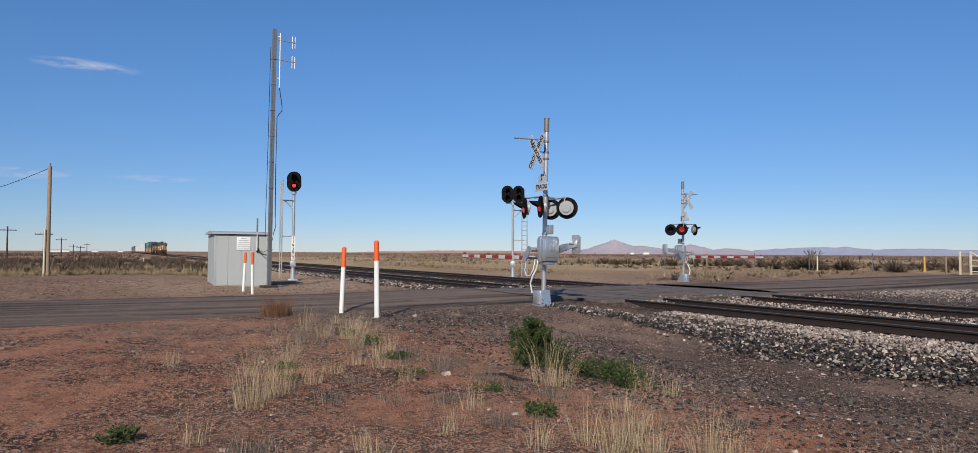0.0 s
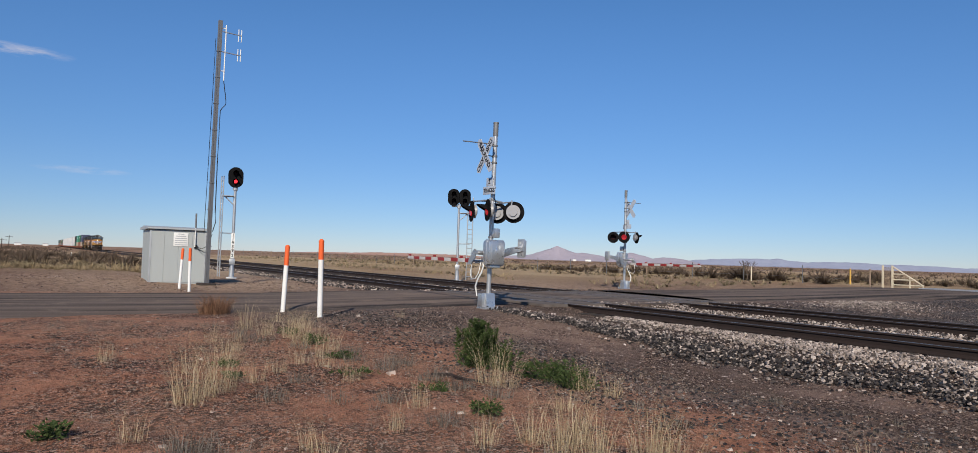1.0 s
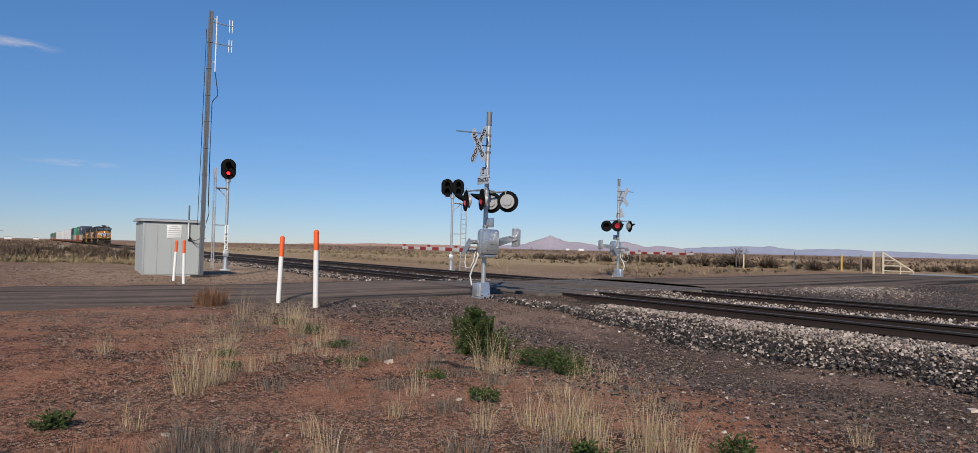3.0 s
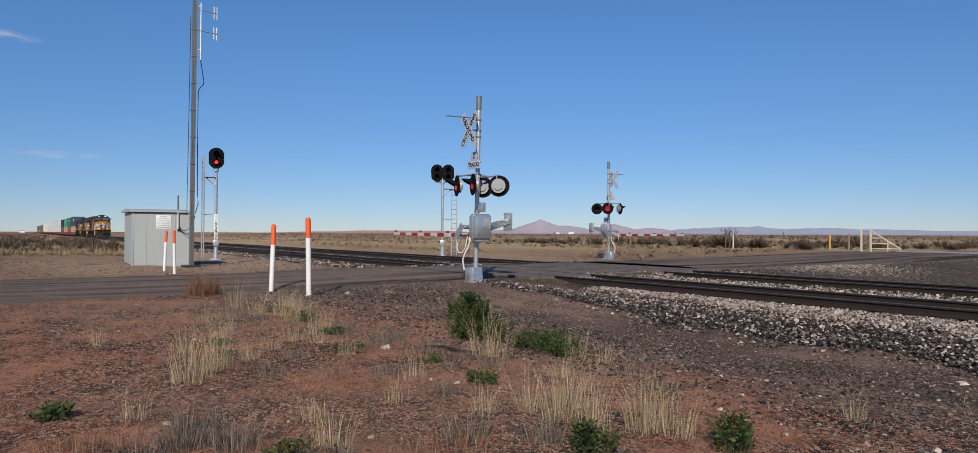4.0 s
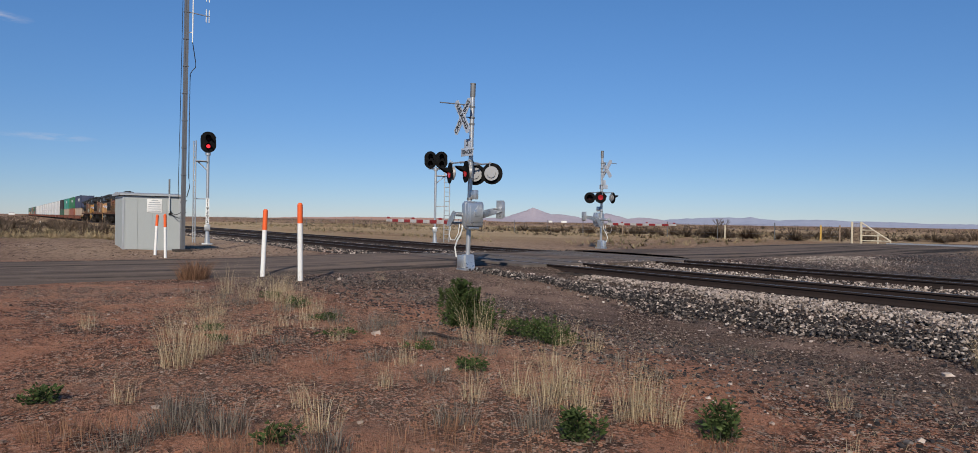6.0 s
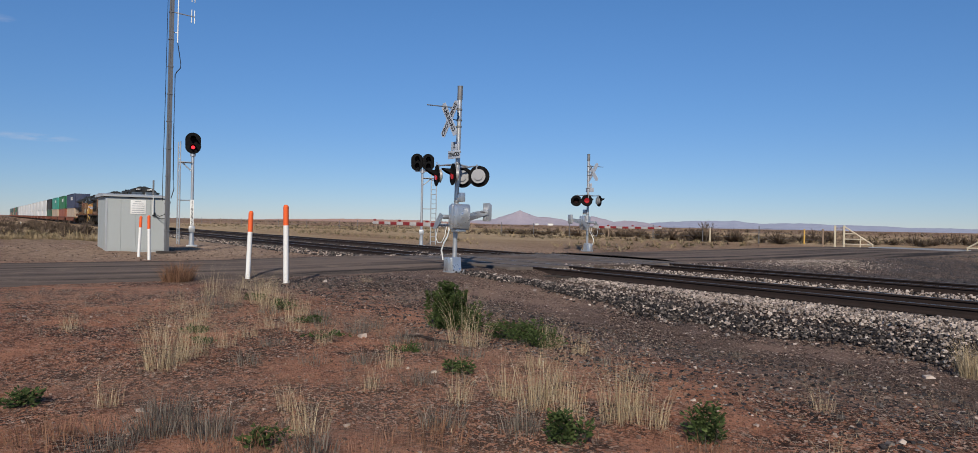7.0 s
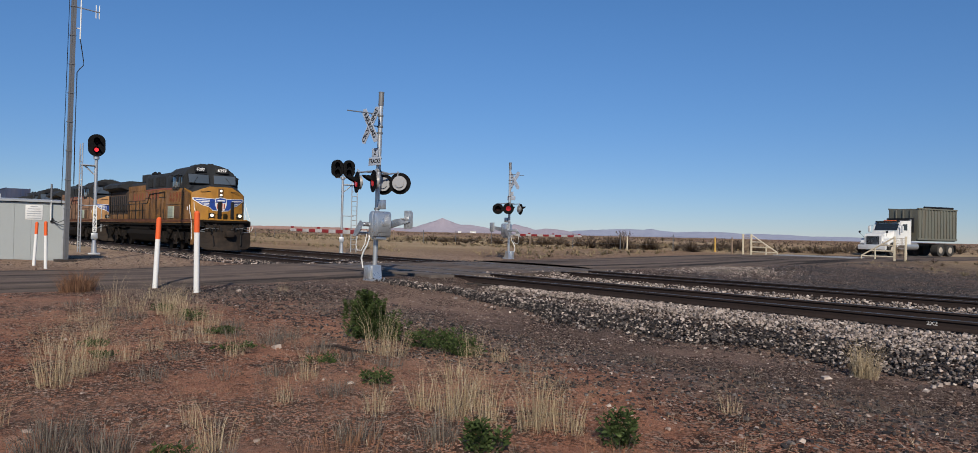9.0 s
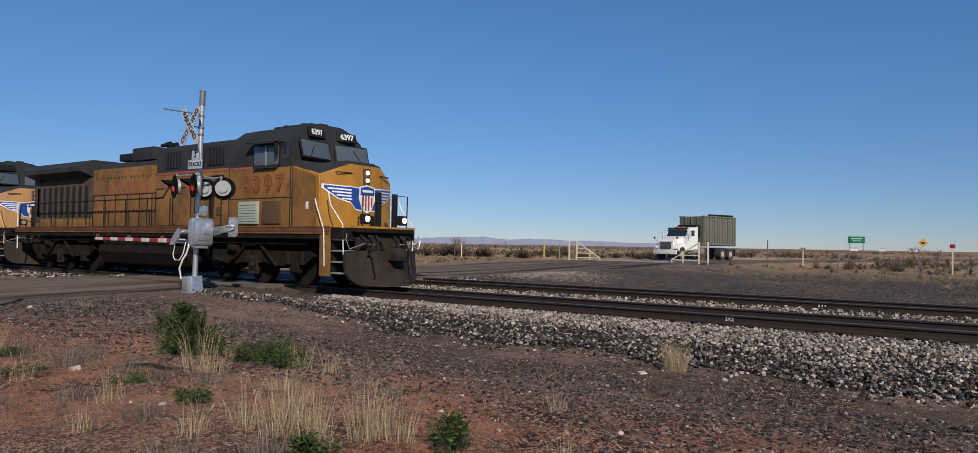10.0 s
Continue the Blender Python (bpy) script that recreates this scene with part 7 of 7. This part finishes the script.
scrub("scrub", "grey-green brush beside the dirt bank", "scrub", 260, field(-62, -46, -14, 5.0, 0.0, 0.12), (0.25, 0.5), 9, 110, 0.7, (0.012, 0.04))
scrub("scrub", "scrub thinning out over the far plain", "scrub_dark", 8000, field(-420, 260, 80, 460, -0.1, 0.012), (0.4, 1.0), 10, 8, 0.6)
scrub("dry_grass", "pale grass bands over the far plain", "plain_grass", 9000, field(-420, 260, 75, 460, -0.1, 0.01), (0.3, 0.8), 11, 7, 0.5)
scrub("scrub", "brown brush on the plain beyond the yard", "scrub_dark", 1600, field(-16, 60, 44, 140, -0.15, 0.08), (0.28, 0.6), 13, 30, 0.6, (0.016, 0.05))
scrub("scrub", "brown brush on the plain beyond the tracks", "scrub_dark", 1500, field(-150, -26, 34, 140, 0.05, 0.06), (0.2, 0.5), 14, 24, 0.6)
scrub("scrub", "brush along the railway in the distance", "scrub_dark", 1500, field(-420, -130, -60, 8.0, -0.2, 0.03), (0.4, 0.8), 12, 14, 0.7)


def bare_shrub(x, y, h, seed):
    """Leafless shrub: forked tapering limbs."""
    rng = random.Random(seed)
    bm = B()

    def limb(p, d, ln, r, depth):
        q = p + d * ln
        rod(bm, p, q, r, r * 0.6, 5)
        if depth:
            for _ in range(3):
                nd_ = (d + Vector((rng.uniform(-0.8, 0.8), rng.uniform(-0.8, 0.8), rng.uniform(-0.1, 0.5)))).normalized()
                limb(q, nd_, ln * rng.uniform(0.55, 0.8), r * 0.6, depth - 1)
    for _ in range(4):
        limb(Vector((0, 0, -0.05)), Vector((rng.uniform(-0.6, 0.6), rng.uniform(-0.6, 0.6), 1)).normalized(), h * 0.34, 0.035, 3)
    ob = solid("shrub", bm, M["scrub_dark"], "leafless dark shrub with forked twigs", "shrub", "bare shrubs", smooth=False)
    ob.location = (x, y, height(x, y))


bare_shrub(-34.6, 45.8, 2.1, 1)
bare_shrub(-32.0, 50.5, 1.3, 2)
bare_shrub(-4.2, 80.0, 2.4, 3)
bare_shrub(-2.6, 84.0, 2.0, 4)
cb_ = B()
tube(cb_, [(-8.1, 4.28, height(-8.1, 4.28) + 0.02), (-7.8, 4.38, height(-7.8, 4.38) + 0.035), (-7.5, 4.45, height(-7.5, 4.45) + 0.03), (-7.25, 4.55, height(-7.25, 4.55) + 0.015)], 0.018, 6)
solid("stick", cb_, M["rail"], "dark rusty bar lying on the soil", "bar")
# a few far buildings
for k_, (az_, d_, w_, h_) in enumerate(((93.6, 900, 20, 2.0), (91.4, 950, 7, 2.0), (89.8, 1000, 6, 2.0), (49.3, 1800, 14, 4.5), (50.4, 1850, 9, 4), (7.0, 900, 9, 3), (5.2, 960, 6, 2.6), (3.4, 900, 10, 2.8))):
    a_ = radians(az_)
    b_ = thing("farm_building", "distant low pale farm building with a shallow roof", "building", "far buildings", pose(-math.sin(a_) * d_, math.cos(a_) * d_, height(-math.sin(a_) * d_, math.cos(a_) * d_), 0, 0, az_))
    part("wall", one(box, 0, 0, h_ / 2, w_, 5, h_), M["white"], b_, smooth=False)
    bm_ = B()
    prism(bm_, [(-w_ / 2 - 0.3, h_), (w_ / 2 + 0.3, h_), (w_ / 2 - 0.4, h_ + 1.0), (-w_ / 2 + 0.4, h_ + 1.0)], -2.7, 2.7, "y")
    part("roof", bm_, M["shedtrim"], b_, smooth=False)

motions()
